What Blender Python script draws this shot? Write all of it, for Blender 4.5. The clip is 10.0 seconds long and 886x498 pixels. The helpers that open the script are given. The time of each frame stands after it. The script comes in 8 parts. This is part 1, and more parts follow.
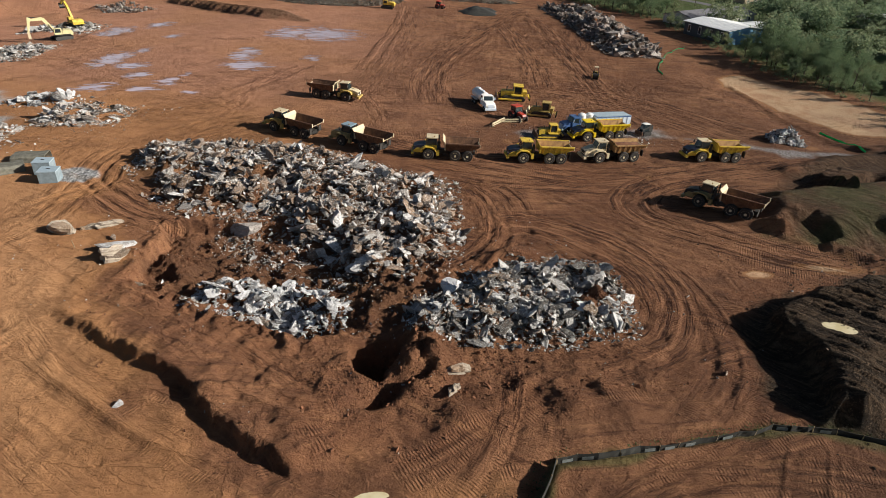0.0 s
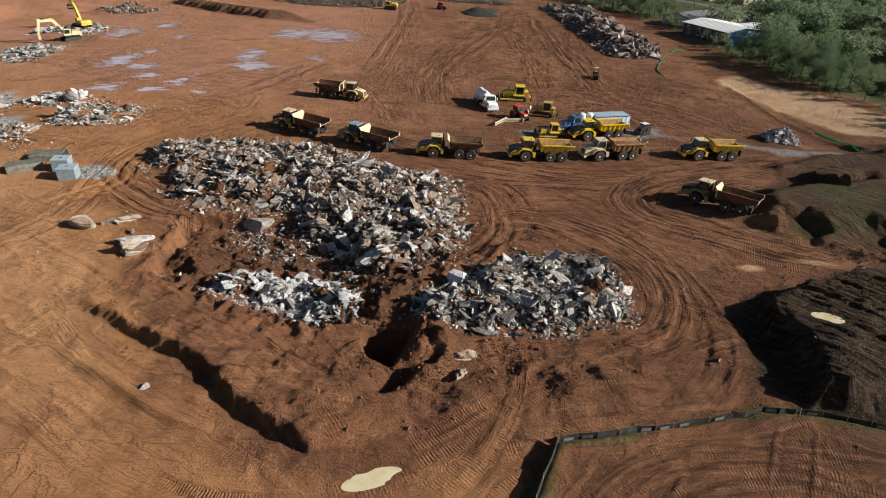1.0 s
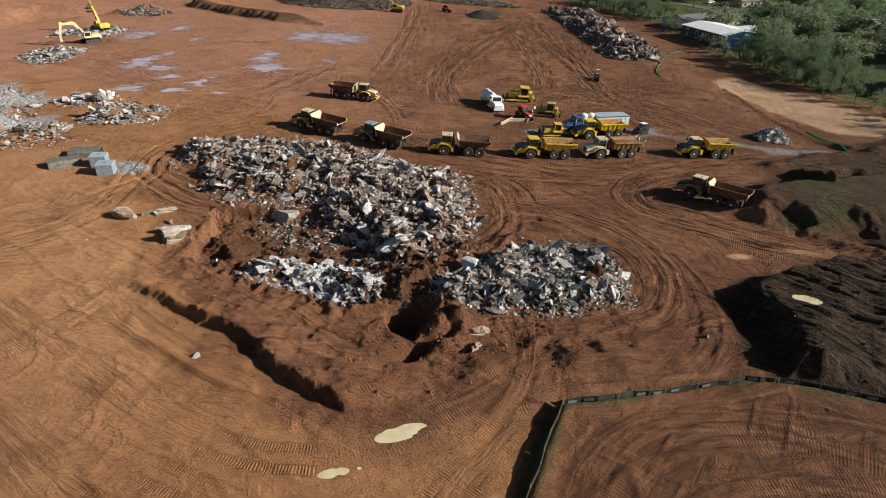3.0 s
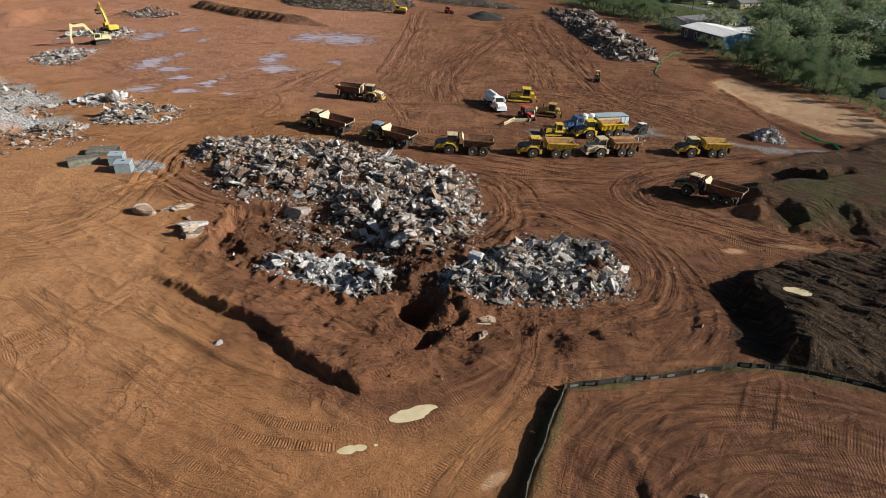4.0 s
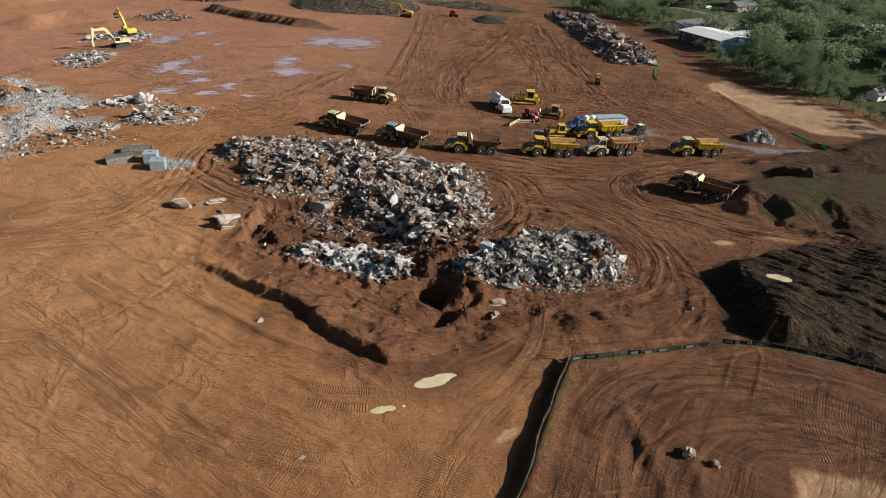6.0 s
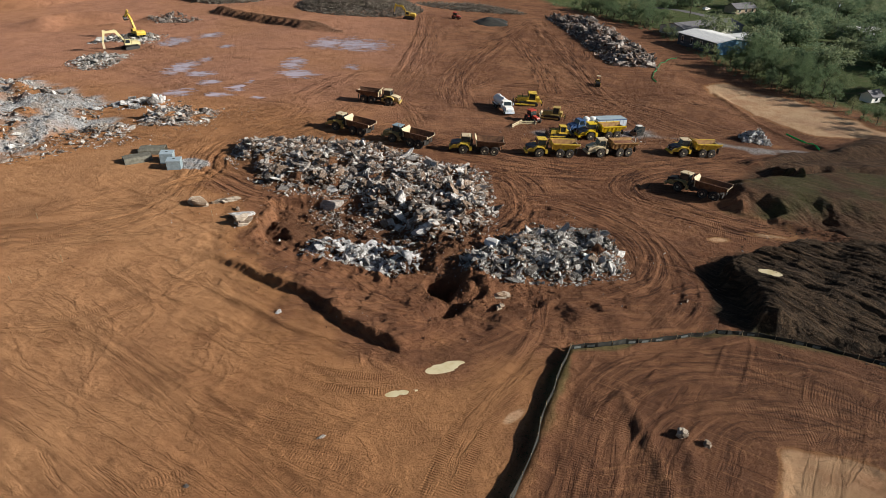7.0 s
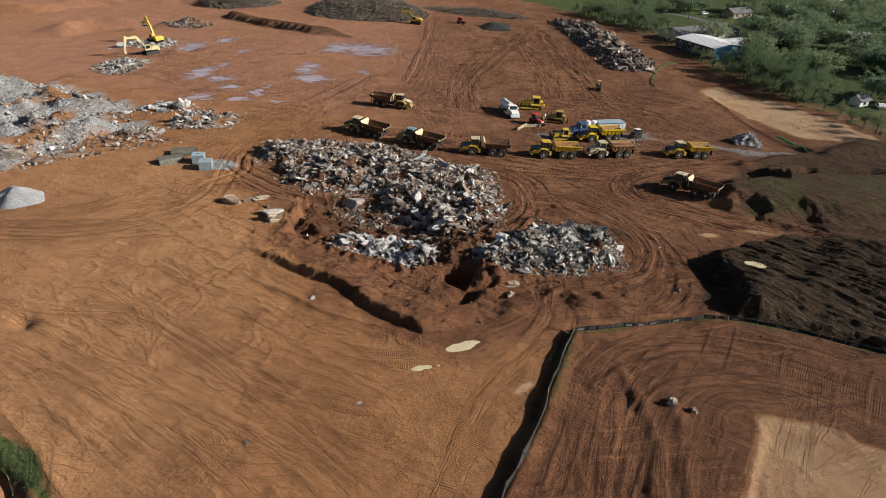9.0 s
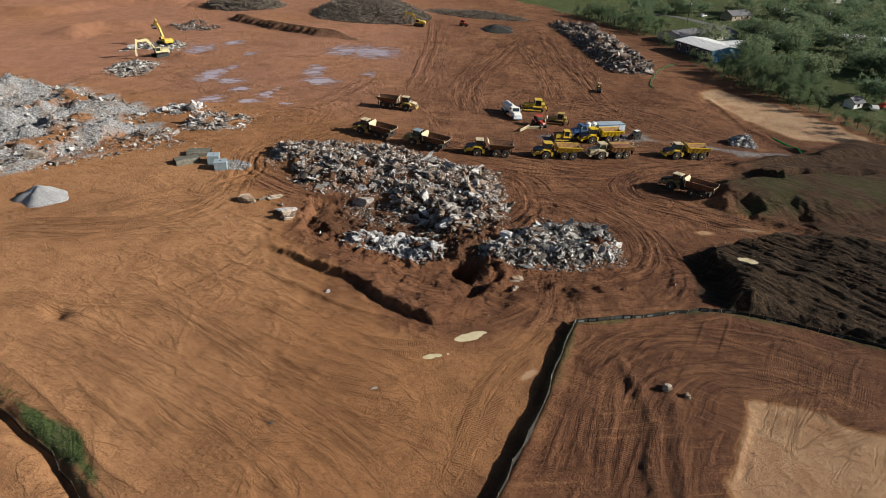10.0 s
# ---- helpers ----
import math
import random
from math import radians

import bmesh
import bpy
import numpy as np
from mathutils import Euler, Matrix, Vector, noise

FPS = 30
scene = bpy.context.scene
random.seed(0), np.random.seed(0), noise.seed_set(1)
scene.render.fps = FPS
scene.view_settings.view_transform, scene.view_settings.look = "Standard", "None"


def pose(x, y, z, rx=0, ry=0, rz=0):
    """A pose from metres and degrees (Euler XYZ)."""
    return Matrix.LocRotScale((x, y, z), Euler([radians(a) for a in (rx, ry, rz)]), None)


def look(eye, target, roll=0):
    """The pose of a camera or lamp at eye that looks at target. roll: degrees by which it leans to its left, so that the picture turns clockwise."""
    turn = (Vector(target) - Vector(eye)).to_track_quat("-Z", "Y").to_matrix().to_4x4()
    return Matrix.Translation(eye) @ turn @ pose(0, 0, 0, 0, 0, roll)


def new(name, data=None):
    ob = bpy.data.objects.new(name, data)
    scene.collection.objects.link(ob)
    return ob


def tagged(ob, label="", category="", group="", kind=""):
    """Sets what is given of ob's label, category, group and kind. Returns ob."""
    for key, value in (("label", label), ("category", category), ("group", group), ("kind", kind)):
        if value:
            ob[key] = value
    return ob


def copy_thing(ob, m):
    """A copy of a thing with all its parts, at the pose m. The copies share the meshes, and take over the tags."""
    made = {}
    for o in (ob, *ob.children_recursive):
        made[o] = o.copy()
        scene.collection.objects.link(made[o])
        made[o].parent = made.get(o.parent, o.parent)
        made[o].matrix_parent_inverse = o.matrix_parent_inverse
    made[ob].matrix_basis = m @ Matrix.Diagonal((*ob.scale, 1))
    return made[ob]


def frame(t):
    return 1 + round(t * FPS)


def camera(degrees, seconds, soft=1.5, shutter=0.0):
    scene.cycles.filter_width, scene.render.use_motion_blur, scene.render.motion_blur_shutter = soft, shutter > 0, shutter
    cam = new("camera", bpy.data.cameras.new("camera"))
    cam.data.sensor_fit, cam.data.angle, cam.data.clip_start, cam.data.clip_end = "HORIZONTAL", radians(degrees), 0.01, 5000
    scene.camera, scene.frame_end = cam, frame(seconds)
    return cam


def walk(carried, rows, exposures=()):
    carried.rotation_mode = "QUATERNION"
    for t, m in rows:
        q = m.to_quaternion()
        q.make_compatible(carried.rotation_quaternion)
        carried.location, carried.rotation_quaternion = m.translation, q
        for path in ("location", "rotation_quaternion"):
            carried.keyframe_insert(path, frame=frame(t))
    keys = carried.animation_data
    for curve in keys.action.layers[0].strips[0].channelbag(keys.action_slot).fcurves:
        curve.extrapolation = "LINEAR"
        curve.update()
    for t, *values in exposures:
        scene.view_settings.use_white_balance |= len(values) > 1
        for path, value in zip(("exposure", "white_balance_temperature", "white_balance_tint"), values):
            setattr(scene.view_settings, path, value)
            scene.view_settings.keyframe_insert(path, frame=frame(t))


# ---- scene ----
cam = camera(73.7, 10.0, 0.6)
METRES, EYE, TILT, LEAN, TURN = 37.4, 34.0, -30.0, 0.0, 0.0
ROWS = [
    (0.0, 0.0, 0.0, 0.0, 0.0, 0.0, -0.0),
    (0.5, -0.0081, -0.0358, -0.009, 0.015, -0.008, -0.02),
    (1.0, -0.0173, -0.0729, -0.0179, 0.015, -0.008, -0.04),
    (1.5, -0.0269, -0.1113, -0.0276, 0.046, -0.008, -0.07),
    (2.0, -0.0372, -0.1511, -0.0364, 0.061, -0.015, -0.06),
    (2.5, -0.0478, -0.1917, -0.0449, 0.069, -0.015, -0.1),
    (4.0, -0.0817, -0.3189, -0.0709, 0.099, -0.031, -0.15),
    (4.5, -0.0931, -0.3628, -0.0797, 0.099, -0.031, -0.17),
    (5.0, -0.1048, -0.4085, -0.0882, 0.107, -0.038, -0.19),
    (5.5, -0.117, -0.4553, -0.0965, 0.122, -0.038, -0.22),
    (7.0, -0.1541, -0.6024, -0.1191, 0.13, -0.046, -0.3),
    (7.5, -0.1673, -0.6528, -0.1251, 0.145, -0.046, -0.32),
    (8.0, -0.1812, -0.7046, -0.1306, 0.153, -0.061, -0.34),
    (8.5, -0.1956, -0.7576, -0.1365, 0.161, -0.069, -0.36),
    (9.0, -0.2098, -0.8122, -0.1429, 0.161, -0.061, -0.36),
    (9.5, -0.224, -0.8686, -0.1494, 0.168, -0.061, -0.38),
    (10.0, -0.2382, -0.9264, -0.1561, 0.184, -0.077, -0.42),
]
walk(cam, [(t, pose(0, 0, EYE, TILT, LEAN, TURN) @ pose(METRES * x, METRES * y, METRES * z, 90 + pitch, roll, yaw)) for t, x, y, z, yaw, pitch, roll in ROWS],
     exposures=[(0.0, 0.57), (2.5, 0.55), (5.0, 0.51), (7.5, 0.46), (10.0, 0.42)])

# ---- light: a low autumn sun from the right under a clear sky ----
SUN_ELEVATION, SUN_AZIMUTH = 23.0, 97.0   # azimuth clockwise from +y
world = bpy.data.worlds.new("sky")
scene.world = world
world.use_nodes = True
wn = world.node_tree
wn.nodes.clear()
sky = wn.nodes.new("ShaderNodeTexSky")
sky.sky_type, sky.sun_disc = "NISHITA", False
sky.sun_elevation, sky.sun_rotation = radians(SUN_ELEVATION), radians(SUN_AZIMUTH)
sky.air_density, sky.dust_density, sky.ozone_density = 1.0, 1.0, 1.0
back = wn.nodes.new("ShaderNodeBackground")
back.inputs["Strength"].default_value = 0.035
wout = wn.nodes.new("ShaderNodeOutputWorld")
wn.links.new(sky.outputs[0], back.inputs[0])
wn.links.new(back.outputs[0], wout.inputs[0])
lamp = bpy.data.lights.new("sun", "SUN")
lamp.energy, lamp.angle, lamp.color = 5.0, radians(0.53), (1.0, 0.93, 0.82)
sun = new("sun", lamp)
ce, se = math.cos(radians(SUN_ELEVATION)), math.sin(radians(SUN_ELEVATION))
to_sun = Vector((ce * math.sin(radians(SUN_AZIMUTH)), ce * math.cos(radians(SUN_AZIMUTH)), se))
sun.matrix_world = look(to_sun * 400, (0, 0, 0))


# ---- materials ----
class Nodes:
    """A small builder of node materials."""

    def __init__(self, name):
        self.mat = bpy.data.materials.new(name)
        self.mat.use_nodes = True
        self.tree = self.mat.node_tree
        self.tree.nodes.clear()
        self.out = self.node("ShaderNodeOutputMaterial")
        self.bsdf = self.node("ShaderNodeBsdfPrincipled")
        self.link(self.bsdf.outputs[0], self.out.inputs[0])

    def node(self, kind):
        return self.tree.nodes.new(kind)

    def link(self, a, b):
        self.tree.links.new(a, b)

    def put(self, value, socket):
        if isinstance(value, bpy.types.NodeSocket):
            self.link(value, socket)
        else:
            socket.default_value = (*value, 1.0) if isinstance(value, tuple) and len(value) == 3 and socket.type == "RGBA" else value

    def coords(self, which="Object"):
        return self.node("ShaderNodeTexCoord").outputs[which]

    def world_place(self):
        return self.node("ShaderNodeNewGeometry").outputs["Position"]

    def noise(self, scale, detail=4.0, rough=0.55, vec=None, distortion=0.0):
        n = self.node("ShaderNodeTexNoise")
        n.inputs["Scale"].default_value, n.inputs["Detail"].default_value = scale, detail
        n.inputs["Roughness"].default_value, n.inputs["Distortion"].default_value = rough, distortion
        if vec is not None:
            self.link(vec, n.inputs["Vector"])
        return n.outputs["Fac"]

    def streaks(self, place, turn, along, across):
        """Noise drawn out along one direction of the ground."""
        m = self.node("ShaderNodeMapping")
        m.vector_type = "TEXTURE"
        m.inputs["Rotation"].default_value = (0, 0, radians(turn))
        m.inputs["Scale"].default_value = (1 / along, 1 / across, 1.0)
        self.link(place, m.inputs["Vector"])
        return self.noise(1.0, 6, 0.66, m.outputs["Vector"], 0.5)

    def voronoi(self, scale, vec=None, feature="F1", out="Distance"):
        n = self.node("ShaderNodeTexVoronoi")
        n.feature = feature
        n.inputs["Scale"].default_value = scale
        if vec is not None:
            self.link(vec, n.inputs["Vector"])
        return n.outputs[out]

    def ramp(self, fac, lo, hi, a=0.0, b=1.0):
        n = self.node("ShaderNodeMapRange")
        n.interpolation_type = "SMOOTHSTEP"
        self.put(fac, n.inputs["Value"])
        for key, v in (("From Min", lo), ("From Max", hi), ("To Min", a), ("To Max", b)):
            n.inputs[key].default_value = v
        return n.outputs["Result"]

    def mix(self, fac, a, b, blend="MIX"):
        n = self.node("ShaderNodeMix")
        n.data_type, n.blend_type = "RGBA", blend
        self.put(fac, n.inputs["Factor"])
        self.put(a, n.inputs[6])
        self.put(b, n.inputs[7])
        return n.outputs[2]

    def math(self, op, a, b=0.0):
        n = self.node("ShaderNodeMath")
        n.operation = op
        self.put(a, n.inputs[0])
        self.put(b, n.inputs[1])
        return n.outputs[0]

    def attr(self, name, out="Fac"):
        n = self.node("ShaderNodeAttribute")
        n.attribute_name = name
        return n.outputs[out]

    def bump(self, height, strength, distance, normal=None):
        n = self.node("ShaderNodeBump")
        n.inputs["Strength"].default_value, n.inputs["Distance"].default_value = strength, distance
        self.put(height, n.inputs["Height"])
        if normal is not None:
            self.link(normal, n.inputs["Normal"])
        return n.outputs["Normal"]

    def finish(self, colour, rough=0.8, metal=0.0, normal=None, spec=0.5):
        self.put(colour, self.bsdf.inputs["Base Color"])
        self.put(rough, self.bsdf.inputs["Roughness"])
        self.put(metal, self.bsdf.inputs["Metallic"])
        self.put(spec, self.bsdf.inputs["Specular IOR Level"])
        if normal is not None:
            self.link(normal, self.bsdf.inputs["Normal"])
        return self.mat


CLAY_DUST = (0.26, 0.12, 0.06)


def paint(name, colour, rough=0.45, dirt=0.35, dust=CLAY_DUST, metal=0.0, scale=1.4):
    """Machine paint with clay dust and wear."""
    n = Nodes(name)
    v = n.coords()
    d = n.ramp(n.noise(scale, 5, 0.62, v), 0.62 - dirt * 0.5, 0.86 - dirt * 0.35)
    fine = n.ramp(n.noise(scale * 9, 3, 0.6, v), 0.35, 0.8, 0.0, 0.35)
    c = n.mix(fine, colour, tuple(x * 0.7 for x in colour))
    c = n.mix(n.math("MULTIPLY", d, min(1.0, 0.35 + dirt)), c, dust)
    r = n.ramp(d, 0, 1, rough, 0.9)
    return n.finish(c, r, metal, n.bump(n.noise(14, 3, 0.6, v), 0.15, 0.02))


def rusty(name, a, b, rough=0.8):
    n = Nodes(name)
    v = n.coords()
    c = n.mix(n.ramp(n.noise(1.3, 6, 0.65, v), 0.35, 0.68), a, b)
    c = n.mix(n.ramp(n.noise(7, 4, 0.6, v), 0.45, 0.8, 0, 0.6), c, tuple(x * 0.55 for x in a))
    return n.finish(c, rough, 0.0, n.bump(n.noise(10, 4, 0.6, v), 0.3, 0.03))


def plain(name, colour, rough=0.6, metal=0.0, vary=0.35, scale=3.0, bump=0.15):
    n = Nodes(name)
    v = n.coords()
    c = n.mix(n.ramp(n.noise(scale, 5, 0.6, v), 0.3, 0.75), tuple(x * (1 - vary) for x in colour), tuple(min(1.0, x * (1 + vary * 0.6)) for x in colour))
    return n.finish(c, rough, metal, n.bump(n.noise(scale * 6, 4, 0.6, v), bump, 0.03))


def stone(name, pale, mid, brown, dark, share_brown=0.4, share_dark=0.25):
    """Broken rock: each piece takes its own shade, with clay dust on it."""
    n = Nodes(name)
    v = n.coords()
    rnd = n.math("ADD", n.node("ShaderNodeObjectInfo").outputs["Random"], n.node("ShaderNodeNewGeometry").outputs["Random Per Island"])
    rnd = n.math("FRACT", n.math("MULTIPLY", rnd, 7.31))
    rnd2 = n.math("FRACT", n.math("MULTIPLY", rnd, 13.7))
    w = n.world_place()
    c = n.mix(n.ramp(rnd, 0.0, 1.0), mid, pale)
    c = n.mix(n.ramp(rnd2, 1 - share_brown - 0.12, 1 - share_brown + 0.12), c, brown)
    c = n.mix(n.ramp(n.math("FRACT", n.math("MULTIPLY", rnd2, 5.3)), 1 - share_dark - 0.05, 1 - share_dark + 0.05), c, dark)
    bands = n.noise(2.2, 6, 0.68, w, 1.2)
    c = n.mix(n.ramp(bands, 0.48, 0.64, 0, 0.45), c, n.mix(0.5, dark, brown))
    c = n.mix(n.ramp(n.noise(4.5, 6, 0.72, w, 0.8), 0.55, 0.68, 0, 0.5), c, dark)
    c = n.mix(n.ramp(n.noise(0.9, 4, 0.6, w), 0.54, 0.72, 0, 0.4), c, (0.19, 0.105, 0.065))
    c = n.mix(n.ramp(n.noise(7, 5, 0.7, w), 0.5, 0.68, 0, 0.6), c, pale)
    beds = n.node("ShaderNodeCombineXYZ")
    n.link(n.math("ADD", n.math("MULTIPLY", n.attr("lay"), 5.0), n.math("MULTIPLY", rnd, 40.0)), beds.inputs[0])
    n.link(n.math("MULTIPLY", n.noise(0.8, 2, 0.5, w), 1.5), beds.inputs[1])
    layers = n.noise(1.6, 4, 0.7, beds.outputs[0])
    c = n.mix(n.ramp(layers, 0.56, 0.62, 0, 0.6), c, n.mix(0.6, brown, dark))
    h = n.math("ADD", n.noise(4, 7, 0.74, w), n.math("MULTIPLY", n.ramp(layers, 0.45, 0.58), -0.5))
    return n.finish(c, 0.85, 0.0, n.bump(h, 0.9, 0.25))


def foliage(name, a, b, autumn, rough=0.8):
    n = Nodes(name)
    rnd = n.node("ShaderNodeNewGeometry").outputs["Random Per Island"]
    tone = n.node("ShaderNodeObjectInfo").outputs["Random"]
    c = n.mix(rnd, a, b)
    c = n.mix(n.math("MULTIPLY", n.ramp(tone, 0.45, 1.0, 0, 0.7), n.ramp(rnd, 0.1, 0.9, 0.4, 1)), c, autumn)
    m = n.finish(c, rough, 0.0, None, 0.2)
    n.bsdf.inputs["Subsurface Weight"].default_value = 0.0
    tr = n.node("ShaderNodeBsdfTranslucent")
    n.put(c, tr.inputs["Color"])
    mx = n.node("ShaderNodeMixShader")
    mx.inputs[0].default_value = 0.4
    n.link(n.bsdf.outputs[0], mx.inputs[1])
    n.link(tr.outputs[0], mx.inputs[2])
    n.link(mx.outputs[0], n.out.inputs[0])
    return m


def glass(name, colour=(0.02, 0.03, 0.035)):
    n = Nodes(name)
    return n.finish(colour, 0.08, 0.0, None, 0.6)


def ground_material():
    n = Nodes("clay_ground")
    w = n.world_place()
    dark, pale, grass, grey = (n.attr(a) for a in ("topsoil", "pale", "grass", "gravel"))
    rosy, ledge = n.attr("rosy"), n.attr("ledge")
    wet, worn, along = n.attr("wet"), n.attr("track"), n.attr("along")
    big = n.noise(0.035, 5, 0.6, w)
    mid = n.noise(0.23, 6, 0.62, w, 0.6)
    fine = n.noise(1.7, 6, 0.68, w)
    grit = n.noise(9.0, 5, 0.7, w)
    streak_a, streak_b = n.streaks(w, 8, 0.10, 1.5), n.streaks(w, -31, 0.12, 1.9)
    streak = n.mix(n.ramp(n.noise(0.05, 2, 0.5, w), 0.45, 0.55), streak_a, streak_b)
    clay = n.mix(n.ramp(big, 0.34, 0.66), (0.22, 0.099, 0.053), (0.355, 0.174, 0.092))
    clay = n.mix(n.ramp(mid, 0.40, 0.68, 0, 0.75), clay, (0.14, 0.066, 0.040))
    clay = n.mix(n.ramp(fine, 0.52, 0.78, 0, 0.55), clay, (0.44, 0.23, 0.115))
    swath, across, drive, fresh = (n.attr(a) for a in ("swath", "across", "drive", "fresh"))
    calm = n.ramp(pale, 0.0, 0.25, 1.0, 0.25)
    clay = n.mix(n.math("MULTIPLY", n.ramp(grit, 0.5, 0.75, 0, 0.6), calm), clay, (0.12, 0.05, 0.028))
    clay = n.mix(n.math("MULTIPLY", n.ramp(streak, 0.52, 0.66, 0, 0.78), calm), clay, (0.115, 0.051, 0.031))
    clay = n.mix(n.math("MULTIPLY", fresh, n.ramp(fine, 0.3, 0.7, 0.9, 0.55)), clay, (0.205, 0.094, 0.053))
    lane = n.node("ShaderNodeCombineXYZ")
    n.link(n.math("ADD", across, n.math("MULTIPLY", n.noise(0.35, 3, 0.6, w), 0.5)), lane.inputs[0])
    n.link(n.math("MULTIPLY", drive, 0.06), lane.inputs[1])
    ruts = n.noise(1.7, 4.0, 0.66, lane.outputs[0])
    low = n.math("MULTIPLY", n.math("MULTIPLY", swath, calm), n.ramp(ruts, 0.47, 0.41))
    # rut bottoms darkened, ridges lightened: churned clay plus shade and highlight painted in
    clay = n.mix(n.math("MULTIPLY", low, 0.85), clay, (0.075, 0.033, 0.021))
    clay = n.mix(n.math("MULTIPLY", swath, n.ramp(ruts, 0.53, 0.61, 0, 0.75)), clay, (0.42, 0.205, 0.11))
    clay = n.mix(n.ramp(streak, 0.46, 0.34, 0, 0.5), clay, (0.42, 0.21, 0.105))
    tan = n.mix(n.ramp(mid, 0.35, 0.7), (0.66, 0.46, 0.285), (0.54, 0.31, 0.18))
    tan = n.mix(n.ramp(fine, 0.5, 0.8, 0, 0.5), tan, (0.70, 0.51, 0.33))
    tan = n.mix(n.ramp(n.noise(0.07, 5, 0.6, w, 0.8), 0.44, 0.6, 0, 0.5), tan, (0.50, 0.32, 0.21))
    soil = n.mix(n.ramp(mid, 0.35, 0.65), (0.055, 0.037, 0.024), (0.135, 0.088, 0.054))
    soil = n.mix(n.ramp(fine, 0.5, 0.75, 0, 0.6), soil, (0.17, 0.11, 0.068))
    turf = n.mix(n.ramp(fine, 0.3, 0.7), (0.06, 0.095, 0.032), (0.12, 0.155, 0.055))
    turf = n.mix(n.ramp(mid, 0.45, 0.7, 0, 0.7), turf, (0.17, 0.15, 0.085))
    stones = n.voronoi(3.2, w, out="Color")
    shade = n.node("ShaderNodeRGBToBW")
    n.link(stones, shade.inputs[0])
    chips = n.mix(shade.outputs[0], (0.17, 0.172, 0.178), (0.52, 0.53, 0.55))
    chips = n.mix(n.ramp(mid, 0.48, 0.66, 0, 0.6), chips, (0.30, 0.24, 0.19))
    scraped = n.mix(n.ramp(mid, 0.35, 0.7), (0.405, 0.205, 0.093), (0.325, 0.162, 0.074))
    scraped = n.mix(n.ramp(big, 0.45, 0.65, 0, 0.5), scraped, (0.25, 0.115, 0.052))
    scraped = n.mix(n.ramp(fine, 0.52, 0.72, 0, 0.35), scraped, (0.42, 0.215, 0.10))
    scraped = n.mix(rosy, scraped, n.mix(n.ramp(mid, 0.35, 0.7), (0.39, 0.20, 0.13), (0.30, 0.15, 0.096)))
    clay = n.mix(n.math("MULTIPLY", rosy, 0.6), clay, n.mix(n.ramp(fine, 0.35, 0.7), (0.37, 0.19, 0.122), (0.245, 0.118, 0.074)))
    c = n.mix(n.ramp(pale, 0.0, 0.26, 0.0, 0.84), clay, scraped)
    c = n.mix(n.ramp(pale, 0.26, 0.9), c, tan)
    c = n.mix(worn, c, n.mix(0.18, c, (0.115, 0.042, 0.02)))
    furrow = n.streaks(w, -42, 0.14, 1.7)
    # furrow hollows darkened, crests lightened: moist and dry soil plus painted shade and sunlight
    soil = n.mix(n.ramp(furrow, 0.42, 0.52, 0.75, 0), soil, (0.034, 0.024, 0.017))
    soil = n.mix(n.ramp(furrow, 0.52, 0.64, 0, 0.8), soil, (0.20, 0.13, 0.08))
    soil = n.mix(n.ramp(grit, 0.5, 0.62, 0, 0.7), soil, (0.03, 0.021, 0.015))
    soil = n.mix(n.ramp(n.noise(4.2, 5, 0.7, w), 0.54, 0.64, 0, 0.7), soil, (0.24, 0.16, 0.10))
    # the same painted rut shade on topsoil
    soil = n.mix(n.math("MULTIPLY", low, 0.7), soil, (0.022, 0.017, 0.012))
    c = n.mix(dark, c, soil)
    c = n.mix(grey, c, chips)
    c = n.mix(grass, c, turf)
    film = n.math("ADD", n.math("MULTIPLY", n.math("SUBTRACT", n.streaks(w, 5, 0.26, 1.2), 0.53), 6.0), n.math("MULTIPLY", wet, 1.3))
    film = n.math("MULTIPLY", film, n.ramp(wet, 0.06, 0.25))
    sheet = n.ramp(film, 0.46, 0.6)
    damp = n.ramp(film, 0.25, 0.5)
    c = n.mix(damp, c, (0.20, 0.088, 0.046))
    # lavender base colour paints the sky's reflection onto the water sheets
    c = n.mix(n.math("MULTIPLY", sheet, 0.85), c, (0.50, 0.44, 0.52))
    rough = n.ramp(sheet, 0, 1, 0.92, 0.05)
    lugs = n.math("MULTIPLY", n.math("SINE", n.math("MULTIPLY", along, 2 * math.pi / 0.24)), worn)
    smooth = n.ramp(pale, 0.0, 0.25, 1.0, 0.42)
    rough_soil = n.math("ADD", smooth, n.math("ADD", n.math("MULTIPLY", fresh, 1.7), n.math("MULTIPLY", dark, 1.6)))
    h = n.math("ADD", n.math("MULTIPLY", n.noise(0.9, 8, 0.74, w), rough_soil), n.math("MULTIPLY", lugs, 0.11))
    h = n.math("ADD", h, n.math("MULTIPLY", n.noise(4.0, 6, 0.74, w, 0.4), n.math("MULTIPLY", rough_soil, 0.6)))
    h = n.math("ADD", h, n.math("MULTIPLY", n.math("MULTIPLY", swath, n.ramp(ruts, 0.40, 0.49)), 0.62))
    h = n.math("ADD", h, n.math("MULTIPLY", n.ramp(n.noise(0.16, 5, 0.6, w, 2.2), 0.495, 0.503), 0.26))
    h = n.math("ADD", h, n.math("MULTIPLY", n.ramp(n.noise(0.31, 4, 0.6, w, 1.6), 0.56, 0.565), -0.24))
    tread = n.math("SINE", n.math("ADD", n.math("MULTIPLY", drive, 2 * math.pi / 0.27), n.math("MULTIPLY", n.noise(0.5, 2, 0.5, w), 5.0)))
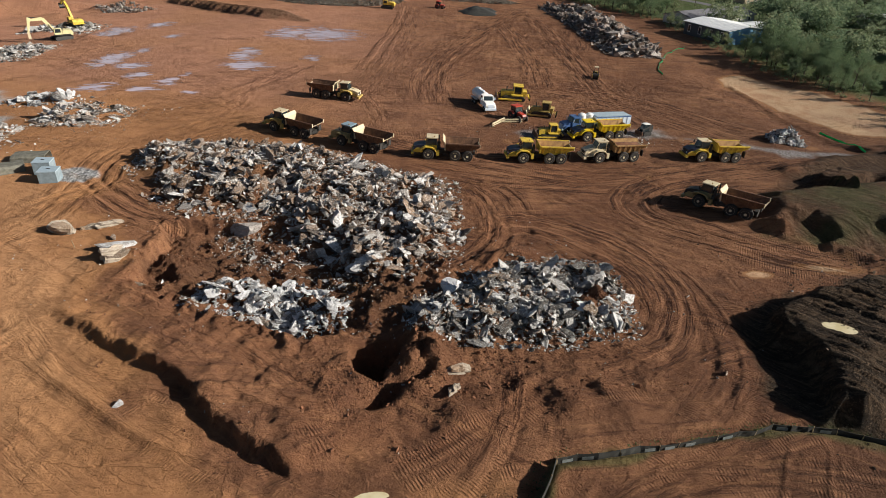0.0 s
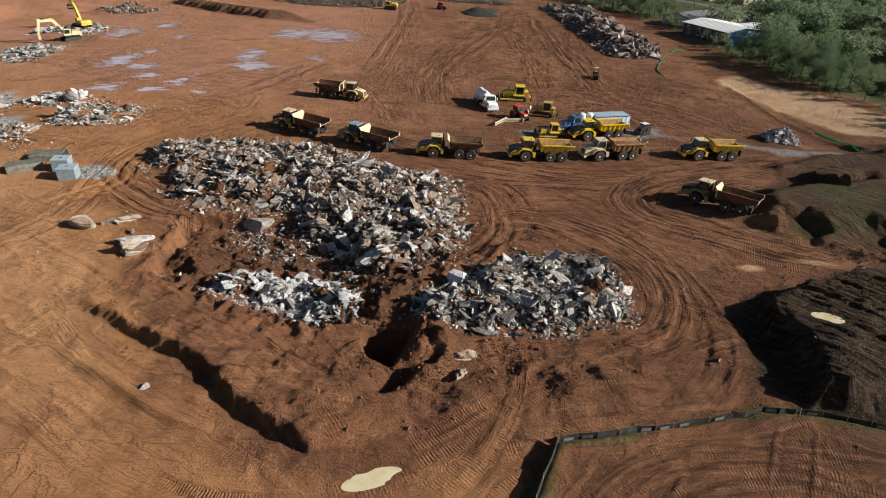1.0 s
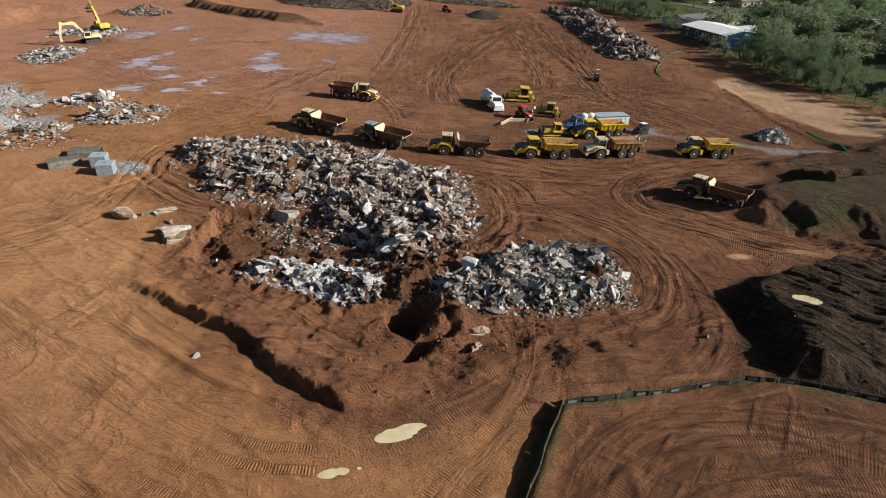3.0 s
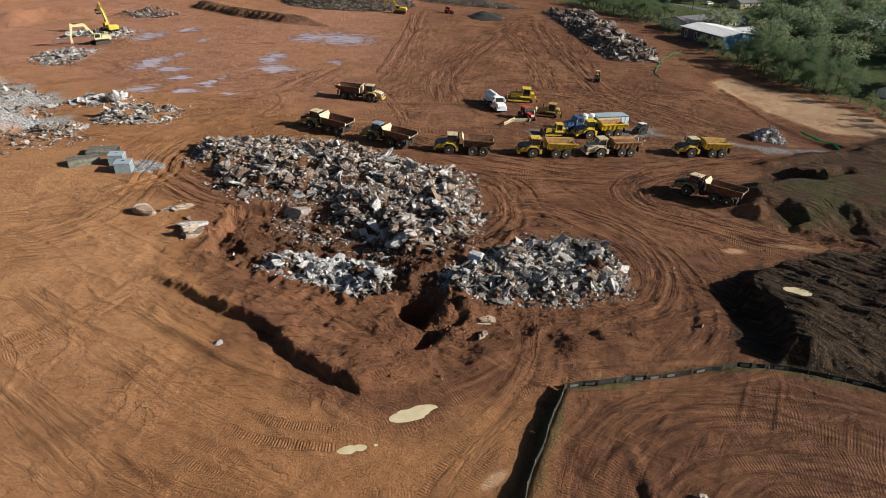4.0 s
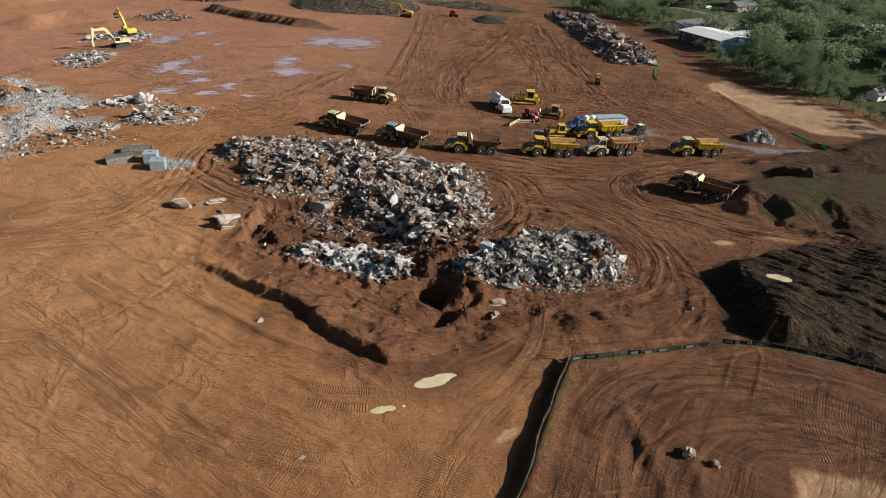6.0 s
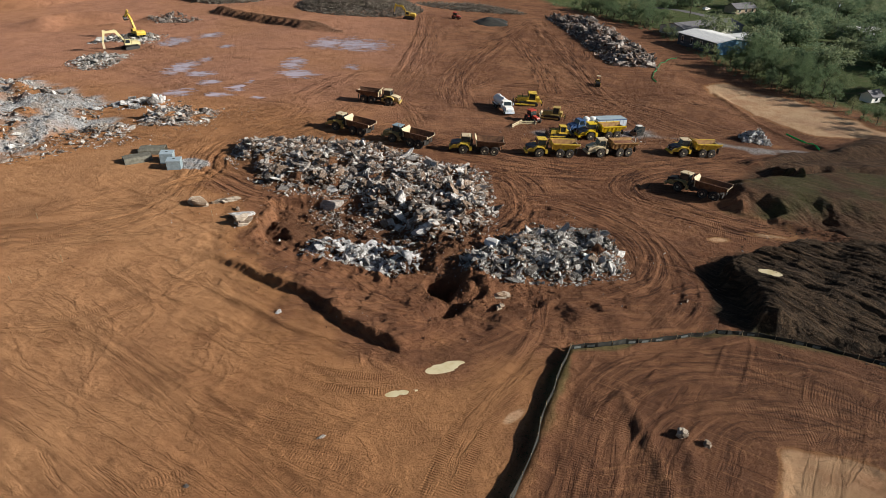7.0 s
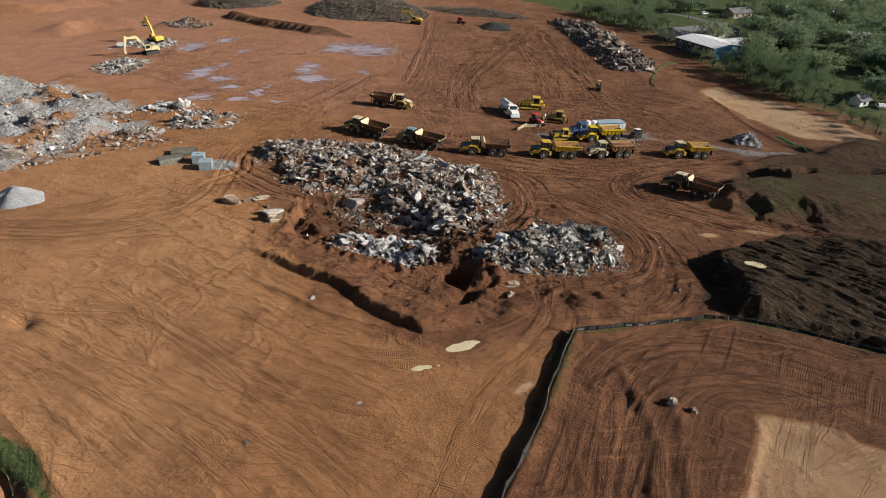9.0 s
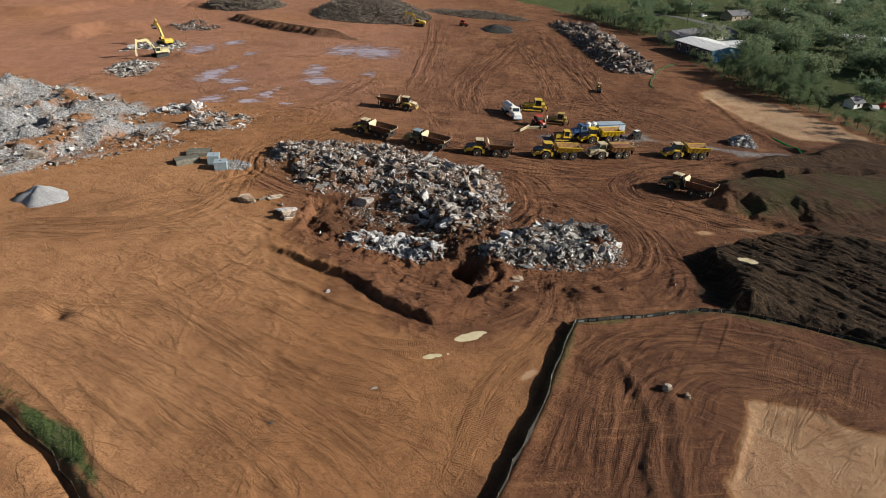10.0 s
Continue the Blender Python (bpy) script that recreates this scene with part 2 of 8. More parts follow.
    tread = n.math("MULTIPLY", n.math("MULTIPLY", tread, n.ramp(swath, 0.05, 0.35)), n.math("MULTIPLY", n.ramp(ruts, 0.42, 0.47), n.ramp(n.noise(0.25, 3, 0.6, w), 0.44, 0.52)))
    h = n.math("ADD", h, n.math("MULTIPLY", n.math("MULTIPLY", tread, n.ramp(pale, 0.42, 0.7, 1.0, 0.0)), n.ramp(pale, 0.0, 0.25, 0.16, 0.04)))
    h = n.math("ADD", h, n.math("MULTIPLY", n.ramp(n.noise(1.9, 5, 0.7, w, 1.5), 0.48, 0.52), 0.08))
    h = n.math("ADD", h, n.math("MULTIPLY", n.math("MULTIPLY", streak, calm), -0.35))
    loose = n.math("ADD", n.math("ADD", fresh, n.math("MULTIPLY", grass, 0.5)), n.math("ADD", n.math("MULTIPLY", dark, 0.45), 0.08))
    warp = n.node("ShaderNodeVectorMath")
    warp.operation = "ADD"
    n.link(w, warp.inputs[0])
    jitter = n.node("ShaderNodeTexNoise")
    jitter.inputs["Scale"].default_value = 1.3
    n.link(w, jitter.inputs["Vector"])
    n.link(jitter.outputs["Color"], warp.inputs[1])
    edge = n.math("ADD", ledge, n.math("MULTIPLY", n.math("SUBTRACT", n.noise(1.4, 5, 0.66, w), 0.5), 0.9))
    lip = n.math("MULTIPLY", n.ramp(edge, -0.10, 0.0), n.ramp(edge, 0.05, 0.8, 1.0, 0.0))
    h = n.math("ADD", h, n.math("MULTIPLY", lip, 0.26))
    h = n.math("ADD", h, n.math("MULTIPLY", n.math("MULTIPLY", dark, n.ramp(furrow, 0.36, 0.62)), 1.2))
    lumps = n.math("ADD", n.math("MULTIPLY", n.voronoi(1.9, warp.outputs[0]), -0.55), n.math("MULTIPLY", n.voronoi(5.0, warp.outputs[0]), -0.24))
    h = n.math("ADD", h, n.math("MULTIPLY", n.math("MULTIPLY", lumps, loose), n.ramp(n.noise(0.5, 3, 0.6, w), 0.35, 0.6, 0.35, 1.0)))
    h = n.math("ADD", h, n.math("MULTIPLY", n.math("MULTIPLY", grey, n.voronoi(3.2, w)), 0.5))
    dry = n.math("SUBTRACT", 1.0, sheet)
    norm = n.bump(n.math("MULTIPLY", h, dry), 1.0, 0.5)
    n.bsdf.inputs["Diffuse Roughness"].default_value = 0.5
    return n.finish(c, rough, 0.0, norm, n.ramp(sheet, 0, 1, 0.15, 0.9))


M_GROUND = ground_material()
M_STONE = stone("broken_rock", (0.82, 0.81, 0.81), (0.40, 0.37, 0.345), (0.30, 0.205, 0.14), (0.09, 0.072, 0.06), 0.42, 0.22)
M_WHITE = stone("pale_rock", (0.88, 0.88, 0.90), (0.58, 0.59, 0.61), (0.32, 0.25, 0.19), (0.12, 0.12, 0.12), 0.14, 0.18)
M_GREYROCK = stone("grey_rock", (0.78, 0.78, 0.78), (0.36, 0.35, 0.34), (0.23, 0.16, 0.105), (0.07, 0.068, 0.065), 0.26, 0.28)
M_BROWNROCK = stone("weathered_rock", (0.56, 0.52, 0.49), (0.27, 0.235, 0.215), (0.22, 0.145, 0.105), (0.06, 0.05, 0.045), 0.4, 0.3)
M_SLAB = stone("tan_slab_rock", (0.60, 0.53, 0.45), (0.44, 0.36, 0.28), (0.33, 0.22, 0.14), (0.16, 0.12, 0.09), 0.25, 0.1)
M_YELLOW = paint("yellow_paint", (0.70, 0.50, 0.06), dirt=0.34)
M_FRESH = paint("fresh_yellow_paint", (0.78, 0.56, 0.02), dirt=0.08)
M_DUSTY = paint("dusty_pale_yellow_paint", (0.70, 0.64, 0.36), dirt=0.2, dust=(0.5, 0.4, 0.26))
M_OLDYELLOW = paint("faded_yellow_paint", (0.50, 0.37, 0.11), dirt=0.4)
M_OLIVE = paint("muddy_olive_paint", (0.30, 0.235, 0.10), dirt=0.35, dust=(0.20, 0.12, 0.07))
M_BLUEGREY = paint("faded_blue_paint", (0.22, 0.31, 0.38), dirt=0.1)
M_CREAM = paint("cream_paint", (0.62, 0.53, 0.36), dirt=0.25)
M_HOOD = paint("dark_hood_paint", (0.022, 0.028, 0.05), 0.3, dirt=0.1)
M_BLACK = plain("black_steel", (0.025, 0.024, 0.023), 0.6)
M_TYRE = plain("rubber", (0.035, 0.030, 0.027), 0.85, bump=0.3)
M_RUST = rusty("rusty_bed_steel", (0.105, 0.05, 0.03), (0.20, 0.105, 0.055))
M_OCHRE = rusty("worn_ochre_steel", (0.40, 0.235, 0.085), (0.22, 0.115, 0.05))
M_GLASS = glass("dark_glass")
M_WHITEPAINT = paint("white_paint", (0.84, 0.84, 0.83), dirt=0.06)
M_BLUEPAINT = paint("blue_paint", (0.06, 0.13, 0.30), dirt=0.12)
M_SILVER = plain("brushed_aluminium", (0.66, 0.74, 0.84), 0.4, 0.0, 0.10)
M_RED = paint("red_paint", (0.48, 0.055, 0.03), dirt=0.15)
M_LENS = plain("lamp_lens", (0.7, 0.7, 0.66), 0.2, vary=0.05)
M_DIRTHEAP = plain("clay_heap", (0.20, 0.085, 0.042), 0.95, vary=0.5, scale=1.2, bump=0.6)
M_GRAVEL = plain("grey_gravel", (0.38, 0.39, 0.41), 0.9, vary=0.45, scale=5.0, bump=0.8)
M_LID = plain("painted_lid", (0.34, 0.43, 0.50), 0.6, vary=0.15)
M_CONCRETE = plain("concrete", (0.23, 0.29, 0.33), 0.85, vary=0.2, scale=2.0)
M_WEATHERED = plain("weathered_steel_plate", (0.17, 0.165, 0.135), 0.8, vary=0.4, scale=1.5)
M_BARK = plain("bark", (0.075, 0.058, 0.043), 0.9, vary=0.4, scale=4)
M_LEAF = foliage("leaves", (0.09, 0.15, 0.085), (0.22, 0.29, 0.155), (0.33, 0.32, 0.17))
# paler and bluer than M_LEAF: distance haze mixed into the leaf colour
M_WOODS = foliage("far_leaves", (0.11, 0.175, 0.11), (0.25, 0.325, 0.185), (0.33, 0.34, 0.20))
M_BRUSH = plain("dead_branches", (0.21, 0.18, 0.15), 0.9, vary=0.5, scale=2)
M_FABRIC = plain("black_silt_fabric", (0.026, 0.026, 0.023), 0.8, vary=0.5, scale=0.8)
M_GREENFABRIC = foliage("green_fence_fabric", (0.05, 0.38, 0.16), (0.08, 0.5, 0.22), (0.07, 0.45, 0.2))
M_STAKE = plain("wooden_stake", (0.42, 0.32, 0.2), 0.8)
M_GRASS = foliage("grass_blades", (0.05, 0.085, 0.035), (0.10, 0.14, 0.06), (0.14, 0.15, 0.075))


# ---- the shape of the land ----
def lattice(ix, iy, seed):
    h = (ix.astype(np.int64) * 374761393 + iy.astype(np.int64) * 668265263 + seed * 974634541) & 0xFFFFFFFF
    h = ((h ^ (h >> 13)) * 1274126177) & 0xFFFFFFFF
    return ((h ^ (h >> 16)) & 0xFFFF) / 32767.5 - 1.0


def vnoise(x, y, seed=0):
    ix, iy = np.floor(x), np.floor(y)
    fx, fy = x - ix, y - iy
    fx, fy = fx * fx * fx * (fx * (fx * 6 - 15) + 10), fy * fy * fy * (fy * (fy * 6 - 15) + 10)
    a, b = lattice(ix, iy, seed), lattice(ix + 1, iy, seed)
    c, d = lattice(ix, iy + 1, seed), lattice(ix + 1, iy + 1, seed)
    return (a + (b - a) * fx) + ((c + (d - c) * fx) - (a + (b - a) * fx)) * fy


def fbm(x, y, scale, octaves=4, seed=0, gain=0.5):
    total, amp, f = 0.0, 1.0, 1.0 / scale
    for i in range(octaves):
        total = total + amp * vnoise(x * f + 17.3 * i, y * f - 9.1 * i, seed + i)
        amp, f = amp * gain, f * 2.03
    return total


def step(e0, e1, v):
    t = np.clip((v - e0) / (e1 - e0), 0, 1)
    return t * t * (3 - 2 * t)


def inside(poly, x, y):
    """Signed distance to a polygon's edge, positive inside."""
    best = np.full(np.shape(x), 1e9)
    odd = np.zeros(np.shape(x), bool)
    for (ax, ay), (bx, by) in zip(poly, poly[1:] + poly[:1]):
        ex, ey = bx - ax, by - ay
        t = np.clip(((x - ax) * ex + (y - ay) * ey) / (ex * ex + ey * ey), 0, 1)
        best = np.minimum(best, np.hypot(x - ax - t * ex, y - ay - t * ey))
        if ay != by:
            odd ^= ((ay > y) != (by > y)) & (x < ex * (y - ay) / (by - ay) + ax)
    return np.where(odd, best, -best)


def along_line(line, x, y):
    """Distance to a polyline, signed side (left positive) and the length along it."""
    best, side, run = np.full(np.shape(x), 1e9), np.zeros(np.shape(x)), np.zeros(np.shape(x))
    s = 0.0
    for (ax, ay), (bx, by) in zip(line, line[1:]):
        ex, ey = bx - ax, by - ay
        length = math.hypot(ex, ey)
        t = np.clip(((x - ax) * ex + (y - ay) * ey) / (length * length), 0, 1)
        dx, dy = x - ax - t * ex, y - ay - t * ey
        d = np.hypot(dx, dy)
        near = d < best
        best = np.where(near, d, best)
        side = np.where(near, np.where(ex * dy - ey * dx > 0, d, -d), side)
        run = np.where(near, s + t * length, run)
        s += length
    return best, side, run


def smooth_line(pts, n=7):
    """A rounded line through a few points."""
    pts = [Vector((*p, 0)) for p in pts]
    ext = [2 * pts[0] - pts[1]] + pts + [2 * pts[-1] - pts[-2]]
    out = []
    for i in range(1, len(ext) - 2):
        p0, p1, p2, p3 = ext[i - 1:i + 3]
        for k in range(n):
            t = k / n
            q = 0.5 * (2 * p1 + (p2 - p0) * t + (2 * p0 - 5 * p1 + 4 * p2 - p3) * t * t + (3 * p1 - p0 - 3 * p2 + p3) * t ** 3)
            out.append((q.x, q.y))
    out.append((pts[-1].x, pts[-1].y))
    return out


def bumpy(x, y, cx, cy, rx, ry, h, turn=0.0):
    c, s = math.cos(radians(turn)), math.sin(radians(turn))
    u, v = ((x - cx) * c + (y - cy) * s) / rx, (-(x - cx) * s + (y - cy) * c) / ry
    return h * np.exp(-(u * u + v * v))


def ridge(x, y, line, width, h):
    d, _, _ = along_line(line, x, y)
    return h * np.exp(-(d / width) ** 2)


PILE_MAIN = [(-43, 77.5), (-45.6, 82), (-44, 86), (-34.4, 90.2), (-23, 87.2), (-15.5, 85.5), (-7.6, 80.5), (0.8, 77), (1.9, 66.2), (2.6, 59.7), (-0.8, 57), (-3.5, 54.1), (-5, 51), (-7.6, 50.6), (-10.8, 53.6), (-13.5, 58.1), (-18.8, 59.5), (-20, 64.3), (-27.4, 65.6), (-31, 65.2), (-36.6, 68.6)]
PILE_WHITE = [(-25.3, 47.7), (-25, 51.6), (-21.6, 52.8), (-16.7, 51.6), (-12, 50.8), (-9, 48), (-9.2, 45.2), (-12.9, 44.2), (-16.3, 43.6), (-19.2, 45.6), (-23.1, 46.6)]
PILE_ROUND = [(-3.7, 44.9), (-2.5, 47.1), (-0.6, 48.8), (2.4, 51), (4, 54.2), (6.1, 55.4), (10.3, 55.6), (13.6, 58), (17.6, 56.6), (19.4, 53), (18.9, 48.9), (17.6, 44.9), (11.7, 43.6), (10.9, 41.9), (7.8, 42.4), (4.8, 41.4), (0.8, 42.3), (-1.5, 42.7)]
CHIPS_FLOOR = [(-27.5, 66), (-20.6, 65), (-19.2, 59), (-13.8, 58), (-11, 54), (-8, 50), (-12, 52.5), (-17.4, 55), (-23.4, 55.6), (-26.6, 60.4)]
PILE_LONG = [(40, 268), (52, 262), (64, 236), (66, 189), (61, 172), (48, 172.5), (45, 216)]
HEAP_LEFT = [(-68, 100), (-62, 106), (-55, 104), (-54, 97), (-60, 93), (-68, 94)]
GRAVEL_RIGHT = [(59.8, 102.5), (60.5, 106.5), (63.5, 108), (66, 105), (65.5, 101.5)]
HEAP_LOW = [(-78, 88), (-76, 94), (-68, 92.5), (-67, 89), (-72, 86.5)]
HEAP_BACK = [(-82, 104), (-76, 109.5), (-66, 110), (-69, 105.5)]
GRAVEL_LEFT = [(-140, 132), (-112, 129), (-97, 121), (-83, 110), (-77, 98), (-79, 87), (-82, 80), (-92, 68), (-125, 62), (-160, 90)]
TOPSOIL = [(29, 47.5), (34, 50.5), (44, 56), (56, 58), (90, 56), (95, 12), (55, 23), (47, 26.5), (38, 31), (31, 33.5), (27.5, 37)]
SOIL_HEAP = [(32.6, 39.6), (31.2, 36.1), (30.2, 33.8), (38, 33.2), (48, 31), (62, 29), (80, 32), (86, 50), (62, 55.5), (46, 55), (38, 51.5), (32.6, 48.4), (31.6, 46.8), (31.8, 44.9), (33.4, 43)]
MOUNDS = [(44, 73), (50, 82), (62, 92), (95, 99), (118, 84), (110, 52), (70, 56.5), (54, 60.5), (45, 66)]
TAN_ROAD = [(72.0, 158.7), (71.5, 147.3), (74.1, 134.5), (76.2, 123.3), (79.3, 115.9), (86.1, 113.8), (101, 112), (99.5, 126), (92, 143), (81, 160)]
TAN_PAD = [(18.0, -8), (18.6, 4.4), (22.1, 9.8), (25.3, 15.0), (29, 15.6), (37, 12.2), (60, 4), (60, -8)]
FIELD_RIGHT = [(8.4, 28), (26, 32.2), (38, 30.3), (60, 20), (60, -20), (-12, -20), (-3.6, 2)]
FLOOR_LOW = [(-33.5, 62), (-31.5, 58), (-33, 55), (-31.5, 50), (-27, 47.5), (-22, 44.5), (-12, 41), (-4, 45), (1, 56), (-6, 62), (-20, 64)]
DRY_PAD = [(-130, 20), (-130, 60), (-64, 82), (-50, 80), (-45, 70), (-37, 55), (-24, 34), (-12, 24), (4, 27), (-4, 2), (-14, -18), (-60, -20)]
WET_PAD = [(-95, 128), (-88, 152), (-78, 178), (-50, 192), (-24, 192), (-26, 165), (-36, 138), (-46, 118), (-66, 110)]
SILT_LINE = [(-14, -18), (-9.2, -8), (-4, 2), (-1.4, 7.3), (1.7, 13.5), (4.2, 20), (6.5, 25.4), (8.1, 28.8), (11.3, 29.4), (17.7, 30.9), (25.7, 33), (30.7, 32.8), (37.5, 30.8), (43.7, 28.3), (47.5, 26.3), (56, 22), (66, 16)]
LEFT_DITCH = [(-75, 20), (-62, 14.5), (-53.3, 10), (-49.4, 7.3), (-45.3, 4.8), (-42.1, 1.9), (-40.3, 0.2), (-37, -6), (-34, -14)]
TRENCH = [(-37.5, 45.0), (-32.6, 42.4), (-29.1, 40.0), (-26, 38.7), (-22.7, 37.0), (-20.2, 35.2), (-18.2, 33.0), (-16.5, 31.2), (-14.3, 29.8), (-12.3, 28.9), (-10.9, 28.0), (-10.3, 26.6)]
PIT = [(-8.9, 41.2), (-8.3, 38.2), (-6.8, 36.6), (-5.6, 36.2), (-3.6, 38.3), (-3.4, 41.2), (-4.5, 42.7), (-7.4, 42.5)]
TERRACE = [(42.7, 68.6), (46.4, 67.4), (52.6, 67.1), (57.9, 67.3), (71, 68.5), (120, 64), (120, 80), (70, 80.5), (56, 76.5), (47, 74.5)]
# low blade ridges, crack ledges and slumps on the clay: points, width, height
LEDGES = [(((-31.6, 35.1), (-28.9, 34.1), (-25.6, 32.1), (-21.3, 29.6), (-17.2, 28.2), (-11.9, 26.7)), 0.30, 0.20),
    (((-35.3, 37.8), (-29.9, 34.3), (-26.4, 32.6), (-22.8, 30), (-19.6, 28.9)), 0.26, 0.16),
    (((-29.7, 42.5), (-25.9, 41.3), (-23.2, 40.1), (-19.8, 37.6), (-17.0, 37.0)), 0.30, 0.16),
    (((-17.6, 35.3), (-14.1, 33.2), (-10.9, 31.9), (-9.1, 33.1)), 0.4, 0.25), (((-15.4, 37.1), (-12.2, 34.1), (-9.1, 33.5), (-7.2, 34.4)), 0.4, 0.25),
    (((-12.6, 30.4), (-9.8, 31.3), (-8.1, 33.6), (-7.8, 35.9)), 0.5, 0.3), (((-1.0, 31.1), (2.0, 32.7), (5.3, 35.2), (8.5, 38.7)), 0.4, 0.28),
    (((9.0, 35.4), (9.8, 37.1), (11.7, 38.1), (13.1, 37.3), (13.7, 34.9)), 0.5, 0.35),
    (((-52.6, 28.8), (-48.4, 24.4), (-47.1, 22.3), (-49.1, 21.1)), 0.22, 0.16), (((-45.9, 33.3), (-42.7, 30.9), (-40.7, 27.4), (-39.8, 19.8)), 0.2, 0.14),
    (((-30.1, 18.5), (-28.2, 16.8), (-28.0, 14.1), (-26.0, 13.4)), 0.22, 0.12), (((-29.4, 12.8), (-25.2, 10.3), (-22.6, 8.5), (-19.6, 7.3)), 0.22, 0.16),
    (((8.4, 19.3), (11.9, 21.6), (13.0, 16.9), (13.1, 11.0), (11.6, 8.0), (10.6, 2.8)), 0.3, 0.1), (((16.3, 15.3), (15.6, 11.2), (14.5, 8.2), (13.7, 4.1)), 0.3, 0.1),
    (((-43.9, 11.4), (-40.0, 7.9), (-37.6, 7.3)), 0.22, 0.15), (((-34.1, 4.1), (-31.4, 2.4), (-29.8, 0.6)), 0.22, 0.15),
    (((-57.5, 16.5), (-51.4, 12.6), (-44.7, 7.6), (-39.8, 3.2), (-34.6, 0.4)), 0.3, 0.2)]
BANK = [(-104.3, 243.3), (-90, 229), (-73.8, 216), (-59.4, 205), (-45, 202)]
SCARPS = [(BANK, 2.6), ([(-147.2, 191.8), (-145.0, 206.4), (-132.7, 212.8), (-119.2, 223.6)], 2.2), ([(-185.4, 254.2), (-177.2, 263.0), (-157.1, 271.0), (-136.4, 273.6)], 2.0), ([(-230, 252), (-192, 244.5), (-182, 249), (-175, 257), (-162, 267), (-132, 270)], 3.2), ([(-152, 196), (-148, 209), (-142, 214), (-128, 212)], 2.4), ([(-136, 275), (-112, 255)], 1.8)]
HAUL_TRACKS = [[(-13.4, 248.4), (-14.2, 209.1), (-15.6, 178.5), (-17.0, 154.3), (-18.3, 137.4)],
    [(26.8, 234.3), (16.4, 202.0), (5.6, 165.8), (-0.2, 143.3), (-2.3, 129.3), (-2.9, 118.8)],
    [(33.1, 236.4), (32.0, 191.5), (35.0, 159.4), (37.1, 137.4), (41.3, 117.6)],
    [(-41.0, 116.2), (-36.0, 130.6), (-29.8, 144.3)]]
WET_SHEETS = [(-34.9, 182.5, 10.1, 9.6), (-44.4, 182.5, 6.3, 7.8), (-49.0, 151.1, 3.1, 8.2), (-45.1, 138.9, 5.5, 3.9), (-32.7, 149.9, 2.3, 3.1), (-94.4, 178.7, 4.3, 7.3), (-86.2, 190.4, 3.6, 5.1), (-74.8, 171.8, 2.4, 2.6), (-74.6, 153.2, 1.7, 3.5), (-78.0, 142.6, 3.5, 8.0), (-71.0, 136.0, 4.3, 2.9), (-64.8, 127.4, 2.5, 3.0), (-56.7, 122.6, 2.5, 2.6), (-55.2, 128.9, 1.3, 2.0), (-69.2, 117.7, 3.8, 3.2), (-59.0, 116.1, 3.5, 1.6), (-49.6, 115.8, 2.2, 1.2)]
TREE_LINE = [(40, 330), (62, 285), (81, 245), (83, 205), (84.5, 174), (91, 153), (97.5, 138), (101.5, 124), (103.5, 109), (108, 90), (120, 60), (140, 0)]

TRACKS_NEAR = [
    ((-40, 44), (-32, 37), (-24, 32), (-17, 28), (-12, 25)),
    ((-8, 26), (-3, 29), (2, 33), (7, 37), (12, 43)),
    ((-5, 26), (0, 29), (5, 33), (10, 37)),
    ((-19, 45), (-13, 39), (-9, 35), (-8, 31), (-12, 28)),
    ((1, 31), (8, 36), (15, 40), (20, 41), (23, 37)),
    ((4, 30), (10, 34), (17, 36), (22, 35)),
    ((-66, 29), (-54, 25), (-37, 16), (-22, 8), (-14, 1)),
    ((-59, 20), (-46, 13), (-35, 6), (-26, 1)),
    ((-54, 35), (-37, 24), (-23, 15), (-10, 10)),
    ((-9, 2), (-6, 10), (-2, 19), (6, 29)),
]
TRACKS_FRONT = [
    ((-30, 23), (-20, 19), (-11, 16), (-2, 16)),
    ((-31, 1), (-31, 6), (-26, 10), (-18, 12), (-8, 8)),
    ((-61, 29), (-51, 28), (-43, 31), (-35, 44)),
    ((-49, 41), (-37, 33), (-22, 24), (-12, 22), (-4, 25), (5, 30)),
    ((4, 4), (6, 12), (11, 21), (18, 26), (27, 26), (36, 21), (41, 17)),
    ((7, 2), (11, 11), (15, 18), (22, 21), (32, 19), (39, 13)),
    ((12, 3), (15, 10), (19, 15)),
    ((0, 3), (5, 14), (9, 23), (16, 28), (28, 29)),
    ((-52, 20), (-42, 15), (-30, 8), (-20, 0)),
    ((-47, 30), (-34, 21), (-22, 12), (-12, 4)),
]
TRACKS_MIDDLE = [
    ((3, 65), (10, 68), (18, 64), (23, 58), (24, 51), (21, 44), (15, 40)),
    ((4, 61), (10, 65), (17, 61), (21, 56), (22, 50), (20, 45), (14, 42)),
    ((1, 80), (6, 74), (7, 64), (4, 57), (-1, 52)),
    ((4, 81), (9, 74), (10, 66), (8, 60)),
    ((60, 93), (41, 86), (31, 81), (26, 75), (27, 69), (36, 63), (49, 57)),
    ((48, 84), (36, 82), (29, 77), (28, 71), (34, 67), (42, 61), (52, 58)),
    ((-52, 62), (-48, 66), (-45, 72), (-46, 80), (-40, 90), (-34, 96), (-23, 107)),
    ((-77, 46), (-64, 46), (-53, 51), (-47, 60), (-48, 75), (-48, 83), (-43, 93), (-34, 104)),
    ((-50, 76), (-43, 69), (-36, 64), (-29, 62)),
    ((-49, 79), (-42, 71), (-34, 66), (-28, 64)),
]
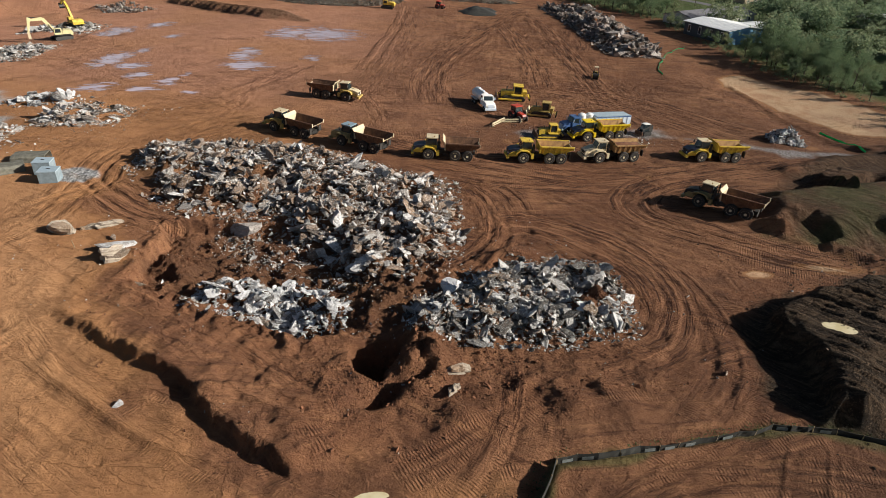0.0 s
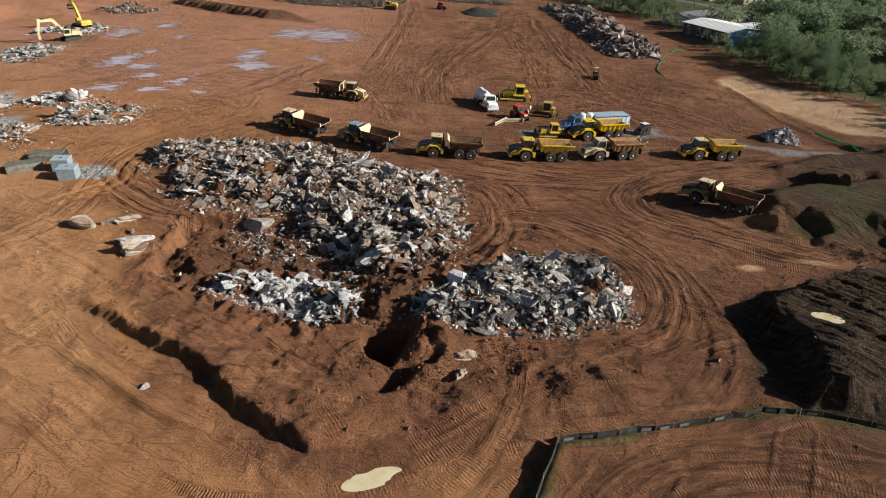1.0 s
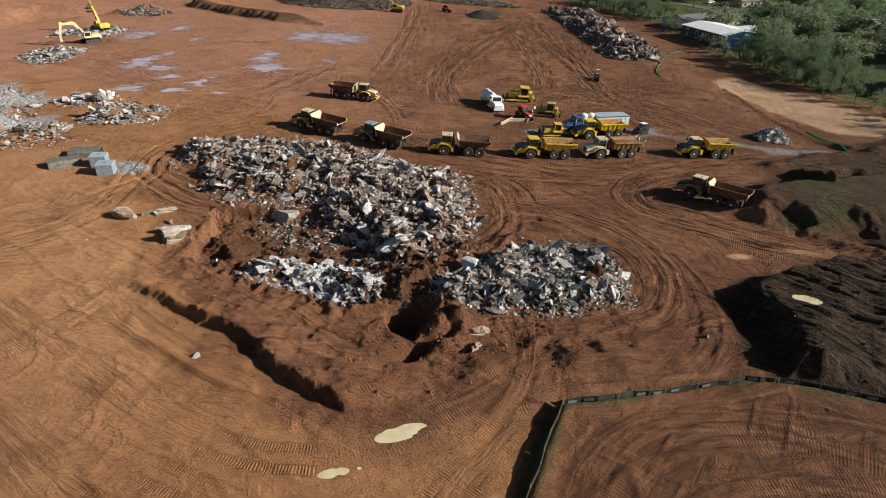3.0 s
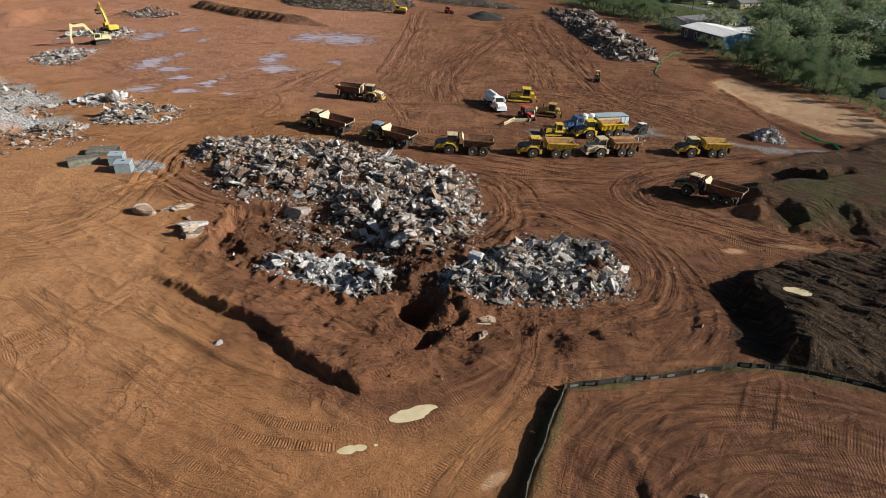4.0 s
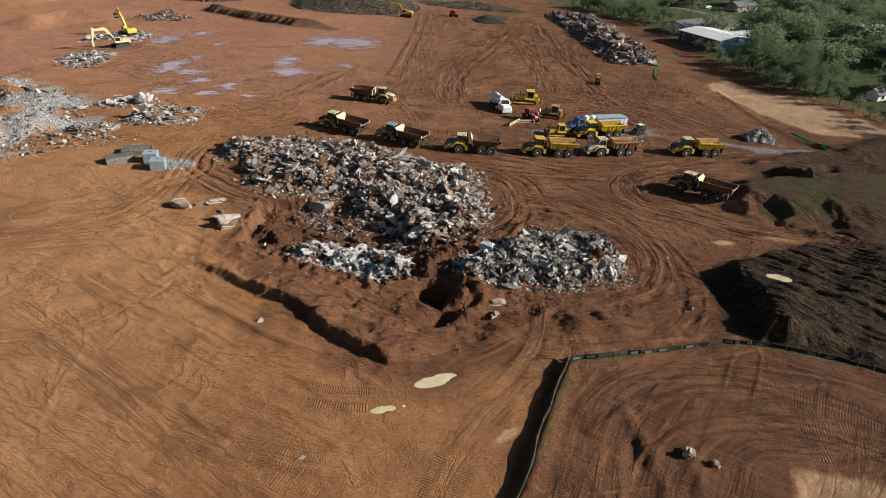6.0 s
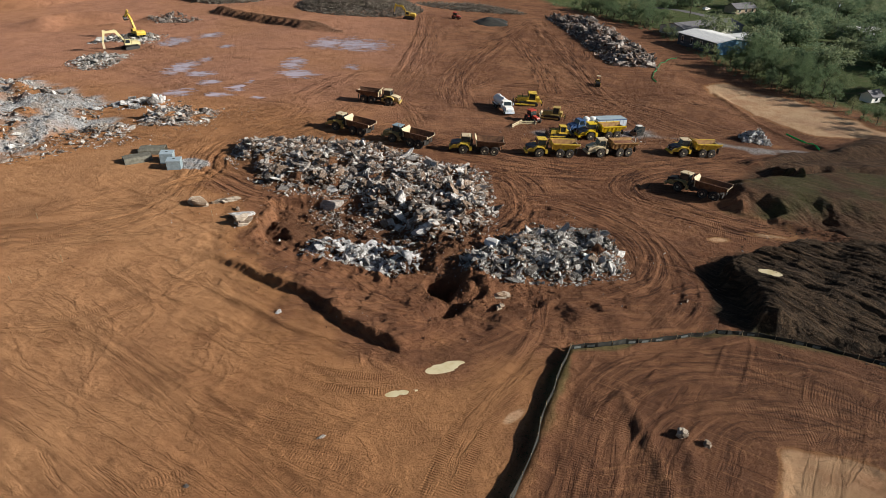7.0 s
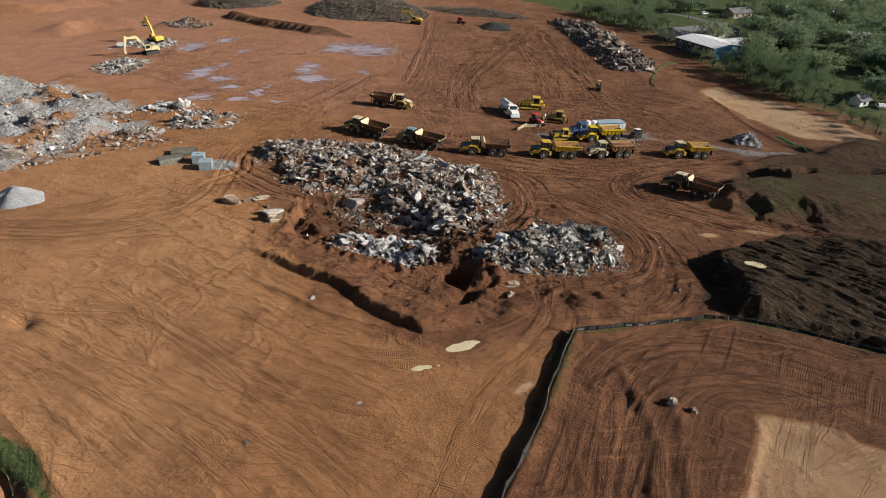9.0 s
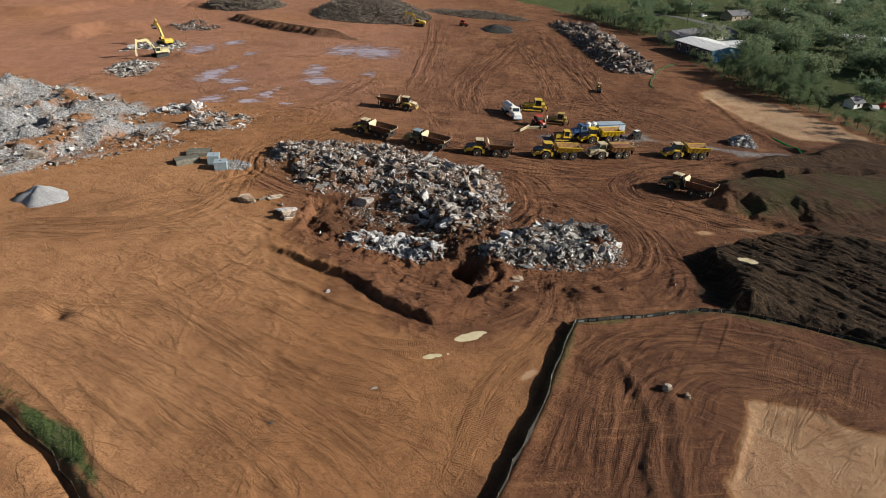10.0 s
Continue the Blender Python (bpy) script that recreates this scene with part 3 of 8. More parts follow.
TRACKS_FAR = [
    ((-1, 115), (-2, 136), (2, 168), (17, 214), (32, 254)),
    ((-4, 118), (-5, 136), (0, 164), (12, 202), (25, 242)),
    ((-17, 122), (-13, 154), (-12, 199), (-14, 257)),
    ((-34, 95), (-17, 95), (6, 85), (19, 82), (37, 86), (59, 94)),
    ((-7, 84), (5, 80), (18, 79), (27, 80)),
    ((20, 131), (33, 125), (44, 113), (54, 99)),
    ((25, 135), (40, 130), (51, 118), (59, 107)),
    ((24, 115), (40, 120), (52, 111)),
    ((31, 251), (35, 194), (35, 134), (38, 107)),
    ((20, 233), (23, 166), (22, 132)),
]
TRACKS_SIDE = [
    ((17, 31), (25, 40), (27, 50), (24, 60)),
    ((47, 49), (52, 46), (59, 44)),
    ((44, 43), (49, 40), (54, 37)),
    ((40, 39), (46, 36), (52, 33)),
    ((47, 77), (63, 81), (87, 87)),
    ((54, 87), (71, 91), (89, 91)),
    ((-105, 89), (-113, 130), (-97, 144), (-63, 120)),
    ((-64, 90), (-56, 100), (-42, 114), (-33, 138)),
    ((-59, 74), (-55, 94), (-45, 104), (-22, 118)),
    ((44, 46), (52, 43), (62, 38)),
    ((2, 4), (7, 17), (12, 25), (20, 29), (33, 28), (44, 23)),
    ((10, 2), (13, 12), (18, 19), (25, 22), (34, 21), (42, 16)),
    ((5, 2), (9, 13), (13, 22), (21, 26), (30, 25), (40, 20)),
    ((13, 2), (16, 9), (19, 14), (23, 18), (33, 17)),
]
TRACKS = [smooth_line(t) for t in TRACKS_NEAR + TRACKS_FRONT + TRACKS_MIDDLE + TRACKS_FAR + TRACKS_SIDE]
stray = random.Random(61)
for x0, x1, y0, y1, heading, swing, count in ((-62, -12, 2, 42, -32, 24, 16), (-6, 24, 24, 40, 40, 40, 10), (6, 44, 0, 30, 58, 40, 12), (-30, 8, 42, 66, 0, 90, 8), (6, 34, 42, 84, -70, 35, 14), (-50, 30, 66, 98, 10, 30, 14), (-20, 60, 100, 150, -25, 40, 50), (0, 40, 76, 90, 4, 14, 22), (-60, -20, 88, 130, 35, 35, 34), (-90, -45, 40, 95, 25, 40, 22), (-10, 45, 150, 240, 75, 25, 40), (-120, -60, 100, 200, 30, 50, 30), (38, 70, 29, 54, -22, 12, 34), (46, 90, 62, 96, 8, 14, 16)):
    for _ in range(count):
        x, y = stray.uniform(x0, x1), stray.uniform(y0, y1)
        a, bend, path = heading + stray.gauss(0, swing * 0.6), stray.gauss(0, 7), []
        for _k in range(stray.randint(4, 9)):
            path.append((x, y))
            x, y, a = x + 3 * math.cos(radians(a)), y + 3 * math.sin(radians(a)), a + bend
        TRACKS.append(path)
for _ in range(95):
    # wandering cracks and slump edges on the dry pad and the scraped field
    x, y, a = (stray.uniform(-62, -12), stray.uniform(0, 42), -32 + stray.gauss(0, 28)) if stray.random() < 0.75 else (stray.uniform(6, 36), stray.uniform(2, 29), 60 + stray.gauss(0, 30))
    path, bend = [], stray.gauss(0, 14)
    for _k in range(stray.randint(4, 9)):
        path.append((x, y))
        a += bend + stray.gauss(0, 22)
        x, y = x + 1.3 * math.cos(radians(a)), y + 1.3 * math.sin(radians(a))
    LEDGES.append((path, 0.2, 0.1))
PUDDLES = [(-5.6, 25.0, 2.2, 0.8, 20), (-10.3, 20.9, 1.2, 0.45, 12), (37.2, 44.3, 1.5, 0.8, -25), (58.5, 38.6, 1.6, 0.6, -30)]


def pile_height(x, y):
    """How far the piles stand above the plain ground."""
    z = 0.0
    for poly, edge, h, seed in ((GRAVEL_RIGHT, 2.6, 2.3, 2), (PILE_MAIN, 4.0, 1.4, 3), (PILE_WHITE, 2.4, 0.8, 4), (PILE_ROUND, 3.2, 1.7, 5), (PILE_LONG, 8.0, 3.0, 6), (HEAP_LEFT, 3.0, 0.7, 7), (HEAP_LOW, 2.5, 0.8, 8), (HEAP_BACK, 2.5, 0.9, 9)):
        x0, x1 = min(p[0] for p in poly) - 2, max(p[0] for p in poly) + 2
        y0, y1 = min(p[1] for p in poly) - 2, max(p[1] for p in poly) + 2
        box = (x > x0) & (x < x1) & (y > y0) & (y < y1)
        if not np.any(box):
            continue
        xs, ys = x[box], y[box]
        add = np.zeros(np.shape(x))
        add[box] = h * (0.45 + 0.55 * step(-4, 6, xs) if seed == 5 else 1.0) * step(-0.3, edge, inside(poly, xs, ys)) * (0.8 + 0.55 * fbm(xs, ys, 5.0, 3, seed) + 0.42 * fbm(xs, ys, 2.0, 2, seed + 20))
        z = z + add
    return z


def land(x, y, puddles=True):
    """Ground height, and the soil masks, at arrays of places."""
    x, y = np.asarray(x, float), np.asarray(y, float)
    z = -0.0524 * np.clip(x, -62, 75)
    wob = fbm(x, y, 9, 3, 40)
    # the low working floor round the piles, with a scarp on its left
    z = z - 1.6 * step(-3, -15, x) * step(-0.2, 1.1, inside(FLOOR_LOW, x, y) + 0.7 * fbm(x, y, 5, 3, 42) + 0.35 * fbm(x, y, 1.3, 3, 39))
    # trench with its berm
    d, side, run = along_line(TRENCH, x, y)
    side = side + 0.22 * fbm(x, y, 2.2, 2, 43, 0.5) + 0.16 * fbm(x, y, 0.8, 2, 57)
    ends = step(0, 3.5, run) * step(0, 1.5, run.max() - run)
    rise = ends * (0.32 + 0.78 * step(2, 17, run)) * (1 + 0.16 * fbm(x, y, 1.5, 3, 44))
    z = z + rise * np.where(side < 0.1, step(-0.5, 0.1, side), np.exp(-((side - 0.1) / 4.2) ** 2)) - 0.2 * ends * np.exp(-((side + 0.8) / 0.5) ** 2)
    # the pit and the spoil beside it
    z = z - 4.6 * step(0.2, 1.3, inside(PIT, x, y) + 0.35 * fbm(x, y, 1.6, 4, 41))
    z = z + ridge(x, y, [(-1.9, 37.6), (-1.3, 40), (-1.9, 42)], 1.9, 1.7) * (1 + 0.45 * fbm(x, y, 1.6, 4, 46, 0.6)) + bumpy(x, y, -6.5, 47.5, 4.5, 2.8, 1.2) + bumpy(x, y, -9.2, 35.6, 1.6, 1.0, 0.6)
    z = z - ridge(x, y, [(-5.8, 34.6), (-1.4, 38.0)], 0.75, 1.6)
    z = z + bumpy(x, y, 10.3, 35.3, 1.7, 1.2, 0.8) + bumpy(x, y, 14.5, 34.8, 1.8, 1.4, 0.5) + bumpy(x, y, 1.2, 33.6, 1.2, 1.0, 0.5)
    z = z + bumpy(x, y, 7.5, 57.5, 3.2, 1.6, 1.5, 15) + ridge(x, y, [(-30, 56), (-26, 51)], 1.0, 0.5)
    # topsoil heap and mounds on the right
    heap = inside(SOIL_HEAP, x, y) + 0.35 * wob + 0.3 * fbm(x, y, 1.8, 3, 50)
    south = step(-0.5, 8.0, y - 34.8 + 0.27 * (x - 38)) * 0.85 + 0.15 * step(-0.5, 2.0, y - 34.8 + 0.27 * (x - 38))
    south = 1 - (1 - south) * step(33, 42, x)
    z = z + 2.2 * step(-0.3, 1.3, heap) * south * (1 - 0.25 * step(40, 70, x)) * (1 + 0.14 * fbm(x, y, 4, 3, 51))
    z = z - 1.1 * bumpy(x, y, 31.5, 43, 2.6, 5.0, 1.0, 10)
    # a terrace track with a gullied face, two shaded bays in it, and heaps behind
    front = inside(TERRACE, x, y) + 0.45 * fbm(x, y, 5, 3, 52)
    gullies = fbm(0.75 * x + 0.66 * y, 0.2 * (y - x), 2.2, 3, 53)
    z = z + 2.7 * step(-6.2, 0.6, front + 0.7 * gullies * step(2, -2, front)) ** 1.4 * step(-1, 5, x - 41)
    for bay in ([(44.5, 69.8), (48.6, 69.2), (49.4, 64.5), (46.5, 62.5), (43.6, 65.5)], [(53, 69), (57.2, 69.2), (59, 63.5), (56.2, 58.6), (52.4, 62)]):
        z = z - 1.5 * step(-0.6, 2.0, inside(bay, x, y) + 0.5 * fbm(x, y, 3.0, 3, 69))
    z = z + 1.9 * step(-0.4, 1.3, inside([(58.6, 76.5), (60.2, 82.5), (72, 84.5), (120, 86), (120, 94), (80, 92), (62, 88.5), (56.5, 84)], x, y) + 0.6 * fbm(x, y, 3.5, 3, 54)) * (1 + 0.18 * fbm(x, y, 4, 3, 56))
    z = z + ridge(x, y, [(39.1, 69.4), (42.8, 67.6), (45.7, 64.9), (50.6, 61), (57, 57.8), (64, 56)], 1.1, 0.75) * (1 + 0.35 * fbm(x, y, 2.0, 3, 55))
    z = z + ridge(x, y, [(56, 88.5), (66.9, 94), (80, 96.5), (98, 99)], 2.0, 1.1) * (1 + 0.3 * fbm(x, y, 3, 3, 68)) + bumpy(x, y, 88, 101, 10, 4.5, 3.0, 12)
    # road cut and the slope to the wood
    z = z - 1.6 * step(60, 74, x) * step(96, 112, y) * (1 - step(150, 185, y))
    # bank and terraces far left, brush ground, far rise
    for line, rise in SCARPS:
        d, side, run = along_line(line, x, y)
        z = z + rise * step(-0.9, 1.1, side + 0.8 * fbm(x, y, 12, 3, 45, 0.5)) * np.exp(-np.clip(side - 1, 0, 99) / 9) * step(0, 7, run) * step(0, 9, run.max() - run)
    spoil = bumpy(x, y, -94.5, 166, 3.6, 2.4, 1.6) + bumpy(x, y, -111.3, 223.6, 6, 3, 2.2) + bumpy(x, y, -117.3, 219, 4, 3, 1.5) + bumpy(x, y, -125.5, 206, 5, 4, 1.2) + bumpy(x, y, -112, 176, 5, 3, 1.0)
    z = z + spoil * (1 + 0.4 * fbm(x, y, 4, 3, 47)) + ridge(x, y, [(72.8, 150), (72.2, 124), (74.4, 113), (76.3, 100)], 1.0, 0.55)
    z = z + 1.5 * step(236, 262, y) * (1 - step(-50, 10, x))
    z = z + 9.0 * step(430, 900, y) + 14.0 * step(250, 700, np.abs(x))
    # left ditch
    d, side, run = along_line(LEFT_DITCH, x, y)
    z = z - 0.9 * np.exp(-((side + 0.2) / 0.8) ** 2)
    z = z - 0.5 * step(3.0, 0.5, d) * 0.4
    # silt fence ditch
    d, side, run = along_line(SILT_LINE, x, y)
    z = z - 0.45 * np.exp(-((side - 0.7) / 0.55) ** 2) * step(2, 60, run + 20)
    z = z + 0.25 * np.exp(-((side + 0.5) / 0.6) ** 2)
    z = z + ridge(x, y, [(33.5, 34.2), (38.5, 33.0), (45, 30.2), (50, 27.6), (58, 23.5), (70, 17)], 0.7, 0.8) * (1 + 0.35 * fbm(x, y, 1.6, 3, 58)) + ridge(x, y, [(40, 35.2), (48, 32.4), (60, 26.8)], 0.6, 0.5) * (1 + 0.4 * fbm(x, y, 1.4, 3, 59))
    # right field: a scraped ridge
    z = z + ridge(x, y, [(8.4, 19.3), (11.9, 21.6), (13.0, 16.9), (13.1, 11.0), (11.6, 8.0), (10.6, 2.8)], 0.8, 0.34) * (1 + 0.2 * fbm(x, y, 2.2, 4, 49)) + ridge(x, y, [(16.3, 15.3), (15.6, 11.2), (14.5, 8.2), (13.7, 4.1), (12.8, 0)], 0.7, 0.24) * (1 + 0.2 * fbm(x, y, 1.6, 4, 61))
    z = z - 0.18 * step(-0.5, 0.6, inside(TAN_PAD, x, y) + 0.5 * fbm(x, y, 2.5, 4, 48))
    z = z + pile_height(x, y) - bumpy(x, y, 14.3, 53.6, 2.8, 1.7, 1.7)
    # gravel heap far left
    z = z + 1.5 * step(0, 10, inside(GRAVEL_LEFT, x, y) + 3 * wob) * (0.3 + 1.6 * np.abs(fbm(x, y, 16, 2, 60)) + 1.3 * (1 - np.abs(fbm(x, y, 9, 3, 62))) ** 3 + 0.9 * (1 - np.abs(fbm(x, y, 4.5, 3, 85))) ** 2)
    # cave-in at the left
    z = z - 1.0 * bumpy(x, y, -56.5, 25.5, 1.6, 1.0, 1.0, -30)
    ledge = np.full(np.shape(x), 9.0)
    for pts, wide, high in LEDGES:
        x0, x1, y0, y1 = min(p[0] for p in pts) - 2, max(p[0] for p in pts) + 2, min(p[1] for p in pts) - 2, max(p[1] for p in pts) + 2
        box = (x > x0) & (x < x1) & (y > y0) & (y < y1)
        if np.any(box):
            _, side, run = along_line(smooth_line(pts, 4), x[box], y[box])
            ends = step(0, 1.2, run) * step(0, 1.2, run.max() - run)
            if high > 0.17:
                z[box] += high * ends * np.where(side < 0, np.exp(-(side / wide) ** 2), np.exp(-(side / (wide * 3)) ** 2))
            near = np.where(ends > 0.3, side, 9.0)
            ledge[box] = np.where(np.abs(near) < np.abs(ledge[box]), near, ledge[box])
    # roughness: churned where it is worked, calm on the pads
    calm = np.maximum(step(-3, 6, inside(WET_PAD, x, y)), step(-1, 2, inside(TAN_PAD, x, y)))
    calm = np.maximum(calm, 0.8 * step(-2, 3, inside(TAN_ROAD, x, y)))
    churn = np.exp(-((x + 6) / 26) ** 2 - ((y - 47) / 14) ** 2)
    floor = step(-2.5, 1.0, inside(FLOOR_LOW, x, y))
    z = z + (1 - 0.85 * calm) * (0.10 * fbm(x, y, 7, 3, 70) + (0.05 + 0.22 * churn) * fbm(x, y, 1.7, 4, 71))
    z = z + (0.40 * floor + 0.20 * churn) * ((1 - np.abs(fbm(x + 0.5 * wob, y, 2.1, 4, 66, 0.55))) ** 2 - 0.45) + 0.30 * floor * (1 - np.abs(fbm(0.35 * (0.92 * x - 0.4 * y), 0.4 * x + 0.92 * y, 1.3, 3, 67)) * 1.6)
    z = z + 0.35 * fbm(x, y, 45, 2, 72) * step(5, 40, np.hypot(x, y - 30)) * 0.7
    # blade windrows and scrapes: thin ridges along the passes, with a rough grain between
    wx, wy = x + 1.3 * fbm(x, y, 14, 2, 73), y + 1.3 * fbm(x, y, 14, 2, 74)
    for (dx, dy), gap, hgt, seed, area in (((0.87, -0.5), 3.3, 0.09, 75, np.clip(step(-4, 4, inside(DRY_PAD, x, y)), 0, 1)), ((0.55, 0.83), 3.0, 0.12, 76, step(-1, 2, inside(FIELD_RIGHT, x, y)) * (1 - calm)), ((0.74, -0.67), 1.0, 0.24, 77, step(0, 3, inside(SOIL_HEAP, x, y)))):
        u, v = wx * dx + wy * dy, -wx * dy + wy * dx
        row = np.floor(v / gap)
        across = v - (row + 0.5 + 0.3 * vnoise(row * 3.7, row * 0 + 0.5, seed)) * gap
        live = step(0.0, 0.35, vnoise(u / 7.0 + row * 5.1, row * 1.7, seed + 9) + (0.55 if seed == 77 else 0.0))
        z = z + area * live * hgt * (np.exp(-(across / 0.2) ** 2) - 0.5 * np.exp(-((across + 0.4) / 0.3) ** 2))
    grain = 1 - np.abs(fbm(x * 1.15 + 0.6 * wob, y * 1.15, 1.5, 3, 78, 0.6))
    work = np.clip(0.5 + 1.2 * churn + 0.2 * step(0, 3, inside(SOIL_HEAP, x, y)) + 0.5 * step(0, 3, inside(MOUNDS, x, y)), 0, 2.2)
    z = z + (1 - 0.9 * calm) * 0.085 * work * (grain ** 3 - 0.3)
    hu, hv = 0.74 * x - 0.67 * y, 0.67 * x + 0.74 * y
    z = z + step(0.5, 3, inside(SOIL_HEAP, x, y)) * (0.30 * ((1 - np.abs(fbm(hu * 0.09, hv, 1.4, 3, 83, 0.5))) ** 2 - 0.4) + 0.07 * fbm(x, y, 0.9, 3, 84, 0.6))
    gully = 1 - np.abs(fbm(x, y, 8.0, 4, 79, 0.42))
    z = z + (0.12 * step(1, 4, inside(SOIL_HEAP, x, y)) + 0.12 * step(-1, 4, inside(MOUNDS, x, y))) * (gully ** 2 - 0.45)
    # wheel tracks
    worn, phase, rut = np.zeros(np.shape(x)), np.zeros(np.shape(x)), np.zeros(np.shape(x))
    swath, across, drive = np.zeros(np.shape(x)), np.zeros(np.shape(x)), np.zeros(np.shape(x))
    for i, line in enumerate(TRACKS):
        mx, my = line[len(line) // 2]
        field, heaped = mx > 5 and my < 31, mx > 36 and my < 60
        half = (2.6 + 1.3 * abs(math.sin(i * 3.1)) if 20 <= i < 50 else 1.7 + 0.6 * math.sin(i)) * (1.25 if line[0][1] > 90 else 1.0)
        x0, x1 = min(p[0] for p in line) - half, max(p[0] for p in line) + half
        y0, y1 = min(p[1] for p in line) - half, max(p[1] for p in line) + half
        box = (x > x0) & (x < x1) & (y > y0) & (y < y1)
        if not np.any(box):
            continue
        d, side, run = along_line(line, x[box], y[box])
        off = np.abs(d - (0.95 if i % 3 else 1.25))
        depth = (0.035 if i < 20 or (i >= 50 and line[0][1] < 40) else 0.11 if 20 <= i < 30 else 0.06) * (1 + 0.4 * math.sin(i * 2.7))
        fade = step(0, 4, run) * step(0, 4, run.max() - run) * (0.75 + 0.5 * vnoise(run / 6, run * 0 + i, 80))
        rut[box] += fade * (-depth * step(0.6, 0.1, off) + 0.6 * depth * np.exp(-((off - 0.7) / 0.24) ** 2))
        here = fade * step(0.55, 0.42, off) * ((0.9 if i < 20 else 0.25 + 0.6 * abs(math.sin(i * 5.3))) * (1.0 if line[0][1] < 58 else 0.22))
        here = (0.8 * fade * step(0.55, 0.42, off) if field else 0 * here if heaped else here) * step(-0.25, 0.35, vnoise(run / 5.0, run * 0 + 3.1 * i, 81))
        w, p = worn[box], phase[box]
        p = np.where(here > w, run, p)
        worn[box], phase[box] = np.maximum(w, here), p
        band = step(0, 5, run) * step(0, 5, run.max() - run) * step(half, half * 0.55, d) * (0.62 if field else 1.0 if 20 <= i < 40 else 0.85 if heaped else 0.30 + 0.2 * math.sin(i * 4.3) if i < 20 or line[0][1] < 34 else 0.6 + 0.25 * math.sin(i * 4.3))
        s, a, r = swath[box], across[box], drive[box]
        swath[box], across[box], drive[box] = np.maximum(s, band), np.where(band > s, side + 13.7 * i, a), np.where(band > s, run, r)
    z = z + np.clip(rut, -0.24, 0.16)
    # flat beds for the puddles
    for px, py, rx, ry, turn in (PUDDLES if puddles else ()):
        k = bumpy(x, y, px, py, rx * 1.5, ry * 1.5, 1.0, turn)
        k = np.clip(k * 1.9, 0, 1)
        level = puddle_level(px, py)
        z = z * (1 - k) + (level - 0.10 + 0.16 * (1 - bumpy(x, y, px, py, rx, ry, 1.0, turn)) ) * k
    return z, (worn, phase, swath, across, drive, ledge)


def puddle_level(px, py):
    return float(land(np.array([px]), np.array([py]), False)[0][0]) - 0.05


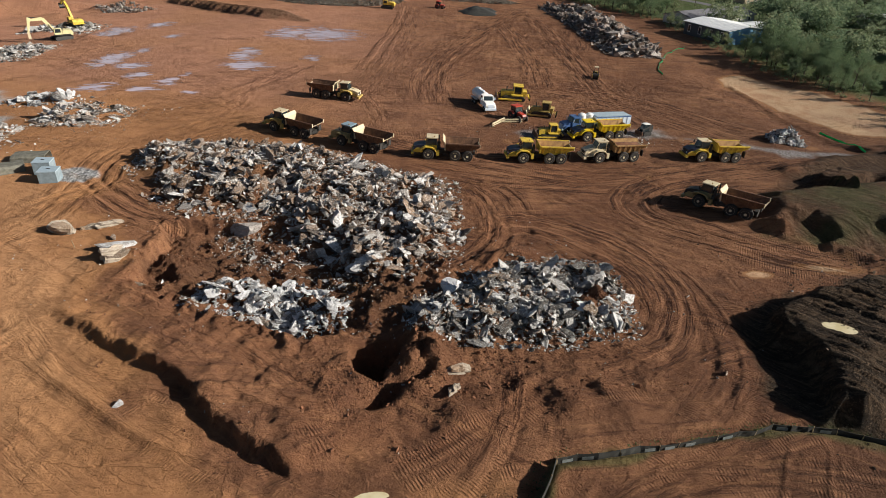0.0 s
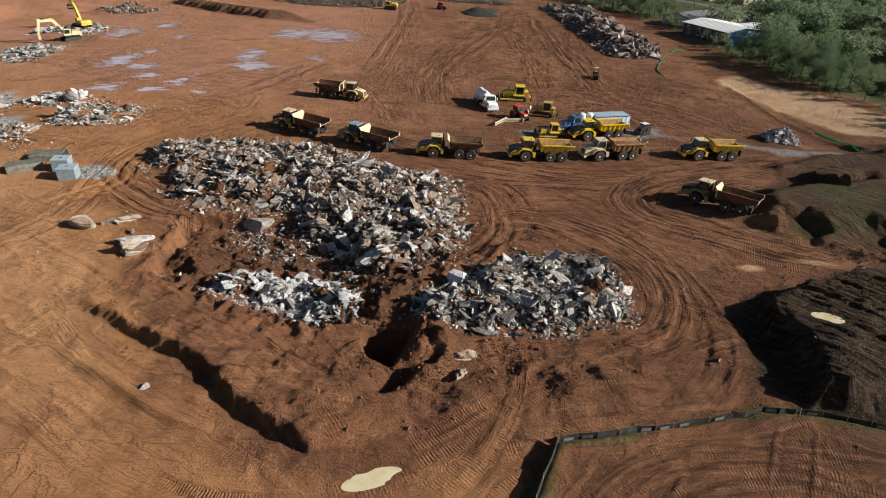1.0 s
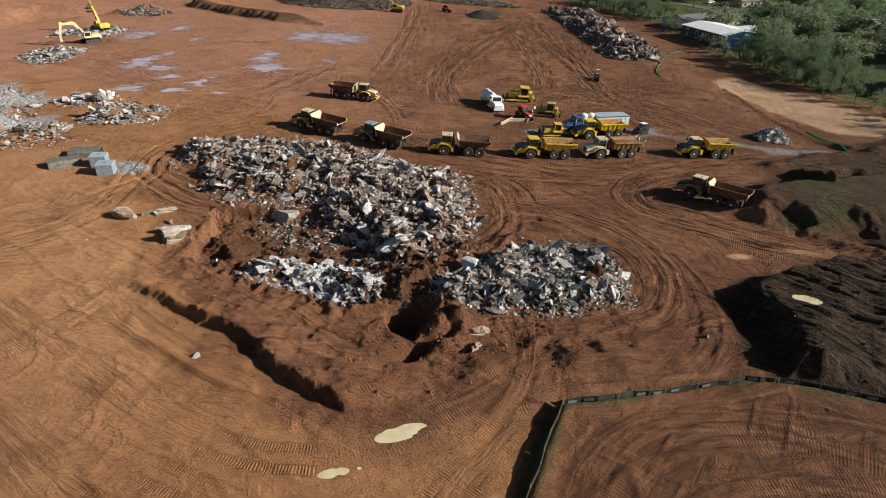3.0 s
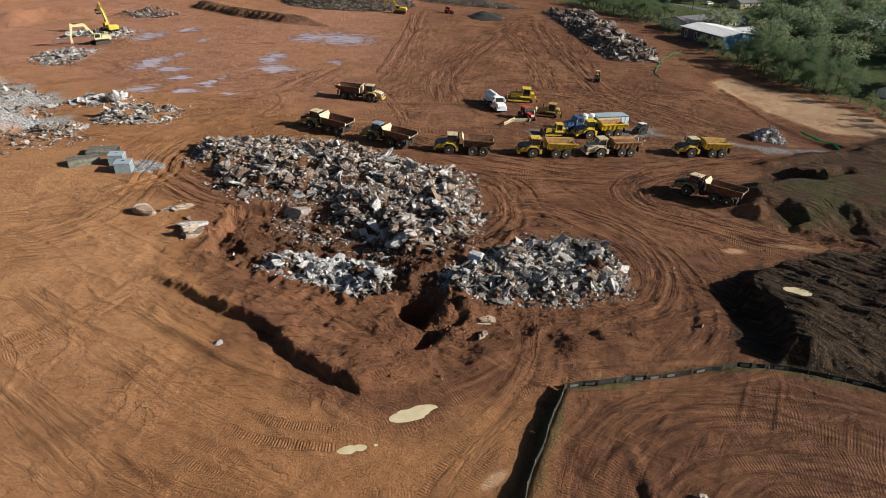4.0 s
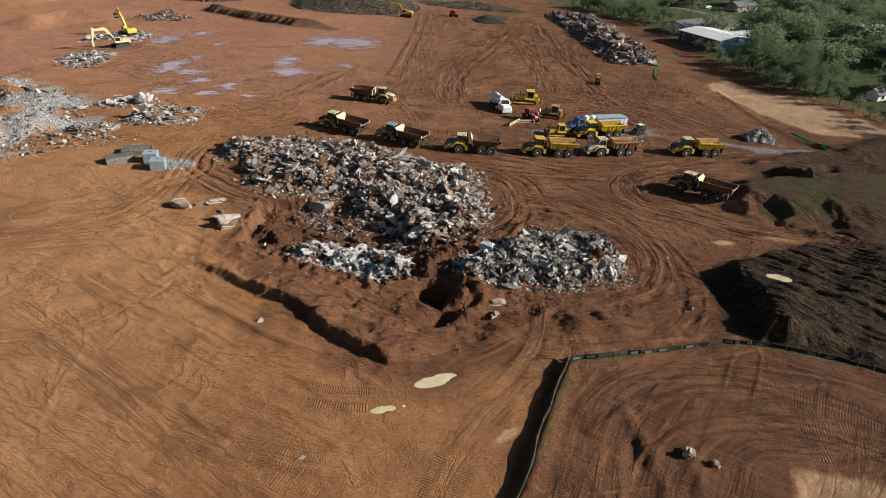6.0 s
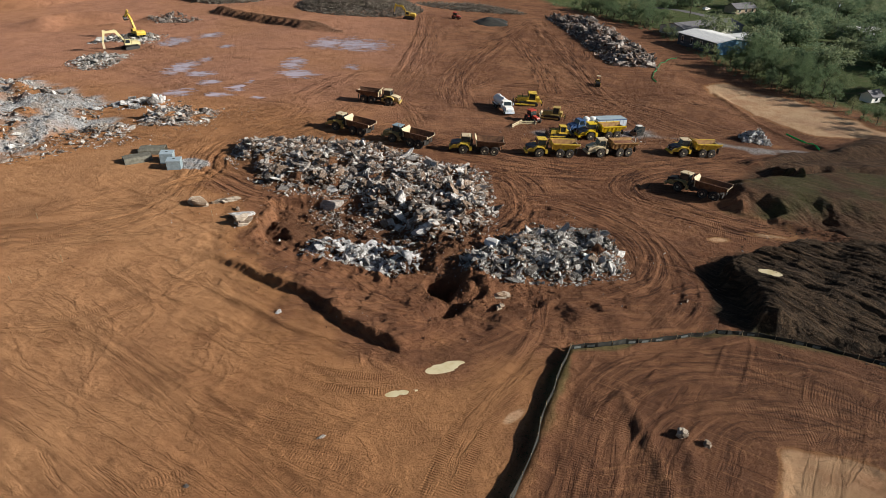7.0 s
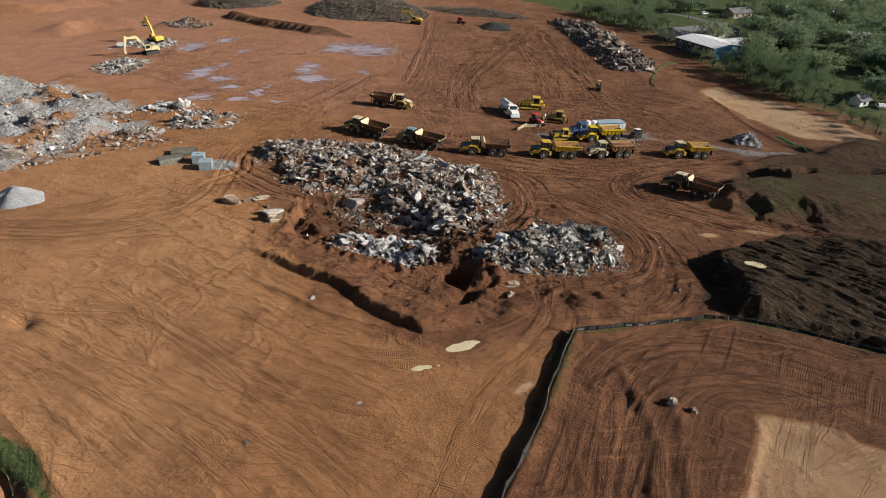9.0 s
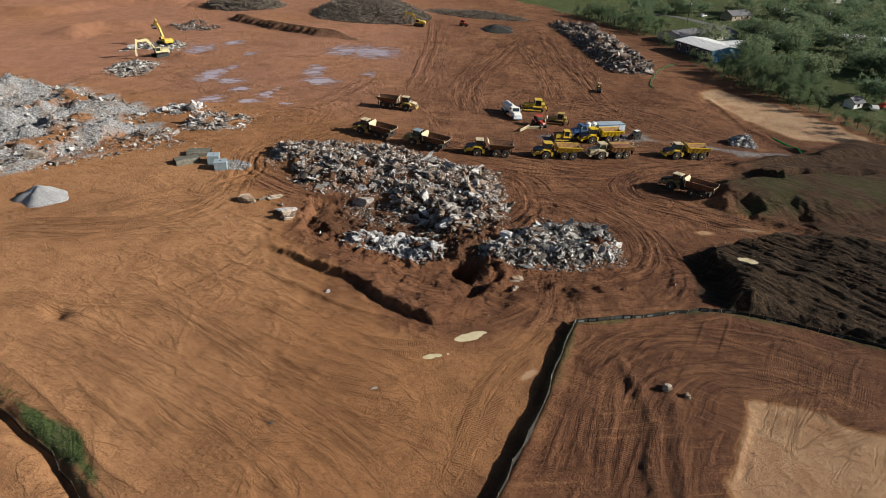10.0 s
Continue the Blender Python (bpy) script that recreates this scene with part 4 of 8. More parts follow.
def soils(x, y):
    wob = 1.6 * fbm(x, y, 6, 4, 90)
    top = step(-0.5, 1.2, inside(TOPSOIL, x, y) + 0.6 * wob)
    top = np.maximum(top, 0.74 * step(-1, 2.5, inside(MOUNDS, x, y) + wob))
    top = np.maximum(top, 0.30 * step(-1, 4, inside(PILE_MAIN, x, y) + wob))
    top = np.maximum(top, 0.28 * step(-1, 3, inside(FLOOR_LOW, x, y) + wob))
    top = np.maximum(top, 0.8 * step(-1.5, 1.5, inside([(56, 84), (58, 90), (66, 96), (80, 99.5), (92, 108), (118, 106), (118, 84)], x, y) + 0.5 * wob))
    db, sb, _ = along_line(BANK, x, y)
    top = np.maximum(top, 0.6 * step(3.2, 1.0, np.abs(sb - 0.5) + 0.8 * wob) * (db < 6))
    pale = step(-1.0, 2.0, inside(TAN_ROAD, x, y) + wob)
    pale = np.maximum(pale, 0.62 * step(-0.5, 0.5, inside(TAN_PAD, x, y) + 0.5 * wob))
    pale = np.maximum(pale, (0.25 + 0.14 * step(-12, -40, x)) * step(-5, 5, inside(DRY_PAD, x, y) + 2 * wob))
    pale = np.maximum(pale, 0.24 * step(-50, -90, x + 3 * wob) * step(60, 110, y))
    rosy = step(86, 116, y + 2 * wob + 0.25 * x) * step(20, -22, x + 3 * wob) * (0.8 + 0.3 * fbm(x, y, 20, 3, 96))
    pale = np.maximum(pale, 0.2 * step(0, -35, x + 3 * wob) * step(62, 84, y + 2 * wob))
    pale = np.maximum(pale, np.clip(1.6 * bumpy(x, y, 0.66, 18.4, 1.5, 0.6, 1.0, 40) + 1.4 * bumpy(x, y, 35.6, 56.5, 1.8, 0.7, 1.0, 5) + 1.4 * bumpy(x, y, 44, 58.5, 3.5, 0.8, 1.0, -8) - 0.5 + 0.3 * wob, 0, 0.85))
    top = top * (1 - step(-0.5, 0.5, inside(TAN_PAD, x, y)))
    d, side, _ = along_line(TREE_LINE, x, y)
    grass = step(2, 9, side + wob) * 1.0
    grass = np.maximum(grass, 0.5 * step(-1.5, 2, inside(TERRACE, x, y) + wob + 3) * step(-0.9, 0.5, fbm(x, y, 5, 4, 93)))
    d3, s3, _ = along_line(LEFT_DITCH, x, y)
    grass = np.maximum(grass, step(-0.2, 0.4, 0.6 - np.abs(s3 - 1.4) + 0.45 * wob))
    d4, s4, r4 = along_line(SILT_LINE, x, y)
    grass = np.maximum(grass, 0.6 * step(0.1, 0.7, 0.9 - d4 + 0.35 * wob) * step(30, 50, r4))
    gravel = step(-1, 3, inside(GRAVEL_LEFT, x, y) + 3 * wob) * step(-0.9, -0.35, fbm(x, y, 10, 4, 91))
    d5, _, _ = along_line([(16, 101), (24, 104), (38, 104), (60, 98), (70, 98)], x, y)
    gravel = np.maximum(gravel, 0.75 * step(2.6, 0.8, d5 + 0.9 * wob))
    d6, _, _ = along_line([(-50.5, 74.5), (-49, 74)], x, y)
    gravel = np.maximum(gravel, step(2.6, 1.9, d6 + 0.2 * wob))
    wet = 0.0
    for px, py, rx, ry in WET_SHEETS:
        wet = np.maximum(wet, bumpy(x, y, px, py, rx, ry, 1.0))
    grass = np.where((y > 420 + 4 * wob) & (x < 80), 0.75, grass)
    fresh = 0.9 * step(-5, 2, inside(FLOOR_LOW, x, y) + 2 * wob)
    for poly in (PILE_MAIN, PILE_WHITE, PILE_ROUND):
        fresh = np.maximum(fresh, 0.8 * step(-5.5, -1, inside(poly, x, y) + 1.5 * wob))
    fresh = np.maximum(fresh, 0.9 * np.exp(-((x + 4) / 7) ** 2 - ((y - 38) / 5) ** 2))
    fresh = np.maximum(fresh, 0.6 * np.exp(-((x - 8) / 18) ** 2 - ((y - 36) / 5) ** 2))
    churned = step(-0.05, 0.55, fbm(x, y, 16, 4, 95)) * step(62, 74, y) * step(175, 130, y) * step(-50, -40, x)
    fresh = np.maximum(fresh, 0.65 * churned)
    fresh = np.maximum(fresh, 0.85 * np.exp(-((x - 52) / 14) ** 2 - ((y - 117) / 11) ** 2))
    fresh = np.maximum(fresh, 0.5 * step(2.0, 0.3, np.abs(along_line(TRENCH, x, y)[1] + 0.4)))
    fresh = fresh * (1 - 0.9 * step(2.2, 0.8, np.abs(inside(FLOOR_LOW, x, y) + 0.4 + 0.5 * wob)) * step(-20, -26, x))
    fresh = np.maximum(fresh, np.clip(bumpy(x, y, -102, 167, 12, 7, 1.0) + bumpy(x, y, -114, 217, 14, 9, 1.0), 0, 0.9))
    fresh = np.maximum(fresh, 0.8 * np.exp(-(along_line([(9.5, 20.5), (13, 17), (14.4, 11), (13, 5), (12, 0)], x, y)[0] / 3.2) ** 2))
    fresh = np.maximum(fresh, 0.55 * step(-0.4, 0.8, inside(FIELD_RIGHT, x, y)) * (1 - step(-0.5, 0.5, inside(TAN_PAD, x, y))))
    for line in HAUL_TRACKS:
        d, _, run = along_line(smooth_line(line, 5), x, y)
        fresh = np.maximum(fresh, 0.95 * step(1.0, 0.6, np.abs(d - 1.7 + 0.25 * wob)) * step(0, 6, run) * step(0, 6, run.max() - run))
    fresh = np.clip(fresh * (0.75 + 0.5 * fbm(x, y, 3.0, 4, 94)), 0, 1)
    return np.clip(rosy, 0, 1), fresh, np.clip(top, 0, 1), pale, np.clip(grass, 0, 1), np.clip(gravel, 0, 1), wet


def spread(lo, hi, fine, grow, far):
    """Grid lines: even between lo and hi, ever wider out to far."""
    mid = np.arange(lo, hi + 1e-6, fine)
    right, s = [hi], fine
    while right[-1] < far:
        s *= grow
        right.append(right[-1] + s)
    left, s = [lo], fine
    while left[-1] > -far:
        s *= grow
        left.append(left[-1] - s)
    return np.array(left[:0:-1] + list(mid) + right[1:])


gx, gy = spread(-50, 58, 0.2, 1.026, 2600), spread(0, 72, 0.2, 1.0155, 2600)
gy = gy[gy > -260]
GX, GY = np.meshgrid(gx, gy)
GZ, MARKS = land(GX, GY)


def level(x, y):
    """Height of the built ground at one place."""
    i = int(np.clip(np.searchsorted(gx, x) - 1, 0, len(gx) - 2))
    j = int(np.clip(np.searchsorted(gy, y) - 1, 0, len(gy) - 2))
    u, v = (x - gx[i]) / (gx[i + 1] - gx[i]), (y - gy[j]) / (gy[j + 1] - gy[j])
    return float((GZ[j, i] * (1 - u) + GZ[j, i + 1] * u) * (1 - v) + (GZ[j + 1, i] * (1 - u) + GZ[j + 1, i + 1] * u) * v)


def levels(x, y):
    i = np.clip(np.searchsorted(gx, x) - 1, 0, len(gx) - 2)
    j = np.clip(np.searchsorted(gy, y) - 1, 0, len(gy) - 2)
    u, v = (x - gx[i]) / (gx[i + 1] - gx[i]), (y - gy[j]) / (gy[j + 1] - gy[j])
    return (GZ[j, i] * (1 - u) + GZ[j, i + 1] * u) * (1 - v) + (GZ[j + 1, i] * (1 - u) + GZ[j + 1, i + 1] * u) * v


def quick_mesh(name, verts, faces, material, smooth=False):
    """A mesh from arrays; faces all of one size."""
    me = bpy.data.meshes.new(name)
    verts, faces = np.asarray(verts, np.float32), np.asarray(faces, np.int32)
    k = faces.shape[1]
    me.vertices.add(len(verts))
    me.vertices.foreach_set("co", verts.ravel())
    me.loops.add(faces.size)
    me.loops.foreach_set("vertex_index", faces.ravel())
    me.polygons.add(len(faces))
    me.polygons.foreach_set("loop_start", np.arange(0, faces.size, k, dtype=np.int32))
    me.polygons.foreach_set("use_smooth", np.full(len(faces), smooth))
    me.materials.append(material)
    me.update(calc_edges=True)
    return me


def build_ground():
    nx, ny = len(gx), len(gy)
    k = (np.arange(ny - 1)[:, None] * nx + np.arange(nx - 1)[None, :]).ravel()
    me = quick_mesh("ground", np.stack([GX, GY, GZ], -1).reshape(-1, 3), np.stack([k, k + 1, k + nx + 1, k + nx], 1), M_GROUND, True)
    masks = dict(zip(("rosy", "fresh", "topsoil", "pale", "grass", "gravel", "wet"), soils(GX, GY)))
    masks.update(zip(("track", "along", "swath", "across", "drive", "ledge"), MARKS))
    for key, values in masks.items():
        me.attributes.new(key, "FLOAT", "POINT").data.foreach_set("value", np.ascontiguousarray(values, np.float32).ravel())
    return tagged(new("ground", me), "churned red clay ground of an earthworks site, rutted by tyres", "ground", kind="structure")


ground = build_ground()


# ---- a kit for building things ----
def thing(name, m, label, category, group="", kind=""):
    ob = new(name)
    ob.empty_display_size = 0.3
    ob.matrix_world = m
    return tagged(ob, label, category, group, kind)


def part(name, bm, material, parent=None, label="", kind="", smooth=False):
    me = bpy.data.meshes.new(name)
    bmesh.ops.recalc_face_normals(bm, faces=bm.faces)
    bm.to_mesh(me)
    bm.free()
    me.materials.append(material)
    if smooth:
        me.polygons.foreach_set("use_smooth", np.full(len(me.polygons), True))
    ob = new(name, me)
    ob.parent = parent
    return tagged(ob, label, kind=kind)


def soften(bm, width):
    if width > 0:
        edges = [e for e in bm.edges if len(e.link_faces) == 2 and e.calc_face_angle(0) > 0.5]
        bmesh.ops.bevel(bm, geom=edges, offset=width, segments=1, affect="EDGES", clamp_overlap=True)


def add_box(bm, x0, x1, y0, y1, z0, z1):
    vs = [bm.verts.new((x, y, z)) for z in (z0, z1) for x, y in ((x0, y0), (x1, y0), (x1, y1), (x0, y1))]
    for f in ((0, 1, 2, 3), (4, 5, 6, 7), (0, 1, 5, 4), (1, 2, 6, 5), (2, 3, 7, 6), (3, 0, 4, 7)):
        bm.faces.new([vs[i] for i in f])
    return bm


def box(x0, x1, y0, y1, z0, z1, edge=0.04):
    bm = add_box(bmesh.new(), x0, x1, y0, y1, z0, z1)
    soften(bm, edge)
    return bm


def add_profile(bm, pts, y0, y1, taper=1.0):
    """A side outline (x, z) drawn out across y; taper narrows the far side's width at the top."""
    a = [bm.verts.new((x, y0, z)) for x, z in pts]
    b = [bm.verts.new((x, y1, z)) for x, z in pts]
    n = len(pts)
    bm.faces.new(a)
    bm.faces.new(b[::-1])
    for i in range(n):
        bm.faces.new((a[i], b[i], b[(i + 1) % n], a[(i + 1) % n]))
    return bm


def profile(pts, y0, y1, edge=0.05):
    bm = add_profile(bmesh.new(), pts, y0, y1)
    soften(bm, edge)
    return bm


def add_tube(bm, a, b, r0, r1=None, n=10):
    a, b = Vector(a), Vector(b)
    r1 = r0 if r1 is None else r1
    q = (b - a).to_track_quat("Z", "Y")
    ring = lambda c, r: [bm.verts.new(c + q @ Vector((r * math.cos(2 * math.pi * i / n), r * math.sin(2 * math.pi * i / n), 0))) for i in range(n)]
    ra, rb = ring(a, r0), ring(b, r1)
    for i in range(n):
        bm.faces.new((ra[i], ra[(i + 1) % n], rb[(i + 1) % n], rb[i]))
    bm.faces.new(ra[::-1])
    bm.faces.new(rb)
    return bm


def tube(a, b, r0, r1=None, n=10):
    return add_tube(bmesh.new(), a, b, r0, r1, n)


def lathe_y(pts, n=18, lugs=0.0):
    """A round body about the y axis from (y, radius) pairs."""
    bm = bmesh.new()
    rings = []
    for y, r in pts:
        rings.append([bm.verts.new(((r - (lugs if i % 2 and lugs else 0)) * math.cos(2 * math.pi * i / n), y, (r - (lugs if i % 2 and lugs else 0)) * math.sin(2 * math.pi * i / n))) for i in range(n)])
    for a, b in zip(rings, rings[1:]):
        for i in range(n):
            bm.faces.new((a[i], a[(i + 1) % n], b[(i + 1) % n], b[i]))
    bm.faces.new(rings[0][::-1])
    bm.faces.new(rings[-1])
    return bm


def wheel(parent, x, y, r, w, rim_material, out=1):
    ob = new("wheel")
    ob.parent = parent
    ob.matrix_basis = Matrix.Translation((x, y, r))
    h = w / 2
    part("tyre", lathe_y([(-h, r * 0.62), (-h, r * 0.9), (-h * 0.7, r), (h * 0.7, r), (h, r * 0.9), (h, r * 0.62)], 28, r * 0.035), M_TYRE, ob)
    part("rim", lathe_y([(-h * 0.8, r * 0.6), (h * 1.04, r * 0.6), (h * 0.75, r * 0.5), (h * 0.8, r * 0.22), (h * 1.05, r * 0.2)] if out > 0 else [(-h * 1.05, r * 0.2), (-h * 0.8, r * 0.22), (-h * 0.75, r * 0.5), (-h * 1.04, r * 0.6), (h * 0.8, r * 0.6)], 18), rim_material, ob)
    return ob


def ground_pose(x, y, heading, sink=0.0, span=3.0):
    """A pose on the ground that follows its slope; heading in degrees, the thing's front is +x."""
    c, s = math.cos(radians(heading)), math.sin(radians(heading))
    f = level(x + c * span, y + s * span) - level(x - c * span, y - s * span)
    l = level(x - s * 1.4, y + c * 1.4) - level(x + s * 1.4, y - c * 1.4)
    ax = Vector((c * 2 * span, s * 2 * span, f)).normalized()
    ay = Vector((-s * 2.8, c * 2.8, l))
    az = ax.cross(ay).normalized()
    ay = az.cross(ax)
    m = Matrix((ax, ay, az)).transposed().to_4x4()
    mean = np.mean([level(x + c * k - s * j, y + s * k + c * j) for k in (-span, 0, span) for j in (-1.3, 1.3)])
    m.translation = (x, y, float(mean) - sink)
    return m


# ---- articulated dump trucks ----
# stations of the dump body along x: (x, floor z, floor half width, top z, top half width)
BED = [(-2.7, 1.8, 1.15, 3.02, 1.6), (-3.5, 1.45, 1.2, 2.98, 1.66), (-6.4, 1.55, 1.2, 2.94, 1.66), (-7.3, 1.95, 1.2, 2.94, 1.66), (-8.25, 2.45, 1.3, 3.0, 1.64)]


def bed_body(parent, outer, liner):
    """A dump body: floor, flared sides, raised tail; walls have thickness, the inside its own worn steel."""
    bm = bmesh.new()
    t = 0.09
    rows = []
    for x, zf, wf, zt, wt in BED:
        o = [bm.verts.new(p) for p in ((x, -wt, zt), (x, -wf, zf), (x, wf, zf), (x, wt, zt))]
        i = [bm.verts.new(p) for p in ((x, wt - t, zt), (x, wf - t, zf + t), (x, -wf + t, zf + t), (x, -wt + t, zt))]
        rows.append(o + i)
    for a, b in zip(rows, rows[1:]):
        for k in range(8):
            f = bm.faces.new((a[k], a[(k + 1) % 8], b[(k + 1) % 8], b[k]))
            f.material_index = 1 if k in (4, 5, 6) else 0
    bm.faces.new(rows[0])
    bm.faces.new(rows[-1][::-1])
    ob = part("bed", bm, outer, parent, "worn steel dump bed")
    ob.data.materials.append(liner)
    return ob


def bed_rib(parent, x, side, material):
    """A rib that follows the slope of the bed's side."""
    bm = bmesh.new()
    vs = []
    for z, w in ((1.62, 1.24), (2.9, 1.655)):
        for dx in (0, 0.14):
            for k in (0.0, 0.09):
                vs.append(bm.verts.new((x + dx, side * (w + k), z)))
    for f in ((0, 1, 3, 2), (4, 5, 7, 6), (0, 1, 5, 4), (2, 3, 7, 6), (0, 2, 6, 4), (1, 3, 7, 5)):
        bm.faces.new([vs[i] for i in f])
    return part("rib", bm, material, parent)


def dump_truck(m, look_name, body=None, hood=None, bed=None, rim=None, roof=None, label="", turn=0.0):
    body, hood, bed, rim, roof = body or M_YELLOW, hood or M_HOOD, bed or M_RUST, rim or M_OLDYELLOW, roof or M_CREAM
    t = thing(look_name, m, label, "dump truck", "parked articulated dump trucks")
    # tractor
    part("hood", profile([(0.55, 1.05), (2.35, 1.0), (2.5, 1.35), (2.4, 1.95), (1.6, 2.22), (0.3, 2.38), (0.3, 1.3)], -0.95, 0.95, 0.12), hood, t, "dark engine hood")
    for s in (-1, 1):
        part("side_panel", profile([(0.5, 1.0), (2.3, 0.95), (2.42, 1.3), (1.9, 1.72), (0.5, 1.85)], s * 0.955 - 0.045, s * 0.955 + 0.045, 0.03), body, t)
        part("fender", profile([(-1.25, 1.5), (-1.0, 1.95), (-0.5, 2.2), (0.6, 2.2), (1.1, 1.95), (1.35, 1.5), (1.2, 1.5), (0.95, 1.85), (0.5, 2.07), (-0.45, 2.07), (-0.9, 1.85), (-1.12, 1.5)], s * 1.3 - 0.4, s * 1.3 + 0.4, 0.02), body, t)
        lamp_part = part("headlight", box(2.38, 2.5, s * 0.62 - 0.16, s * 0.62 + 0.16, 1.38, 1.6, 0.03), M_LENS, t)
        part("mirror", box(0.35, 0.45, s * 1.35 - 0.14, s * 1.35 + 0.14, 2.65, 3.1, 0.03), M_BLACK, t)
        part("step", box(-1.75, -1.3, s * 1.2 - 0.25, s * 1.2 + 0.25, 0.75, 1.6, 0.03), body, t)
        part("handrail", add_tube(tube((0.3, s * 0.9, 2.35), (0.3, s * 0.9, 2.85), 0.03, n=6), (0.3, s * 0.9, 2.85), (1.7, s * 0.88, 2.6), 0.03, n=6), M_BLACK, t)
    part("bumper", box(2.3, 2.75, -1.3, 1.3, 0.7, 1.12, 0.08), body, t)
    part("grille", box(2.42, 2.49, -0.6, 0.6, 1.15, 1.85, 0.02), M_BLACK, t)
    # cab
    part("cab", profile([(-1.35, 1.5), (0.35, 1.5), (0.5, 2.2), (0.5, 2.3), (-1.35, 2.3)], -0.88, 0.88, 0.05), body, t)
    part("cab_frame", profile([(-1.3, 2.3), (0.5, 2.3), (0.15, 3.42), (-1.3, 3.42)], -0.86, 0.86, 0.05), body if body is M_CREAM else M_BLACK, t, "dark glazed cab frame")
    part("wiper", tube((0.51, -0.1, 2.42), (0.33, 0.35, 2.98), 0.015, n=5), M_BLACK, t)
    part("beacon", tube((-0.9, 0.5, 3.55), (-0.9, 0.5, 3.75), 0.09, n=8), M_OCHRE, t)
    for s in (-1, 1):
        part("side_window", profile([(-1.15, 2.25), (0.32, 2.3), (0.06, 3.26), (-1.15, 3.26)], s * 0.87 - 0.012, s * 0.87 + 0.012, 0), M_GLASS, t)
    bm = bmesh.new()
    vs = [bm.verts.new(p) for p in ((0.512, -0.74, 2.42), (0.512, 0.74, 2.42), (0.195, 0.74, 3.34), (0.195, -0.74, 3.34), (0.46, -0.74, 2.40), (0.46, 0.74, 2.40), (0.15, 0.74, 3.32), (0.15, -0.74, 3.32))]
    for f in ((0, 1, 2, 3), (7, 6, 5, 4), (0, 4, 5, 1), (1, 5, 6, 2), (2, 6, 7, 3), (3, 7, 4, 0)):
        bm.faces.new([vs[i] for i in f])
    part("windscreen", bm, M_GLASS, t)
    part("rear_window", box(-1.37, -1.34, -0.65, 0.65, 2.45, 3.25, 0), M_GLASS, t)
    part("roof", box(-1.5, 0.4, -0.95, 0.95, 3.42, 3.56, 0.05), roof, t, "sun-bleached cab roof")
    part("engine_deck", box(-1.9, -1.4, -1.0, 1.0, 1.3, 2.1, 0.06), M_BLACK, t)
    part("air_cleaner", tube((-1.7, 0.75, 2.1), (-1.7, 0.75, 3.0), 0.2, n=12), M_BLACK, t)
    part("exhaust", tube((-1.65, -0.75, 2.1), (-1.65, -0.75, 3.5), 0.1, n=10), M_BLACK, t)
    part("front_frame", box(-2.2, 2.2, -0.6, 0.6, 0.75, 1.3, 0.05), M_BLACK, t)
    part("hitch", tube((-2.1, 0, 0.55), (-2.1, 0, 1.5), 0.42, n=14), M_BLACK, t)
    # rear part, swung about the hitch
    before = set(t.children)
    swing = Matrix.Translation((-2.1, 0, 0)) @ Matrix.Rotation(radians(turn), 4, "Z") @ Matrix.Translation((2.1, 0, 0))
    part("chassis", box(-7.6, -2.1, -0.55, 0.55, 0.85, 1.42, 0.05), M_BLACK, t)
    part("tail_lip", profile([(-8.25, 2.45), (-8.12, 2.42), (-8.12, 2.56), (-8.25, 2.6)], -1.3, 1.3, 0.0), M_CREAM, t, "bright scraped tail edge")
    for s in (-1, 1):
        part("tail_edge", profile([(-8.3, 2.45), (-8.22, 2.45), (-8.22, 3.06), (-8.3, 3.06)], s * 1.58 - 0.1, s * 1.58 + 0.1, 0.0), M_CREAM, t)
    bed_body(t, bed, M_RUST if bed is M_RUST else M_OCHRE)
    bm = add_profile(bmesh.new(), [(-2.72, 1.8), (-2.68, 3.0), (-2.3, 3.5), (-2.2, 3.43), (-2.56, 2.95), (-2.6, 1.8)], -1.58, 1.58)
    soften(bm, 0.02)
    part("spill_guard", bm, M_CREAM if bed is M_RUST else bed, t, "pale spill guard")
    for s in (-1, 1):
        for k in range(5):
            x = -3.4 - 0.95 * k
            bed_rib(t, x, s, bed)
        part("bed_rail", box(-8.25, -2.7, s * 1.66 - 0.09, s * 1.66 + 0.09, 2.86, 3.06, 0.03), bed, t)
        part("hoist_cylinder", tube((-3.4, s * 0.75, 1.0), (-5.6, s * 0.85, 1.6), 0.13, n=8), M_BLACK, t)
        part("mudguard", box(-7.75, -7.68, s * 1.3 - 0.38, s * 1.3 + 0.38, 1.0, 2.0, 0), M_TYRE, t)
    for x in (-4.35, -6.32):
        part("axle", tube((x, -1.1, 0.93), (x, 1.1, 0.93), 0.2, n=10), M_BLACK, t)
        for s in (-1, 1):
            wheel(t, x, s * 1.33, 0.93, 0.74, rim, s)
    for o in set(t.children) - before:
        o.matrix_basis = swing @ o.matrix_basis
    part("front_axle", tube((0, -1.1, 0.93), (0, 1.1, 0.93), 0.2, n=10), M_BLACK, t)
    for s in (-1, 1):
        wheel(t, 0, s * 1.33, 0.93, 0.74, rim, s)
    return t


